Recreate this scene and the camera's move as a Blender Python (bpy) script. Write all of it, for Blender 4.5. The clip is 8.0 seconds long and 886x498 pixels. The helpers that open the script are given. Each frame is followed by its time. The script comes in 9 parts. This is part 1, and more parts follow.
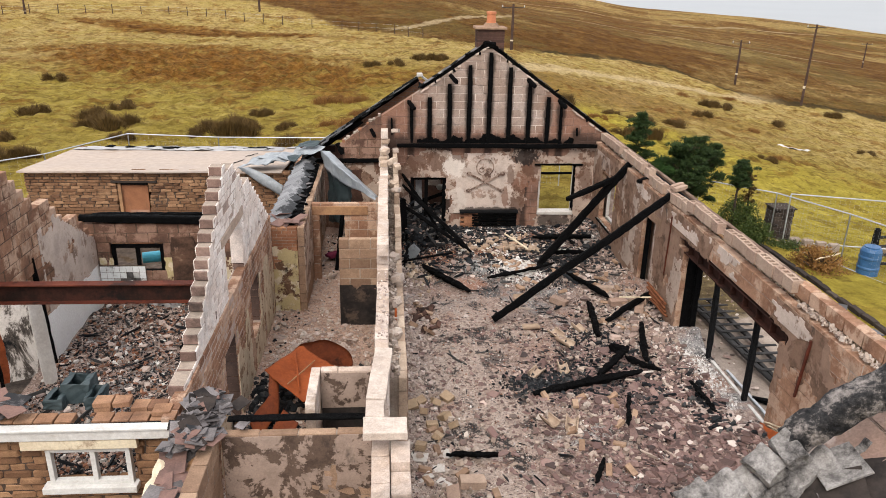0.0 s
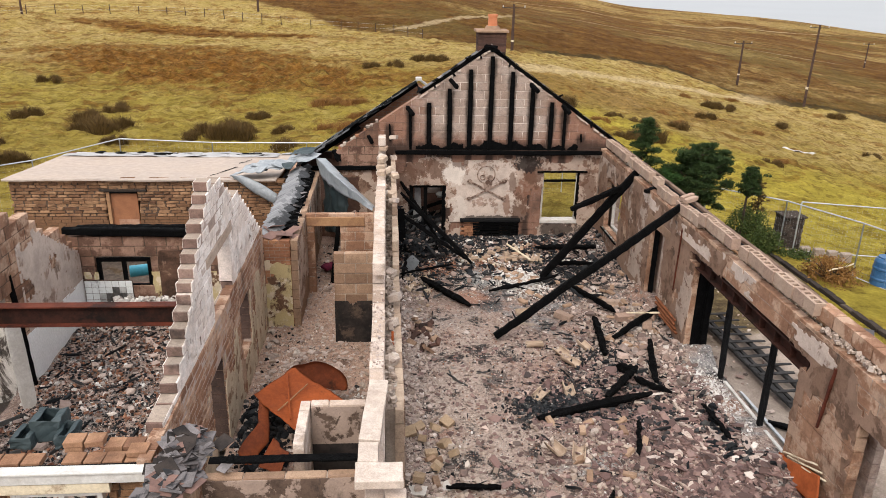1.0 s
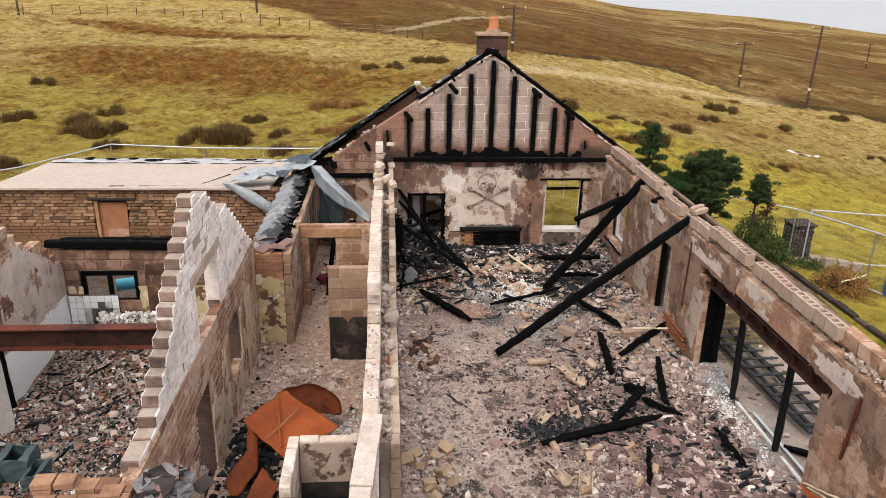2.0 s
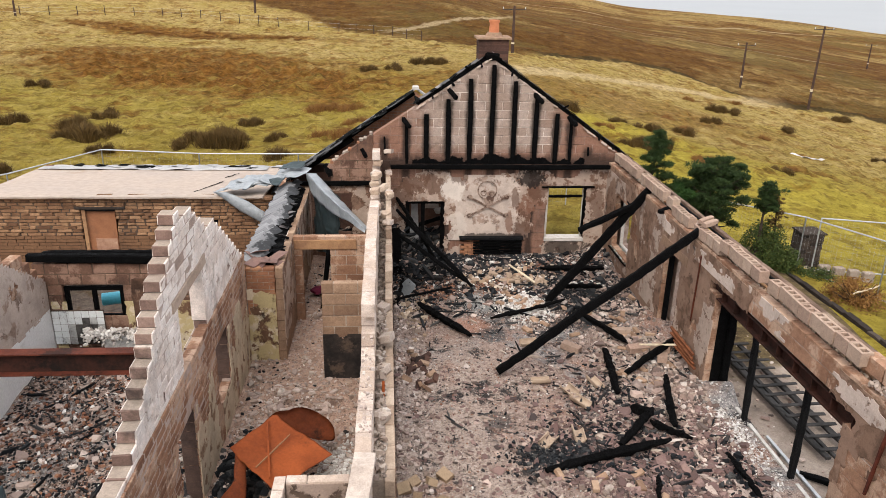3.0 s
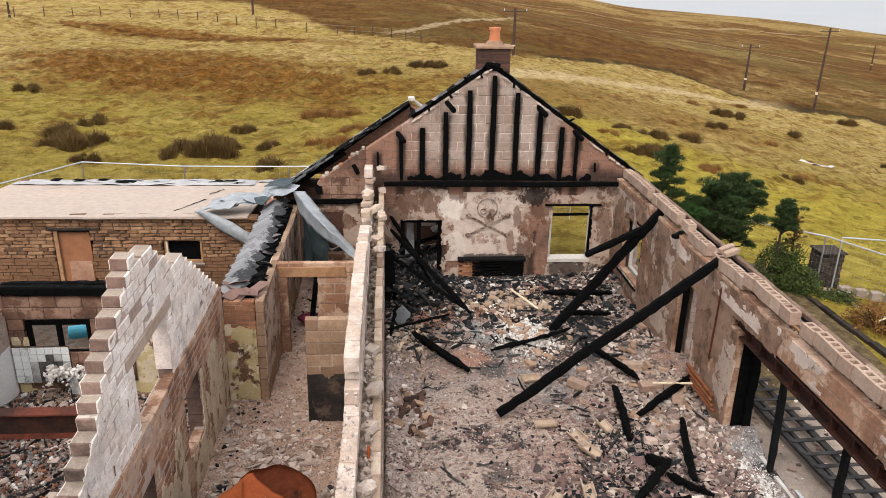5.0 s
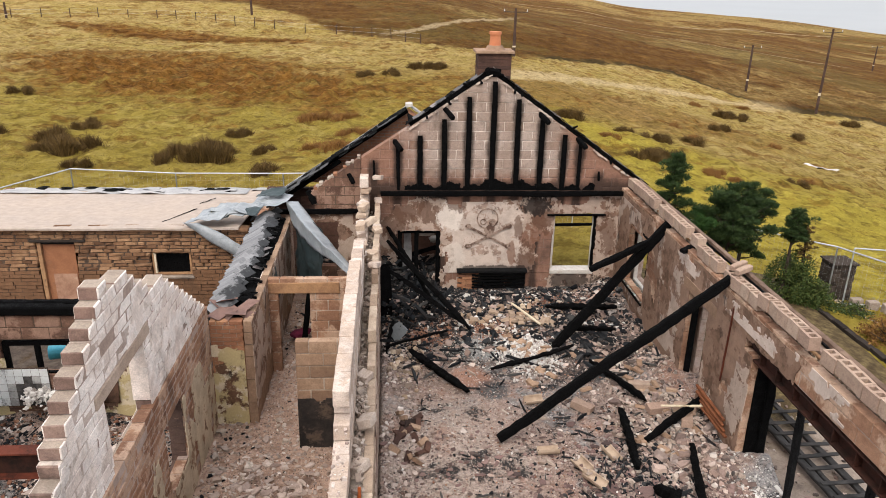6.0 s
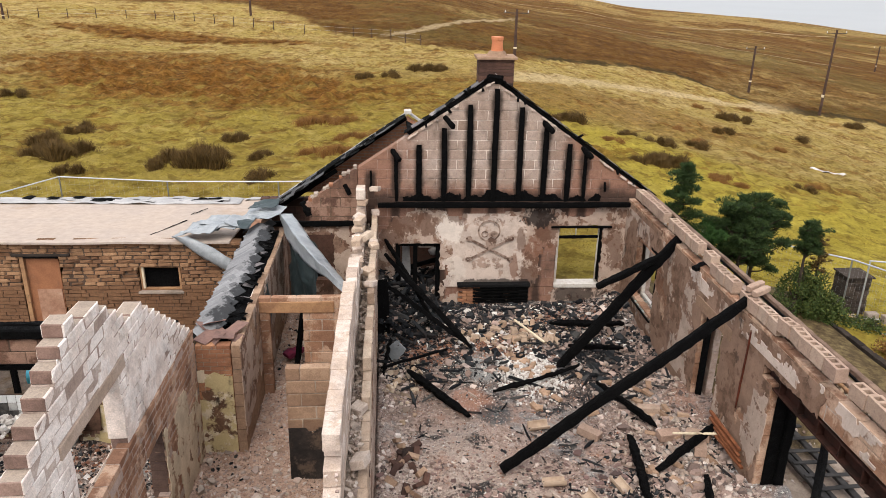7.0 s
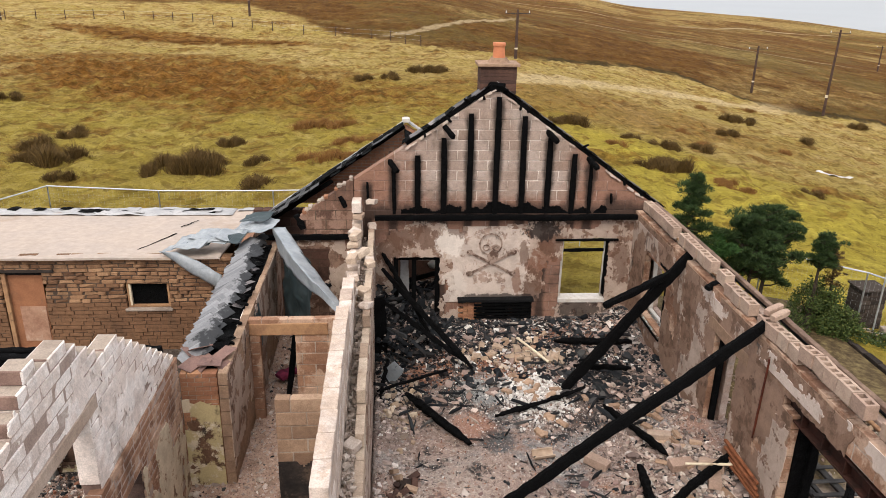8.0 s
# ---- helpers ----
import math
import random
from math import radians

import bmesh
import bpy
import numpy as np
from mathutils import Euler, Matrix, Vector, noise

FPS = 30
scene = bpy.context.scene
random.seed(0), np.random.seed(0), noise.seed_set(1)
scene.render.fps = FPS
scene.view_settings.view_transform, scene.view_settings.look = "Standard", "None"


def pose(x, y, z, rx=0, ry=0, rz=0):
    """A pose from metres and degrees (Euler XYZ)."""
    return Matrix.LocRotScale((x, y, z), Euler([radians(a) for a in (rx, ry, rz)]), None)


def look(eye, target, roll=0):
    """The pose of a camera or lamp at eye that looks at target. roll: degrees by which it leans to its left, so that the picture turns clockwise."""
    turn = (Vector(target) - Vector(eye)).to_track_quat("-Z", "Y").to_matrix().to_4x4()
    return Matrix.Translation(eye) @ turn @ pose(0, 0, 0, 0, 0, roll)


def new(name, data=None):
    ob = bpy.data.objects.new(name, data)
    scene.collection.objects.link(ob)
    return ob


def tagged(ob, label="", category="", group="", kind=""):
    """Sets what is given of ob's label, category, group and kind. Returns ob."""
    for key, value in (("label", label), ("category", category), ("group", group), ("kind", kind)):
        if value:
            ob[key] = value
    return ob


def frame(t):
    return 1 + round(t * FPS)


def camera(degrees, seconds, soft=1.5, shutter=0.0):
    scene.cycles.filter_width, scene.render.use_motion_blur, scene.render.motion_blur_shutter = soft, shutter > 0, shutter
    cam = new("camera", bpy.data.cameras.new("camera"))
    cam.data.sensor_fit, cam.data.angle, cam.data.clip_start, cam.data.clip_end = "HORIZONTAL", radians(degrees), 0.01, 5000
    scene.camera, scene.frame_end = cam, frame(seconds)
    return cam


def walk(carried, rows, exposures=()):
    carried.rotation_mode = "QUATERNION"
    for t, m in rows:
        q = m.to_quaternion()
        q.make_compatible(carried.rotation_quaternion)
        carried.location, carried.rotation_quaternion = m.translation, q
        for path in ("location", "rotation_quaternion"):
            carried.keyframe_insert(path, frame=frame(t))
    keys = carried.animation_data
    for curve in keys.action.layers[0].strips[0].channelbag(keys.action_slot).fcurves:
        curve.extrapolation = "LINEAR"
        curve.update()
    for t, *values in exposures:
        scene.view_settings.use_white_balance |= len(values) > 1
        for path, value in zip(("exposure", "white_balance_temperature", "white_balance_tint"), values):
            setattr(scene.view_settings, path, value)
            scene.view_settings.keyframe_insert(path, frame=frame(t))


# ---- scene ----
cam = camera(61.5, 8.0, soft=0.55)
PATH = [
    (0, (0.196, -0.372, 7.383), (0.342, 1.494, 6.676), 1.3),
    (0.5, (0.226, 0.021, 7.4), (0.373, 1.886, 6.692), 1.3),
    (1, (0.254, 0.385, 7.421), (0.4, 2.25, 6.713), 1.3),
    (1.5, (0.283, 0.738, 7.431), (0.429, 2.603, 6.724), 1.3),
    (3, (0.382, 1.744, 7.475), (0.529, 3.609, 6.768), 1.3),
    (3.5, (0.413, 2.075, 7.49), (0.559, 3.94, 6.783), 1.3),
    (4, (0.46, 2.392, 7.508), (0.607, 4.258, 6.803), 1.3),
    (4.5, (0.508, 2.729, 7.534), (0.654, 4.595, 6.828), 1.3),
    (6, (0.649, 3.775, 7.606), (0.794, 5.64, 6.899), 1.3),
    (6.5, (0.677, 4.147, 7.621), (0.821, 6.012, 6.915), 1.3),
    (7, (0.712, 4.533, 7.656), (0.856, 6.398, 6.949), 1.3),
    (7.5, (0.748, 4.907, 7.688), (0.891, 6.772, 6.98), 1.3),
    (8, (0.785, 5.281, 7.731), (0.927, 7.146, 7.022), 1.2),
]
walk(cam, [(t, look(eye, target, roll)) for t, eye, target, roll in PATH])

import collections

# ---- light ----
world = bpy.data.worlds.new("overcast_sky")
scene.world = world
world.use_nodes = True
wn, wl = world.node_tree.nodes, world.node_tree.links
sky = wn.new("ShaderNodeTexSky")
sky.sky_type, sky.sun_disc = "NISHITA", False
sky.sun_elevation, sky.sun_rotation = radians(52), radians(199)
sky.air_density, sky.dust_density, sky.ozone_density = 1.0, 6.0, 1.0
soft_sky = wn.new("ShaderNodeMixRGB")
soft_sky.inputs["Fac"].default_value = 0.75
soft_sky.inputs["Color2"].default_value = (8.3, 8.4, 8.75, 1)
wl.new(sky.outputs["Color"], soft_sky.inputs["Color1"])
wl.new(soft_sky.outputs["Color"], wn["Background"].inputs["Color"])
wn["Background"].inputs["Strength"].default_value = 0.117
sun_data = bpy.data.lights.new("sun", "SUN")
sun_data.energy, sun_data.angle, sun_data.color = 1.5, radians(35), (1.0, 0.93, 0.84)
sun = new("sun", sun_data)
# the veiled sun stands at 199 degrees, 52 degrees high: south by west, behind the camera
sun.matrix_world = look((-14.5, -42, 57), (0, 0, 0))
scene.view_settings.exposure = 0.79

# ---- helpers of this scene ----
RND = random.Random(7)


def part(name, bm, material, parent=None, label="", smooth=False):
    """Links a bmesh (in world coordinates) as one mesh under parent, whose place it is moved to."""
    if parent is not None:
        off = parent.matrix_basis.translation.copy()
        p = parent.parent
        while p is not None:
            off += p.matrix_basis.translation
            p = p.parent
        bmesh.ops.translate(bm, verts=bm.verts, vec=-off)
    me = bpy.data.meshes.new(name)
    bm.to_mesh(me)
    bm.free()
    if smooth:
        for f in me.polygons:
            f.use_smooth = True
    if material is not None:
        me.materials.append(material)
    ob = new(name, me)
    if parent is not None:
        ob.parent = parent
    if label:
        tagged(ob, label)
    return ob


def thing(name, at, label, category, group="", kind=""):
    ob = new(name)
    ob.empty_display_size = 0.2
    ob.location = at
    tagged(ob, label, category, group, kind)
    return ob


def box(bm, x0, x1, y0, y1, z0, z1):
    vs = [bm.verts.new((x, y, z)) for z in (z0, z1) for x, y in ((x0, y0), (x1, y0), (x1, y1), (x0, y1))]
    for q in ((3, 2, 1, 0), (4, 5, 6, 7), (0, 1, 5, 4), (1, 2, 6, 5), (2, 3, 7, 6), (3, 0, 4, 7)):
        bm.faces.new([vs[i] for i in q])
    return vs


def boxes(*rows):
    bm = bmesh.new()
    for r in rows:
        box(bm, *r)
    return bm


def worn_box(x0, x1, y0, y1, z0, z1, bevel=0.012, rough=0.006, cuts=0):
    bm = boxes((x0, x1, y0, y1, z0, z1))
    bmesh.ops.bevel(bm, geom=bm.edges[:], offset=bevel, segments=2, affect="EDGES", profile=0.6)
    if cuts:
        bmesh.ops.subdivide_edges(bm, edges=bm.edges[:], cuts=cuts, use_grid_fill=True)
    for v in bm.verts:
        v.co += noise.noise_vector(v.co * 5.3) * rough + noise.noise_vector(v.co * 17) * rough * 0.6
    return bm


def beam_mesh(p0, p1, w, h, steps=14, rough=0.02, sag=0.0, roll=0.0, taper=0.85):
    """A rough timber from p0 to p1, eight-sided in section, eaten by fire along its edges."""
    p0, p1 = Vector(p0), Vector(p1)
    d = (p1 - p0)
    length = d.length
    d.normalize()
    side = d.cross(Vector((0, 0, 1)))
    side = side.normalized() if side.length > 0.01 else Vector((1, 0, 0))
    up = side.cross(d)
    c, s = math.cos(roll), math.sin(roll)
    side, up = side * c + up * s, up * c - side * s
    bm = bmesh.new()
    rings = []
    for i in range(steps + 1):
        t = i / steps
        k = 1 - (1 - taper) * max(0, abs(t - 0.5) * 2 - 0.6) / 0.4
        mid = p0 + (p1 - p0) * t + Vector((0, 0, -sag * math.sin(t * math.pi)))
        mid += (noise.noise_vector(p0 * 1.7 + Vector((t * length * 0.7, 3, 9))) * rough * 0.9)
        ring = []
        for a, b in ((-1, -.72), (-.72, -1), (.72, -1), (1, -.72), (1, .72), (.72, 1), (-.72, 1), (-1, .72)):
            q = mid + side * (a * w / 2 * k) + up * (b * h / 2 * k)
            q += noise.noise_vector(q * 9.0) * rough * 0.8 + noise.noise_vector(q * 27.0) * rough * 0.45
            ring.append(bm.verts.new(q))
        rings.append(ring)
    for r0, r1 in zip(rings, rings[1:]):
        for i in range(8):
            bm.faces.new((r0[i], r0[(i + 1) % 8], r1[(i + 1) % 8], r1[i]))
    bm.faces.new(rings[0][::-1])
    bm.faces.new(rings[-1])
    bmesh.ops.recalc_face_normals(bm, faces=bm.faces[:])
    return bm


def cyl(bm, p0, p1, r0, r1, n=12):
    p0, p1 = Vector(p0), Vector(p1)
    m = (p1 - p0).to_track_quat("Z", "Y").to_matrix()
    a = [bm.verts.new(p0 + m @ Vector((r0 * math.cos(k * math.tau / n), r0 * math.sin(k * math.tau / n), 0))) for k in range(n)]
    b = [bm.verts.new(p1 + m @ Vector((r1 * math.cos(k * math.tau / n), r1 * math.sin(k * math.tau / n), 0))) for k in range(n)]
    for i in range(n):
        bm.faces.new((a[i], a[(i + 1) % n], b[(i + 1) % n], b[i]))
    bm.faces.new(a[::-1])
    bm.faces.new(b)


def fbm(x, y, s=1.0, seed=0.0, octs=3):
    v, a = 0.0, 1.0
    for _ in range(octs):
        v += a * noise.noise(Vector((x * s + seed, y * s - seed, seed * 1.3)))
        s, a = s * 2.1, a * 0.5
    return v


def smooth01(a, b, x):
    t = min(1, max(0, (x - a) / (b - a)))
    return t * t * (3 - 2 * t)

# ---- materials ----
class Nodes:
    """A short way to write node trees."""
    def __init__(self, name, rough=0.9, metal=0.0, spec=0.08):
        self.m = bpy.data.materials.new(name)
        self.m.use_nodes = True
        self.n, self.l = self.m.node_tree.nodes, self.m.node_tree.links
        self.b = self.n["Principled BSDF"]
        self.b.inputs["Roughness"].default_value = rough
        self.b.inputs["Metallic"].default_value = metal
        self.b.inputs["Specular IOR Level"].default_value = spec
        self.pos = self.n.new("ShaderNodeNewGeometry").outputs["Position"]

    def put(self, value, socket):
        if isinstance(value, (int, float)):
            socket.default_value = value
        elif isinstance(value, tuple):
            socket.default_value = (*value, 1) if len(value) == 3 and len(socket.default_value) == 4 else value
        else:
            self.l.new(value, socket)

    def noise(self, scale, detail=4, rough=0.6, stretch=None, warp=0.0, offset=None):
        v = self.pos
        if stretch or offset:
            mp = self.n.new("ShaderNodeMapping")
            self.l.new(v, mp.inputs["Vector"])
            mp.inputs["Scale"].default_value = stretch or (1, 1, 1)
            mp.inputs["Location"].default_value = offset or (0, 0, 0)
            v = mp.outputs["Vector"]
        t = self.n.new("ShaderNodeTexNoise")
        self.l.new(v, t.inputs["Vector"])
        t.inputs["Scale"].default_value, t.inputs["Detail"].default_value = scale, detail
        t.inputs["Roughness"].default_value, t.inputs["Distortion"].default_value = rough, warp
        return t.outputs["Fac"]

    def voronoi(self, scale, feature="F1", out="Distance"):
        t = self.n.new("ShaderNodeTexVoronoi")
        t.feature = feature
        self.l.new(self.pos, t.inputs["Vector"])
        t.inputs["Scale"].default_value = scale
        return t.outputs[out]

    def step(self, v, lo, hi, a=0.0, b=1.0):
        t = self.n.new("ShaderNodeMapRange")
        t.interpolation_type = "SMOOTHSTEP"
        self.put(v, t.inputs["Value"])
        for k, q in (("From Min", lo), ("From Max", hi), ("To Min", a), ("To Max", b)):
            self.put(q, t.inputs[k])
        return t.outputs["Result"]

    def math(self, op, a, b=0.0):
        t = self.n.new("ShaderNodeMath")
        t.operation = op
        self.put(a, t.inputs[0])
        self.put(b, t.inputs[1])
        return t.outputs[0]

    def mix(self, f, a, b, blend="MIX"):
        t = self.n.new("ShaderNodeMixRGB")
        t.blend_type = blend
        self.put(f, t.inputs["Fac"])
        self.put(a, t.inputs["Color1"])
        self.put(b, t.inputs["Color2"])
        return t.outputs["Color"]

    def ramp(self, v, *stops):
        t = self.n.new("ShaderNodeValToRGB")
        e = t.color_ramp.elements
        while len(e) < len(stops):
            e.new(0.5)
        for k, (p, c) in zip(e, stops):
            k.position, k.color = p, (*c, 1)
        self.put(v, t.inputs["Fac"])
        return t.outputs["Color"]

    def random(self):
        return self.n.new("ShaderNodeObjectInfo").outputs["Random"]

    def island(self):
        return self.n.new("ShaderNodeNewGeometry").outputs["Random Per Island"]

    def xyz(self):
        t = self.n.new("ShaderNodeSeparateXYZ")
        self.l.new(self.pos, t.inputs[0])
        return t.outputs

    def vary(self, colour, v, lo, hi, sat=1.0):
        """colour made lighter or darker by v, from lo to hi times."""
        k = self.step(v, 0, 1, lo, hi)
        h = self.n.new("ShaderNodeHueSaturation")
        self.put(colour, h.inputs["Color"])
        self.put(k, h.inputs["Value"])
        h.inputs["Saturation"].default_value = sat
        return h.outputs["Color"]

    def done(self, colour, bump=None, strength=0.4, dist=0.01, rough=None):
        self.put(colour, self.b.inputs["Base Color"])
        if rough is not None:
            self.put(rough, self.b.inputs["Roughness"])
        if bump is not None:
            t = self.n.new("ShaderNodeBump")
            t.inputs["Strength"].default_value, t.inputs["Distance"].default_value = strength, dist
            self.put(bump, t.inputs["Height"])
            self.l.new(t.outputs["Normal"], self.b.inputs["Normal"])
        return self.m


STUDS = ((0.30, 3.33), (0.87, 3.72), (1.39, 3.92), (1.96, 4.30), (2.53, 4.83), (3.11, 5.18), (3.69, 4.78), (4.27, 4.32), (4.83, 3.96), (5.22, 3.74), (5.73, 3.06))   # stud places and heights on the gable


def masonry(name, pale, mid, dark, soot=0.35, island=False, wash=None, burnt=None):
    """Blocks or stone: each piece its own shade, grain, smoke stains in clouds, pale wash in patches."""
    m = Nodes(name, 0.95)
    r = m.island() if island else m.random()
    c = m.ramp(r, (0.0, mid), (0.45, pale), (0.75, mid), (1.0, dark))
    c = m.mix(m.step(m.noise(1.1, 5, 0.65), 0.40, 0.66), c, m.mix(0.55, mid, dark))
    if burnt:
        # reddened and smoked at the gable's two ends and along its foot
        p = m.xyz()
        n = m.math("SUBTRACT", m.noise(1.4, 5, 0.7, offset=(1, 2, 6)), 0.5)
        ends = m.step(m.math("ADD", m.math("ABSOLUTE", m.math("SUBTRACT", p["X"], 3.0)), m.math("MULTIPLY", n, 1.6)), 1.35, 2.3)
        foot = m.step(m.math("ADD", p["Z"], m.math("MULTIPLY", n, 0.9)), 3.2, 2.8)
        c = m.mix(m.math("MULTIPLY", m.math("MAXIMUM", ends, foot), 0.85), c, burnt)
        # smoke run along the burnt studs and above the tie beam
        smoke = m.math("MULTIPLY", m.step(m.math("ADD", p["Z"], m.math("MULTIPLY", n, 0.7)), 3.0, 2.66), m.step(p["Z"], 2.40, 2.52))
        for u, top in STUDS:
            s = m.step(m.math("ADD", m.math("ABSOLUTE", m.math("SUBTRACT", p["X"], u)), m.math("MULTIPLY", n, 0.22)), 0.17, 0.06)
            smoke = m.math("MAXIMUM", smoke, m.math("MULTIPLY", s, m.step(p["Z"], top + 0.12, top - 0.15)))
        c = m.mix(m.math("MULTIPLY", smoke, 0.85), c, (0.03, 0.022, 0.019))
    if wash:
        c = m.mix(m.step(m.noise(1.7, 6, 0.7, offset=(3, 1, 7)), 0.47, 0.56), c, wash)
    c = m.mix(m.math("MULTIPLY", m.step(m.noise(0.8, 5, 0.7, warp=0.6, offset=(9, 4, 2)), 0.52, 0.72), soot), c, (0.03, 0.026, 0.024))
    c = m.vary(c, m.noise(9, 5, 0.75, offset=(2, 2, 5)), 0.7, 1.3)
    c = m.vary(c, m.noise(60, 3, 0.7), 0.66, 1.32)
    return m.done(c, m.math("ADD", m.noise(90, 3), m.noise(14, 4)), 0.5, 0.008)


M_BLOCK = masonry("smoked_concrete_block", (0.37, 0.275, 0.23), (0.31, 0.22, 0.18), (0.23, 0.15, 0.12), 0.5, wash=(0.42, 0.33, 0.285))
M_GABLE = masonry("smoked_gable_block", (0.37, 0.30, 0.26), (0.315, 0.24, 0.20), (0.23, 0.165, 0.13), 0.5, burnt=(0.215, 0.108, 0.072))
M_BLOCK_BROWN = masonry("red_brown_block", (0.345, 0.20, 0.13), (0.265, 0.145, 0.092), (0.155, 0.082, 0.054), 0.5, wash=(0.42, 0.285, 0.205))
M_BLOCK_PALE = masonry("limewashed_block", (0.62, 0.53, 0.47), (0.53, 0.44, 0.38), (0.36, 0.275, 0.225), 0.5, wash=(0.44, 0.345, 0.28))
M_LIME = masonry("worn_limewash", (0.70, 0.62, 0.57), (0.65, 0.565, 0.51), (0.58, 0.485, 0.43), 0.35, wash=(0.74, 0.675, 0.63))
M_BLOCK_RAW = masonry("raw_scorched_block", (0.27, 0.185, 0.155), (0.18, 0.115, 0.095), (0.06, 0.042, 0.036), 0.8)
M_BLOCK_DARK = masonry("dark_red_brown_block", (0.20, 0.115, 0.082), (0.15, 0.085, 0.06), (0.085, 0.048, 0.036), 0.5, wash=(0.25, 0.155, 0.115))
M_SLAB = masonry("pale_weathered_slab", (0.53, 0.455, 0.40), (0.46, 0.385, 0.33), (0.35, 0.275, 0.225), 0.5)
M_LEAF = masonry("cream_leaf_block", (0.52, 0.425, 0.34), (0.44, 0.345, 0.265), (0.29, 0.205, 0.15), 0.45)
M_HOLLOW = masonry("hollow_clay_block", (0.385, 0.29, 0.225), (0.33, 0.238, 0.182), (0.30, 0.205, 0.16), 0.25)
M_BUFF_BLOCK = masonry("buff_broken_block", (0.40, 0.30, 0.20), (0.33, 0.24, 0.16), (0.24, 0.17, 0.11), 0.35)
M_STONE = masonry("brown_split_stone", (0.32, 0.19, 0.108), (0.215, 0.118, 0.066), (0.105, 0.056, 0.034), 0.4)
M_BRICK = masonry("burnt_orange_brick", (0.40, 0.215, 0.12), (0.33, 0.155, 0.085), (0.18, 0.085, 0.055), 0.25)
M_BRICK_REAR = masonry("red_orange_brick", (0.47, 0.245, 0.15), (0.385, 0.19, 0.115), (0.25, 0.12, 0.08), 0.2)
M_BRICK_TAN = masonry("tan_facing_brick", (0.33, 0.195, 0.12), (0.25, 0.135, 0.08), (0.14, 0.075, 0.05), 0.5)
M_BRICK_DARK = masonry("soot_and_shade_dark_brick", (0.11, 0.06, 0.045), (0.075, 0.042, 0.034), (0.03, 0.022, 0.02), 0.4)
M_MORTAR = masonry("weathered_mortar", (0.42, 0.36, 0.31), (0.34, 0.28, 0.23), (0.20, 0.15, 0.12), 0.4, island=True)
M_MORTAR_PALE = masonry("pale_lime_mortar", (0.64, 0.57, 0.51), (0.46, 0.37, 0.32), (0.22, 0.15, 0.12), 0.5, island=True)
M_MORTAR_GABLE = masonry("smoked_gable_mortar", (0.74, 0.67, 0.61), (0.56, 0.47, 0.41), (0.30, 0.22, 0.18), 0.6, island=True, burnt=(0.26, 0.16, 0.125))
M_MORTAR_DARK = masonry("dark_brown_mortar", (0.12, 0.085, 0.06), (0.09, 0.062, 0.045), (0.05, 0.036, 0.03), 0.4, island=True)
M_CONCRETE = masonry("pale_concrete", (0.46, 0.38, 0.32), (0.39, 0.305, 0.245), (0.27, 0.195, 0.145), 0.45, island=True)
M_TANBLOCK = masonry("tan_wall_block", (0.38, 0.265, 0.185), (0.31, 0.205, 0.14), (0.19, 0.12, 0.082), 0.35)


def plaster(name, coat, under, soot=(0.03, 0.026, 0.024), peel=0.5, soots=0.6, moss=None, scale=1.6, stains=()):
    """Old plaster: the coat flaked off in patches to a darker undercoat, smoke stains and runs. stains: x, z, half width, half height, colour, strength."""
    m = Nodes(name, 0.93)
    coat_c = m.mix(m.step(m.noise(2.6, 6, 0.7), 0.35, 0.7), coat, tuple(k * 0.72 for k in coat))
    edge = m.noise(scale, 7, 0.68, warp=0.25, offset=(4, 8, 1))
    peeled = m.step(edge, peel - 0.02, peel + 0.02)
    u = m.mix(m.step(m.noise(4, 5, 0.7), 0.4, 0.65), under, tuple(k * 0.55 for k in under))
    c = m.mix(peeled, coat_c, u)
    if moss:
        c = m.mix(m.step(m.noise(2.1, 6, 0.7, offset=(2, 5, 5)), 0.46, 0.54), c, moss)
    s = m.step(m.noise(1.3, 6, 0.72, stretch=(1, 1, 0.45), offset=(7, 7, 2)), soots, soots + 0.11)
    c = m.mix(m.math("MULTIPLY", s, 0.85), c, soot)
    if stains:
        q = m.xyz()
        ragged = m.math("MULTIPLY", m.math("SUBTRACT", m.noise(3.2, 7, 0.78, stretch=(1, 1, 0.7), offset=(2, 0, 6)), 0.5), 6.5)
        for cx, cz, rx, rz, colour, k in stains:
            ex, ez = (m.math("MULTIPLY", m.math("SUBTRACT", q[a], o), 1 / r) for a, o, r in (("X", cx, rx), ("Z", cz, rz)))
            rr = m.math("ADD", m.math("ADD", m.math("MULTIPLY", ex, ex), m.math("MULTIPLY", ez, ez)), ragged)
            c = m.mix(m.math("MULTIPLY", m.step(rr, 1.1, 0.6), k), c, colour)
    c = m.vary(c, m.noise(45, 4, 0.7), 0.8, 1.2)
    return m.done(c, m.math("ADD", m.math("MULTIPLY", peeled, -1.6), m.noise(50, 4)), 0.5, 0.008)


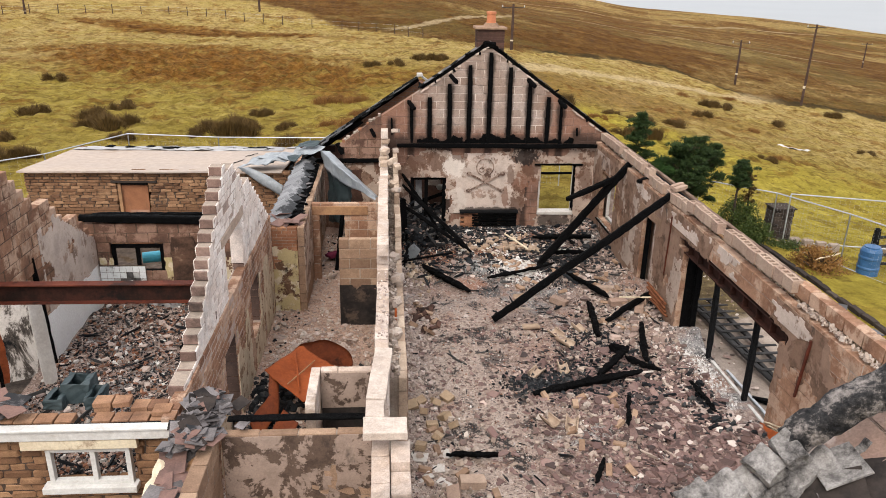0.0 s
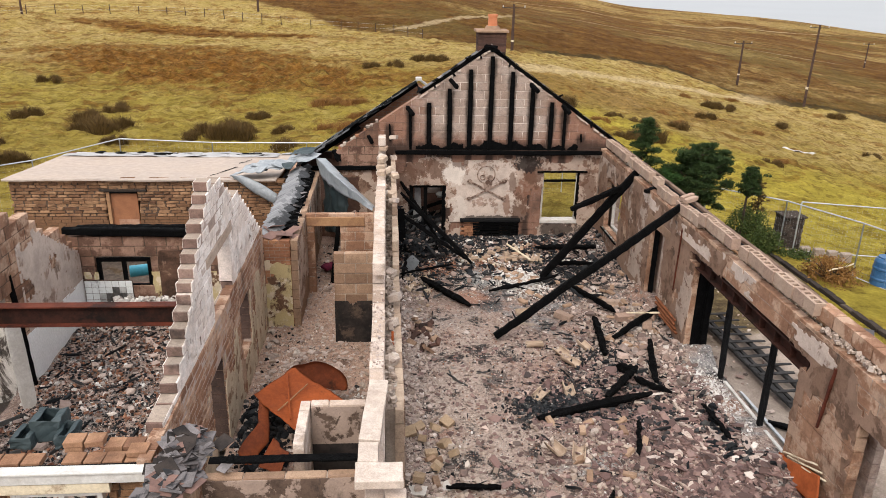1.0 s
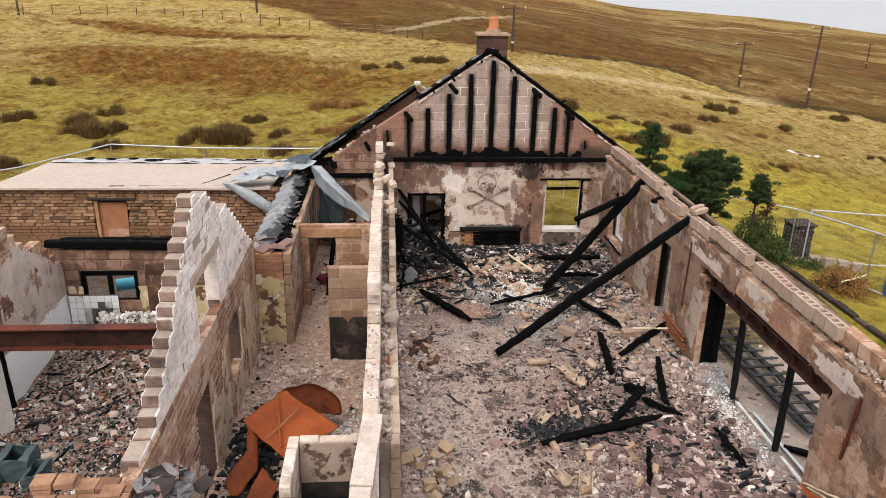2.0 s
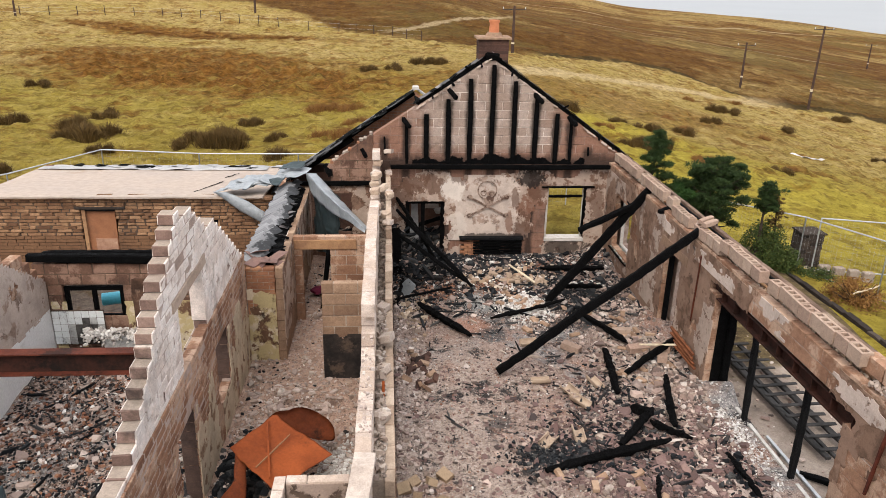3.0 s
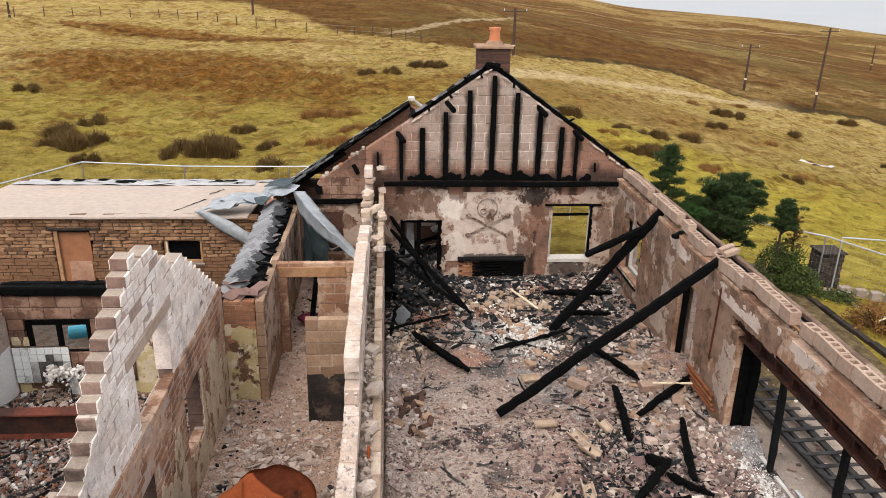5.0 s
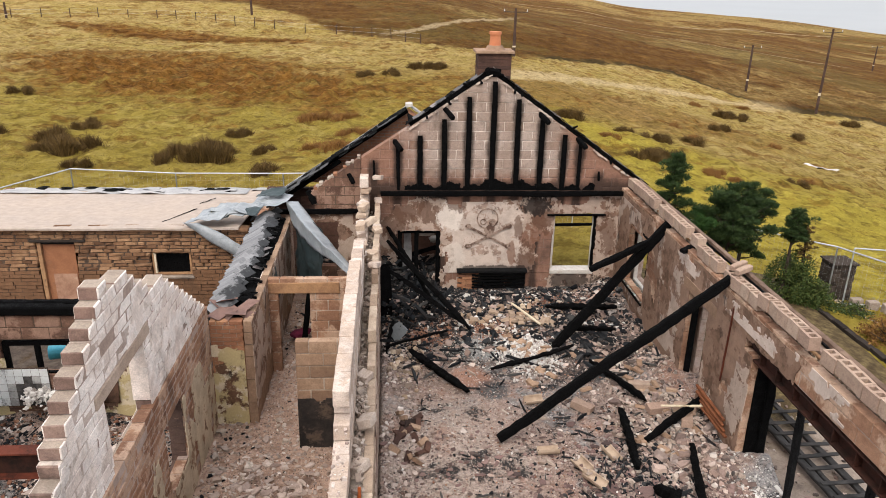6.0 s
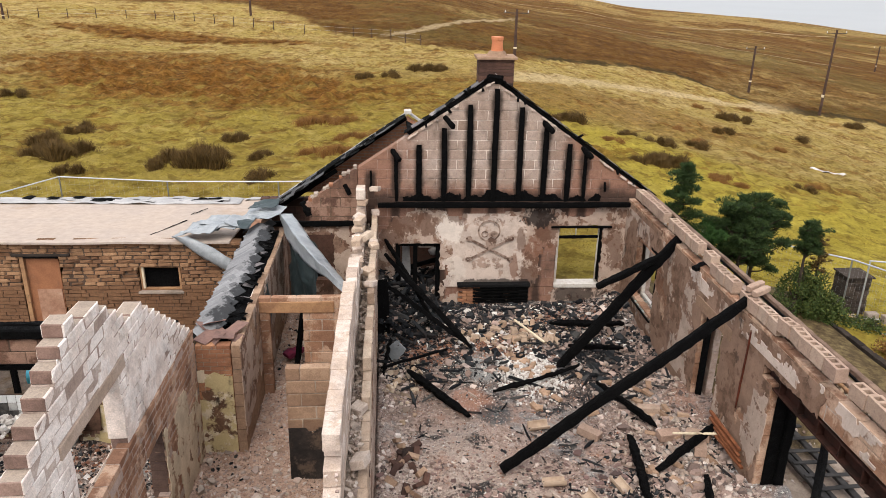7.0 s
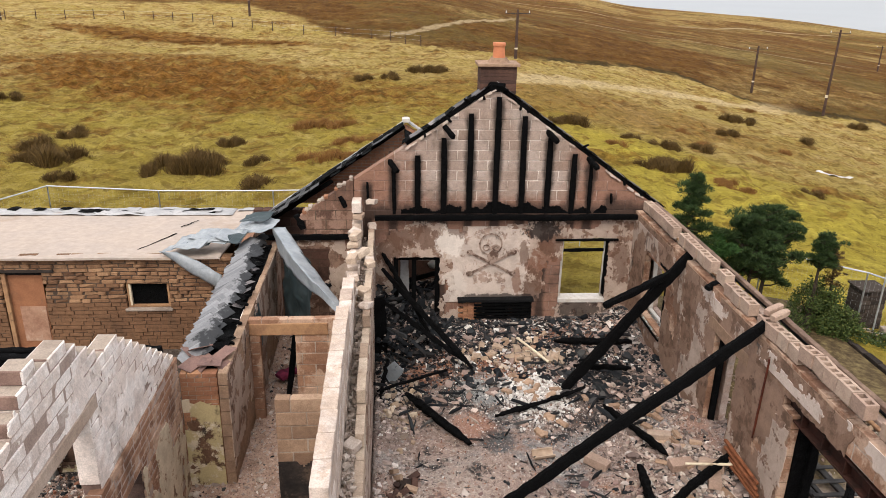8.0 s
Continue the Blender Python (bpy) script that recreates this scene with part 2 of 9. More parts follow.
M_PLASTER = plaster("flaking_room_plaster", (0.43, 0.335, 0.275), (0.25, 0.16, 0.118), peel=0.52, soots=0.58, scale=2.2)
M_PLASTER_P = plaster("mottled_pale_plaster", (0.52, 0.425, 0.365), (0.34, 0.245, 0.195), peel=0.58, soots=0.66, scale=2.8)
SOOT_BROWN, SOOT_RED, SOOT_BLACK, BARE_LIME = (0.115, 0.062, 0.042), (0.17, 0.08, 0.05), (0.022, 0.018, 0.017), (0.64, 0.57, 0.51)
GABLE_STAINS = ((1.3, 2.05, 0.85, 0.30, SOOT_BROWN, 0.8), (0.75, 1.75, 0.30, 0.45, SOOT_BROWN, 0.8), (2.15, 1.95, 0.30, 0.40, BARE_LIME, 0.85), (2.25, 0.85, 0.25, 0.45, BARE_LIME, 0.5), (2.3, 2.25, 0.25, 0.2, SOOT_BROWN, 0.7),
                (4.30, 1.35, 0.38, 0.60, SOOT_RED, 0.8), (4.15, 0.80, 0.32, 0.50, SOOT_BROWN, 0.85), (4.45, 1.85, 0.30, 0.35, SOOT_BROWN, 0.8), (4.25, 2.25, 0.42, 0.28, SOOT_BLACK, 0.9), (3.7, 0.95, 0.10, 0.35, SOOT_RED, 0.7), (3.85, 1.65, 0.12, 0.3, SOOT_BROWN, 0.7),
                (6.1, 1.4, 0.22, 0.55, SOOT_BROWN, 0.7), (5.3, 0.2, 0.7, 0.25, SOOT_BLACK, 0.8), (3.2, 2.46, 2.9, 0.10, SOOT_BLACK, 0.85), (3.3, 0.55, 0.9, 0.10, SOOT_BLACK, 0.8))
M_PLASTER_GABLE = plaster("smoked_gable_plaster", (0.43, 0.33, 0.27), (0.24, 0.15, 0.11), peel=0.54, soots=0.60, scale=3.6, stains=GABLE_STAINS)
M_PLASTER_PANEL = plaster("mottled_lime_panel", (0.53, 0.435, 0.375), (0.36, 0.26, 0.21), peel=0.58, soots=0.66, scale=3.4, stains=GABLE_STAINS)
M_PLASTER_W = plaster("limewashed_plaster", (0.70, 0.61, 0.54), (0.26, 0.16, 0.115), peel=0.60, soots=0.66)
M_PLASTER_CREAM = plaster("streaked_cream_plaster", (0.56, 0.46, 0.34), (0.30, 0.20, 0.135), peel=0.57, soots=0.60, scale=3.0)
M_PLASTER_R = plaster("red_brown_plaster", (0.265, 0.172, 0.125), (0.205, 0.128, 0.09), peel=0.50, soots=0.64)
M_PLASTER_MOSS = plaster("mouldy_yellow_plaster", (0.62, 0.53, 0.39), (0.15, 0.085, 0.055), peel=0.55, soots=0.62, moss=(0.45, 0.365, 0.20), scale=2.4)
M_PLASTER_G = plaster("grey_peeling_plaster", (0.33, 0.25, 0.205), (0.115, 0.08, 0.062), peel=0.51, soots=0.60, scale=2.6)


def char(name, base=0.004, ash=0.024, sheen=0.8):
    m = Nodes(name, sheen, spec=0.04)
    crack = m.voronoi(22, "DISTANCE_TO_EDGE")
    c = m.mix(m.step(m.noise(3.2, 6, 0.75), 0.62, 0.80), (base, base, base * 1.05), (ash, ash * 0.95, ash * 0.9))
    c = m.vary(c, m.noise(40, 4), 0.5, 1.5)
    return m.done(c, m.math("ADD", m.step(crack, 0, 0.12), m.noise(30, 4)), 0.9, 0.02, m.step(m.noise(6, 4), 0.3, 0.7, sheen - 0.15, sheen + 0.25))


M_CHAR = char("charred_timber")
M_CHAR_BROWN = char("scorched_brown_timber", 0.014, 0.06, 0.8)


def simple(name, c0, c1, scale=3.0, rough=0.7, metal=0.0, bump=0.3, fine=40, spec=0.1, stain=None, dist=0.006):
    m = Nodes(name, rough, metal, spec)
    c = m.mix(m.step(m.noise(scale, 6, 0.7), 0.35, 0.68), c0, c1)
    if stain:
        c = m.mix(m.step(m.noise(scale * 0.6, 6, 0.75, offset=(5, 2, 8)), 0.56, 0.68), c, stain)
    c = m.vary(c, m.noise(fine, 4, 0.7), 0.78, 1.22)
    return m.done(c, m.math("ADD", m.noise(fine, 4), m.noise(scale * 2, 3)), bump, dist)


M_RUST = simple("orange_rusted_sheet", (0.31, 0.078, 0.024), (0.21, 0.052, 0.018), 1.6, 0.7, 0.0, 0.25, 25, stain=(0.13, 0.034, 0.016))
M_RUST_DARK = simple("dark_rusted_sheet", (0.22, 0.058, 0.02), (0.12, 0.032, 0.015), 1.8, 0.7, 0.0, 0.25, 25, stain=(0.03, 0.014, 0.01))
M_STEEL = simple("red_oxide_steel", (0.12, 0.034, 0.02), (0.055, 0.018, 0.013), 2.5, 0.7, 0.1, 0.3, 30, stain=(0.03, 0.014, 0.011))
M_STEEL_DARK = simple("burnt_and_shaded_steel", (0.045, 0.018, 0.013), (0.016, 0.010, 0.008), 3.5, 0.8, 0.05, 0.4, 30, stain=(0.012, 0.009, 0.008))
M_PLY = simple("delaminated_ply", (0.37, 0.22, 0.15), (0.25, 0.13, 0.085), 2.5, 0.8, 0, 0.3, 30, stain=(0.44, 0.30, 0.22))
M_DARKSTONE = masonry("dark_field_stone", (0.07, 0.055, 0.045), (0.042, 0.033, 0.028), (0.022, 0.018, 0.016), 0.3)
M_BOARD = simple("orange_brown_board", (0.30, 0.135, 0.07), (0.22, 0.095, 0.05), 1.4, 0.75, 0, 0.15, 30, stain=(0.2, 0.1, 0.06))
M_WOOD = simple("bare_scorched_wood", (0.36, 0.21, 0.11), (0.22, 0.12, 0.07), 3.0, 0.8, 0, 0.3, 30, stain=(0.08, 0.05, 0.035))
M_TARP = simple("grey_blue_membrane", (0.20, 0.22, 0.238), (0.30, 0.318, 0.332), 2.2, 0.4, 0, 0.2, 14, 0.5, stain=(0.13, 0.15, 0.165))
M_TARP_DARK = simple("dark_teal_membrane", (0.018, 0.030, 0.034), (0.045, 0.062, 0.066), 1.5, 0.55, 0, 0.2, 14, 0.4)
M_FELT = simple("bleached_roof_deck", (0.40, 0.325, 0.27), (0.365, 0.305, 0.265), 0.35, 0.85, 0, 0.1, 6, stain=(0.33, 0.255, 0.20))
M_FOIL = simple("torn_grey_felt", (0.30, 0.295, 0.295), (0.40, 0.385, 0.38), 2.0, 0.6, 0, 0.4, 14, stain=(0.12, 0.12, 0.12))
M_WHITE = simple("smoke_stained_white_paint", (0.53, 0.50, 0.465), (0.41, 0.375, 0.335), 2.0, 0.5, 0, 0.15, 25, 0.4, stain=(0.32, 0.24, 0.18))
M_WHITE_TRIM = simple("weathered_white_trim", (0.57, 0.56, 0.54), (0.47, 0.45, 0.425), 2.5, 0.5, 0, 0.2, 25, 0.4, stain=(0.38, 0.33, 0.28))
M_WHITE_WALL = simple("scuffed_white_wall_paint", (0.82, 0.82, 0.81), (0.76, 0.75, 0.735), 1.2, 0.5, 0, 0.1, 25, 0.4, stain=(0.50, 0.47, 0.43))
M_CREAM = simple("cream_painted_board", (0.62, 0.54, 0.40), (0.52, 0.43, 0.31), 3.0, 0.6, 0, 0.2, 25, stain=(0.3, 0.22, 0.15))
M_TILE = simple("glazed_white_tile", (0.72, 0.74, 0.74), (0.62, 0.65, 0.66), 1.5, 0.25, 0, 0.05, 12, 0.5, stain=(0.06, 0.06, 0.06))
M_GALV = simple("galvanised_steel", (0.50, 0.51, 0.52), (0.42, 0.43, 0.44), 5.0, 0.45, 0.6, 0.1, 30, 0.5)
M_POT = simple("terracotta_pot", (0.50, 0.20, 0.10), (0.42, 0.155, 0.08), 4.0, 0.85)
M_POLE = simple("creosoted_pole_wood", (0.05, 0.032, 0.025), (0.08, 0.05, 0.04), 2.0, 0.9)
M_BLUE = simple("blue_plastic", (0.02, 0.08, 0.19), (0.035, 0.11, 0.24), 2.0, 0.45, 0, 0.1, 20, 0.5)
M_CYAN = simple("light_blue_pipe_plastic", (0.06, 0.42, 0.56), (0.09, 0.48, 0.62), 2.0, 0.4, 0, 0.1, 20, 0.5)
M_LADDER = simple("grey_charred_slats", (0.022, 0.021, 0.021), (0.05, 0.047, 0.046), 3.0, 0.75, 0, 0.5, 30)
M_BARK = simple("grey_brown_bark", (0.05, 0.038, 0.03), (0.03, 0.023, 0.018), 6.0, 0.95, 0, 0.8, 30)
M_PLATE = simple("weathered_plate_wood", (0.20, 0.135, 0.10), (0.10, 0.065, 0.05), 3.0, 0.85, 0, 0.3, 30, stain=(0.30, 0.225, 0.17))
m_ = Nodes("scorched_white_panel", 0.8)
M_SCORCH = m_.done(m_.vary(m_.ramp(m_.noise(1.7, 7, 0.75, warp=0.5, stretch=(1, 1, 0.5)), (0.34, (0.012, 0.012, 0.013)), (0.42, (0.10, 0.085, 0.075)), (0.47, (0.55, 0.51, 0.47)), (0.62, (0.74, 0.71, 0.68))), m_.noise(30, 4), 0.8, 1.2), m_.noise(20, 5), 0.4, 0.01)
M_REDWOOD = simple("red_scorched_wood", (0.21, 0.078, 0.036), (0.12, 0.045, 0.024), 6.0, 0.8)
M_PINK = simple("scorched_red_cloth", (0.16, 0.022, 0.05), (0.07, 0.015, 0.03), 5.0, 0.9)


def pieces(name, stops, rough=0.9, grain=50, sat=0.70):
    """Loose bits in one mesh: each bit takes its own colour."""
    m = Nodes(name, rough)
    c = m.ramp(m.island(), *stops)
    c = m.mix(m.math("MULTIPLY", m.step(m.noise(3.0, 6, 0.7), 0.5, 0.7), 0.55), c, (0.07, 0.05, 0.042))
    c = m.vary(c, m.noise(grain, 4, 0.7), 0.7, 1.3, sat)
    return m.done(c, m.noise(grain, 4), 0.4, 0.006)


M_RUBBLE = pieces("mixed_rubble", ((0.0, (0.339, 0.2, 0.142)), (0.12, (0.14, 0.0819, 0.0627)), (0.26, (0.456, 0.299, 0.221)), (0.40, (0.211, 0.121, 0.0921)), (0.55, (0.0585, 0.0441, 0.0392)),
                                   (0.70, (0.351, 0.221, 0.162)), (0.80, (0.585, 0.43, 0.343)), (0.88, (0.175, 0.105, 0.0804)), (0.95, (0.60, 0.50, 0.43)), (1.0, (0.0234, 0.0189, 0.0176))))
M_SLATE_BITS = pieces("broken_slate_bits", ((0.0, (0.19, 0.10, 0.085)), (0.25, (0.10, 0.055, 0.048)), (0.5, (0.26, 0.15, 0.125)), (0.75, (0.125, 0.064, 0.054)), (1.0, (0.05, 0.036, 0.034))), 0.6, sat=0.78)
M_ASH_BITS = pieces("white_ash_flakes", ((0.0, (0.66, 0.63, 0.59)), (0.5, (0.50, 0.45, 0.40)), (0.8, (0.34, 0.28, 0.24)), (1.0, (0.70, 0.675, 0.65))))
M_BLACK_BITS = pieces("charcoal_bits", ((0.0, (0.006, 0.007, 0.009)), (0.6, (0.015, 0.018, 0.022)), (0.88, (0.030, 0.033, 0.036)), (1.0, (0.10, 0.092, 0.085))), 0.75)
M_TAN_BITS = pieces("tan_brick_rubble", ((0.0, (0.40, 0.295, 0.215)), (0.3, (0.29, 0.195, 0.14)), (0.6, (0.47, 0.365, 0.28)), (0.85, (0.21, 0.135, 0.10)), (1.0, (0.55, 0.46, 0.38))))
M_DUST_BITS = pieces("pink_plaster_crumbs", ((0.0, (0.46, 0.34, 0.27)), (0.3, (0.34, 0.23, 0.18)), (0.6, (0.55, 0.43, 0.36)), (0.85, (0.25, 0.16, 0.125)), (1.0, (0.66, 0.56, 0.49))))


M_SOOTED = simple("soot_browned_plaster", (0.115, 0.065, 0.045), (0.035, 0.023, 0.018), 2.4, 0.95, 0, 0.4, 40, stain=(0.27, 0.18, 0.13))
M_SOOT_BLACK = simple("thick_black_soot", (0.018, 0.016, 0.016), (0.045, 0.036, 0.032), 3.0, 0.9, 0, 0.3, 40, stain=(0.09, 0.065, 0.05))
m_ = Nodes("sooty_lead", 0.7, spec=0.2)
M_LEAD = m_.done(m_.vary(m_.ramp(m_.noise(5.5, 8, 0.80, warp=0.1), (0.42, (0.006, 0.006, 0.007)), (0.51, (0.03, 0.028, 0.028)), (0.57, (0.17, 0.15, 0.14)), (0.72, (0.42, 0.375, 0.35))), m_.noise(40, 4, 0.8), 0.6, 1.3), m_.math("ADD", m_.noise(9, 6, 0.75), m_.noise(40, 4)), 0.9, 0.02)


m_ = Nodes("soot_stained_mortar", 0.9)
M_LUMP = m_.done(m_.vary(m_.ramp(m_.noise(6, 8, 0.78, warp=0.1), (0.36, (0.024, 0.022, 0.022)), (0.48, (0.15, 0.14, 0.135)), (0.64, (0.36, 0.34, 0.325))), m_.noise(60, 4, 0.8), 0.7, 1.25), m_.math("ADD", m_.noise(14, 6, 0.75), m_.noise(60, 4)), 0.8, 0.015)


def slate_mat():
    m = Nodes("blue_grey_roof_slate", 0.55, spec=0.3)
    c = m.ramp(m.random(), (0.0, (0.05, 0.046, 0.048)), (0.5, (0.13, 0.115, 0.115)), (0.8, (0.07, 0.058, 0.058)), (1.0, (0.27, 0.24, 0.235)))
    c = m.mix(m.step(m.noise(2.6, 6, 0.7), 0.47, 0.58), c, (0.010, 0.010, 0.011))
    c = m.vary(c, m.noise(30, 4), 0.8, 1.2)
    return m.done(c, m.noise(18, 5), 0.4, 0.006)


M_SLATE = slate_mat()
M_SLATE_PALE = masonry("dusty_grey_slate", (0.24, 0.22, 0.22), (0.15, 0.135, 0.135), (0.05, 0.044, 0.043), 0.6)


def floor_mat():
    """Trodden debris: red-brown dust, grey ash along the middle, charcoal and orange burns in spots."""
    m = Nodes("trodden_fire_debris", 0.97, spec=0.15)
    c = m.ramp(m.noise(9, 7, 0.8), (0.28, (0.075, 0.046, 0.037)), (0.43, (0.23, 0.145, 0.112)), (0.57, (0.37, 0.255, 0.20)), (0.74, (0.54, 0.43, 0.355)))
    c = m.mix(m.step(m.noise(0.55, 5, 0.7, warp=0.4), 0.49, 0.60), c, m.ramp(m.noise(11, 6, 0.8), (0.3, (0.085, 0.08, 0.082)), (0.5, (0.24, 0.22, 0.21)), (0.7, (0.46, 0.42, 0.39))))
    # pale dust trodden along the divider's side
    dusty = m.math("ADD", m.xyz()["X"], m.math("MULTIPLY", m.math("SUBTRACT", m.noise(0.6, 5, 0.7, offset=(4, 0, 0)), 0.5), 4.0))
    pale = m.ramp(m.noise(10, 7, 0.8), (0.28, (0.13, 0.085, 0.065)), (0.48, (0.37, 0.27, 0.215)), (0.72, (0.60, 0.49, 0.41)))
    c = m.mix(m.math("MULTIPLY", m.math("MULTIPLY", m.step(dusty, 3.2, 1.8), m.step(m.xyz()["X"], -0.6, 0.2)), m.step(m.xyz()["Y"], 16.5, 14.5)), c, pale)
    c = m.mix(m.math("MULTIPLY", m.step(m.noise(1.1, 7, 0.75, offset=(3, 3, 0)), 0.525, 0.60), 0.92), c, (0.014, 0.016, 0.019))
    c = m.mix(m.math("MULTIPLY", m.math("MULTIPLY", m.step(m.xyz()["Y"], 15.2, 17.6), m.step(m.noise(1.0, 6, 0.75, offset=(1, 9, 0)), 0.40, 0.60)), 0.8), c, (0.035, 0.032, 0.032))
    c = m.mix(m.math("MULTIPLY", m.step(m.noise(0.8, 6, 0.75, offset=(8, 1, 0)), 0.54, 0.66), 0.6), c, (0.30, 0.125, 0.065))
    # burns and ash spread where things fell
    q = m.xyz()
    ragged = m.math("MULTIPLY", m.math("SUBTRACT", m.noise(2.2, 6, 0.75, offset=(6, 3, 0)), 0.5), 1.7)
    for cx, cy, rx, ry, col, k in ((2.25, 16.6, 0.45, 0.55, (0.33, 0.14, 0.075), 0.8), (2.9, 18.65, 0.7, 0.4, (0.30, 0.115, 0.05), 0.8), (1.4, 18.65, 0.5, 0.5, (0.30, 0.115, 0.05), 0.75), (4.9, 20.0, 0.9, 0.35, (0.30, 0.12, 0.06), 0.6), (2.75, 17.85, 0.75, 0.6, (0.27, 0.27, 0.265), 0.8), (2.05, 17.7, 0.35, 0.5, (0.02, 0.022, 0.022), 0.9), (2.6, 16.15, 0.35, 0.4, (0.035, 0.045, 0.05), 0.7),
                                   (3.25, 11.85, 0.75, 0.4, (0.014, 0.014, 0.015), 0.95), (2.3, 12.9, 0.3, 0.3, (0.03, 0.032, 0.034), 0.7), (2.4, 19.4, 2.6, 0.9, (0.025, 0.021, 0.02), 0.75), (4.6, 17.0, 0.8, 0.7, (0.028, 0.026, 0.026), 0.7)):
        ex, ey = (m.math("MULTIPLY", m.math("SUBTRACT", q[a], o), 1 / r) for a, o, r in (("X", cx, rx), ("Y", cy, ry)))
        rr = m.math("ADD", m.math("ADD", m.math("MULTIPLY", ex, ex), m.math("MULTIPLY", ey, ey)), ragged)
        c = m.mix(m.math("MULTIPLY", m.step(rr, 1.1, 0.5), k), c, col)
    c = m.mix(m.step(m.noise(34, 3, 0.6), 0.63, 0.67), c, (0.62, 0.56, 0.50))
    c = m.mix(m.step(m.noise(30, 3, 0.6, offset=(5, 0, 3)), 0.62, 0.66), c, (0.025, 0.022, 0.022))
    c = m.vary(c, m.noise(80, 4, 0.8), 0.5, 1.5, 0.8)
    return m.done(c, m.math("ADD", m.voronoi(34), m.noise(50, 5)), 1.0, 0.03)


M_FLOOR = floor_mat()


def dust_mat():
    m = Nodes("pink_plaster_dust", 0.97, spec=0.15)
    c = m.ramp(m.noise(8, 7, 0.8), (0.28, (0.15, 0.092, 0.068)), (0.45, (0.36, 0.24, 0.185)), (0.6, (0.50, 0.36, 0.285)), (0.76, (0.70, 0.57, 0.49)))
    c = m.mix(m.math("MULTIPLY", m.step(m.noise(1.0, 6, 0.75), 0.53, 0.63), 0.75), c, (0.11, 0.07, 0.055))
    c = m.mix(m.step(m.noise(26, 3, 0.6), 0.61, 0.65), c, (0.06, 0.045, 0.04))
    c = m.vary(c, m.noise(60, 4, 0.8), 0.5, 1.4)
    return m.done(c, m.math("ADD", m.voronoi(30), m.noise(50, 5)), 1.0, 0.025)


M_DUST = dust_mat()


def grass_mat(name, blades=False):
    """Wet hill pasture: yellow-green and straw, brown heather in wide patches, darker moor far off. The blades take the ground's own colours."""
    m = Nodes(name, 1.0, spec=0.05)
    p = m.xyz()
    green = m.ramp(m.noise(0.9, 6, 0.75), (0.28, (0.215, 0.152, 0.028)), (0.48, (0.41, 0.308, 0.058)), (0.72, (0.575, 0.442, 0.135)))
    straw = m.ramp(m.noise(0.7, 6, 0.75), (0.28, (0.27, 0.171, 0.05)), (0.5, (0.53, 0.377, 0.134)), (0.75, (0.74, 0.567, 0.27)))
    brown = m.ramp(m.noise(0.8, 6, 0.75), (0.28, (0.085, 0.033, 0.008)), (0.5, (0.23, 0.102, 0.021)), (0.75, (0.42, 0.22, 0.052)))
    far_n = m.noise(0.02, 5, 0.65, warp=0.5)
    mid_n = m.noise(0.07, 6, 0.7, warp=0.4)
    # straw takes over uphill and across the far side of the field
    dist = m.math("ADD", p["Y"], m.math("MULTIPLY", m.math("SUBTRACT", mid_n, 0.5), 22.0))
    dist = m.math("ADD", dist, m.step(p["X"], 2, 22, -14.0, 3.0))
    patch = m.step(m.noise(0.13, 7, 0.75, offset=(2, 7, 0)), 0.42, 0.60)
    c = m.mix(m.step(dist, 38, 52, 0.08, 1.0), green, m.mix(patch, straw, m.mix(0.5, green, straw)))
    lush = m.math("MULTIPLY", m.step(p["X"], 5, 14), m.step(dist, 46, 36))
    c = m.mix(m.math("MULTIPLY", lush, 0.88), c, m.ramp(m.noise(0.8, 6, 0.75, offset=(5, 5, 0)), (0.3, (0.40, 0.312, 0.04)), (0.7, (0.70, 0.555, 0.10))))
    # heather: the bank behind the house, a slope beyond the gable, a thin russet belt below the fence
    for cx, cy, rx, ry, k in ((-14.5, 61.0, 16.5, 11.0, 1.0), (15.0, 56.0, 15.0, 8.0, 0.55), (-22.0, 90.5, 17.0, 4.2, 1.0)):
        ex = m.math("MULTIPLY", m.math("ADD", p["X"], -cx), 1 / rx)
        ey = m.math("MULTIPLY", m.math("ADD", m.math("ADD", p["Y"], -cy), m.math("MULTIPLY", m.math("ADD", p["X"], -cx), 0.55 if cx < 0 else 0.0)), 1 / ry)
        rr = m.math("ADD", m.math("MULTIPLY", ex, ex), m.math("MULTIPLY", ey, ey))
        rr = m.math("ADD", rr, m.math("MULTIPLY", m.math("SUBTRACT", m.noise(0.22, 7, 0.75), 0.5), 4.2))
        c = m.mix(m.math("MULTIPLY", m.step(rr, 1.6, 0.3), m.step(m.noise(0.7, 6, 0.75), 0.30, 0.52, 0.25 * k, k)), c, brown)
    c = m.mix(m.math("MULTIPLY", m.step(m.noise(0.30, 7, 0.78, offset=(11, 2, 0)), 0.50, 0.60), m.step(p["Y"], 26, 42, 0.25, 0.75)), c, brown)
    # the moor beyond the pasture, whose edge dips towards the burn and rises again
    edge = m.math("ADD", m.step(p["X"], -24, 8, 124.0, 80.0), m.math("ADD", m.step(p["X"], 10, 34, 0.0, 18.0), m.step(p["X"], 36, 44, 0.0, -11.0)))
    line = m.math("SUBTRACT", m.math("ADD", p["Y"], m.math("MULTIPLY", m.math("SUBTRACT", mid_n, 0.5), 13.0)), edge)
    dun = m.ramp(m.noise(0.25, 8, 0.8), (0.30, (0.062, 0.027, 0.008)), (0.5, (0.170, 0.079, 0.020)), (0.72, (0.31, 0.168, 0.046)))
    bare = m.math("ADD", m.noise(0.022, 7, 0.72), m.step(p["Y"], 230, 380, -0.03, 0.07))
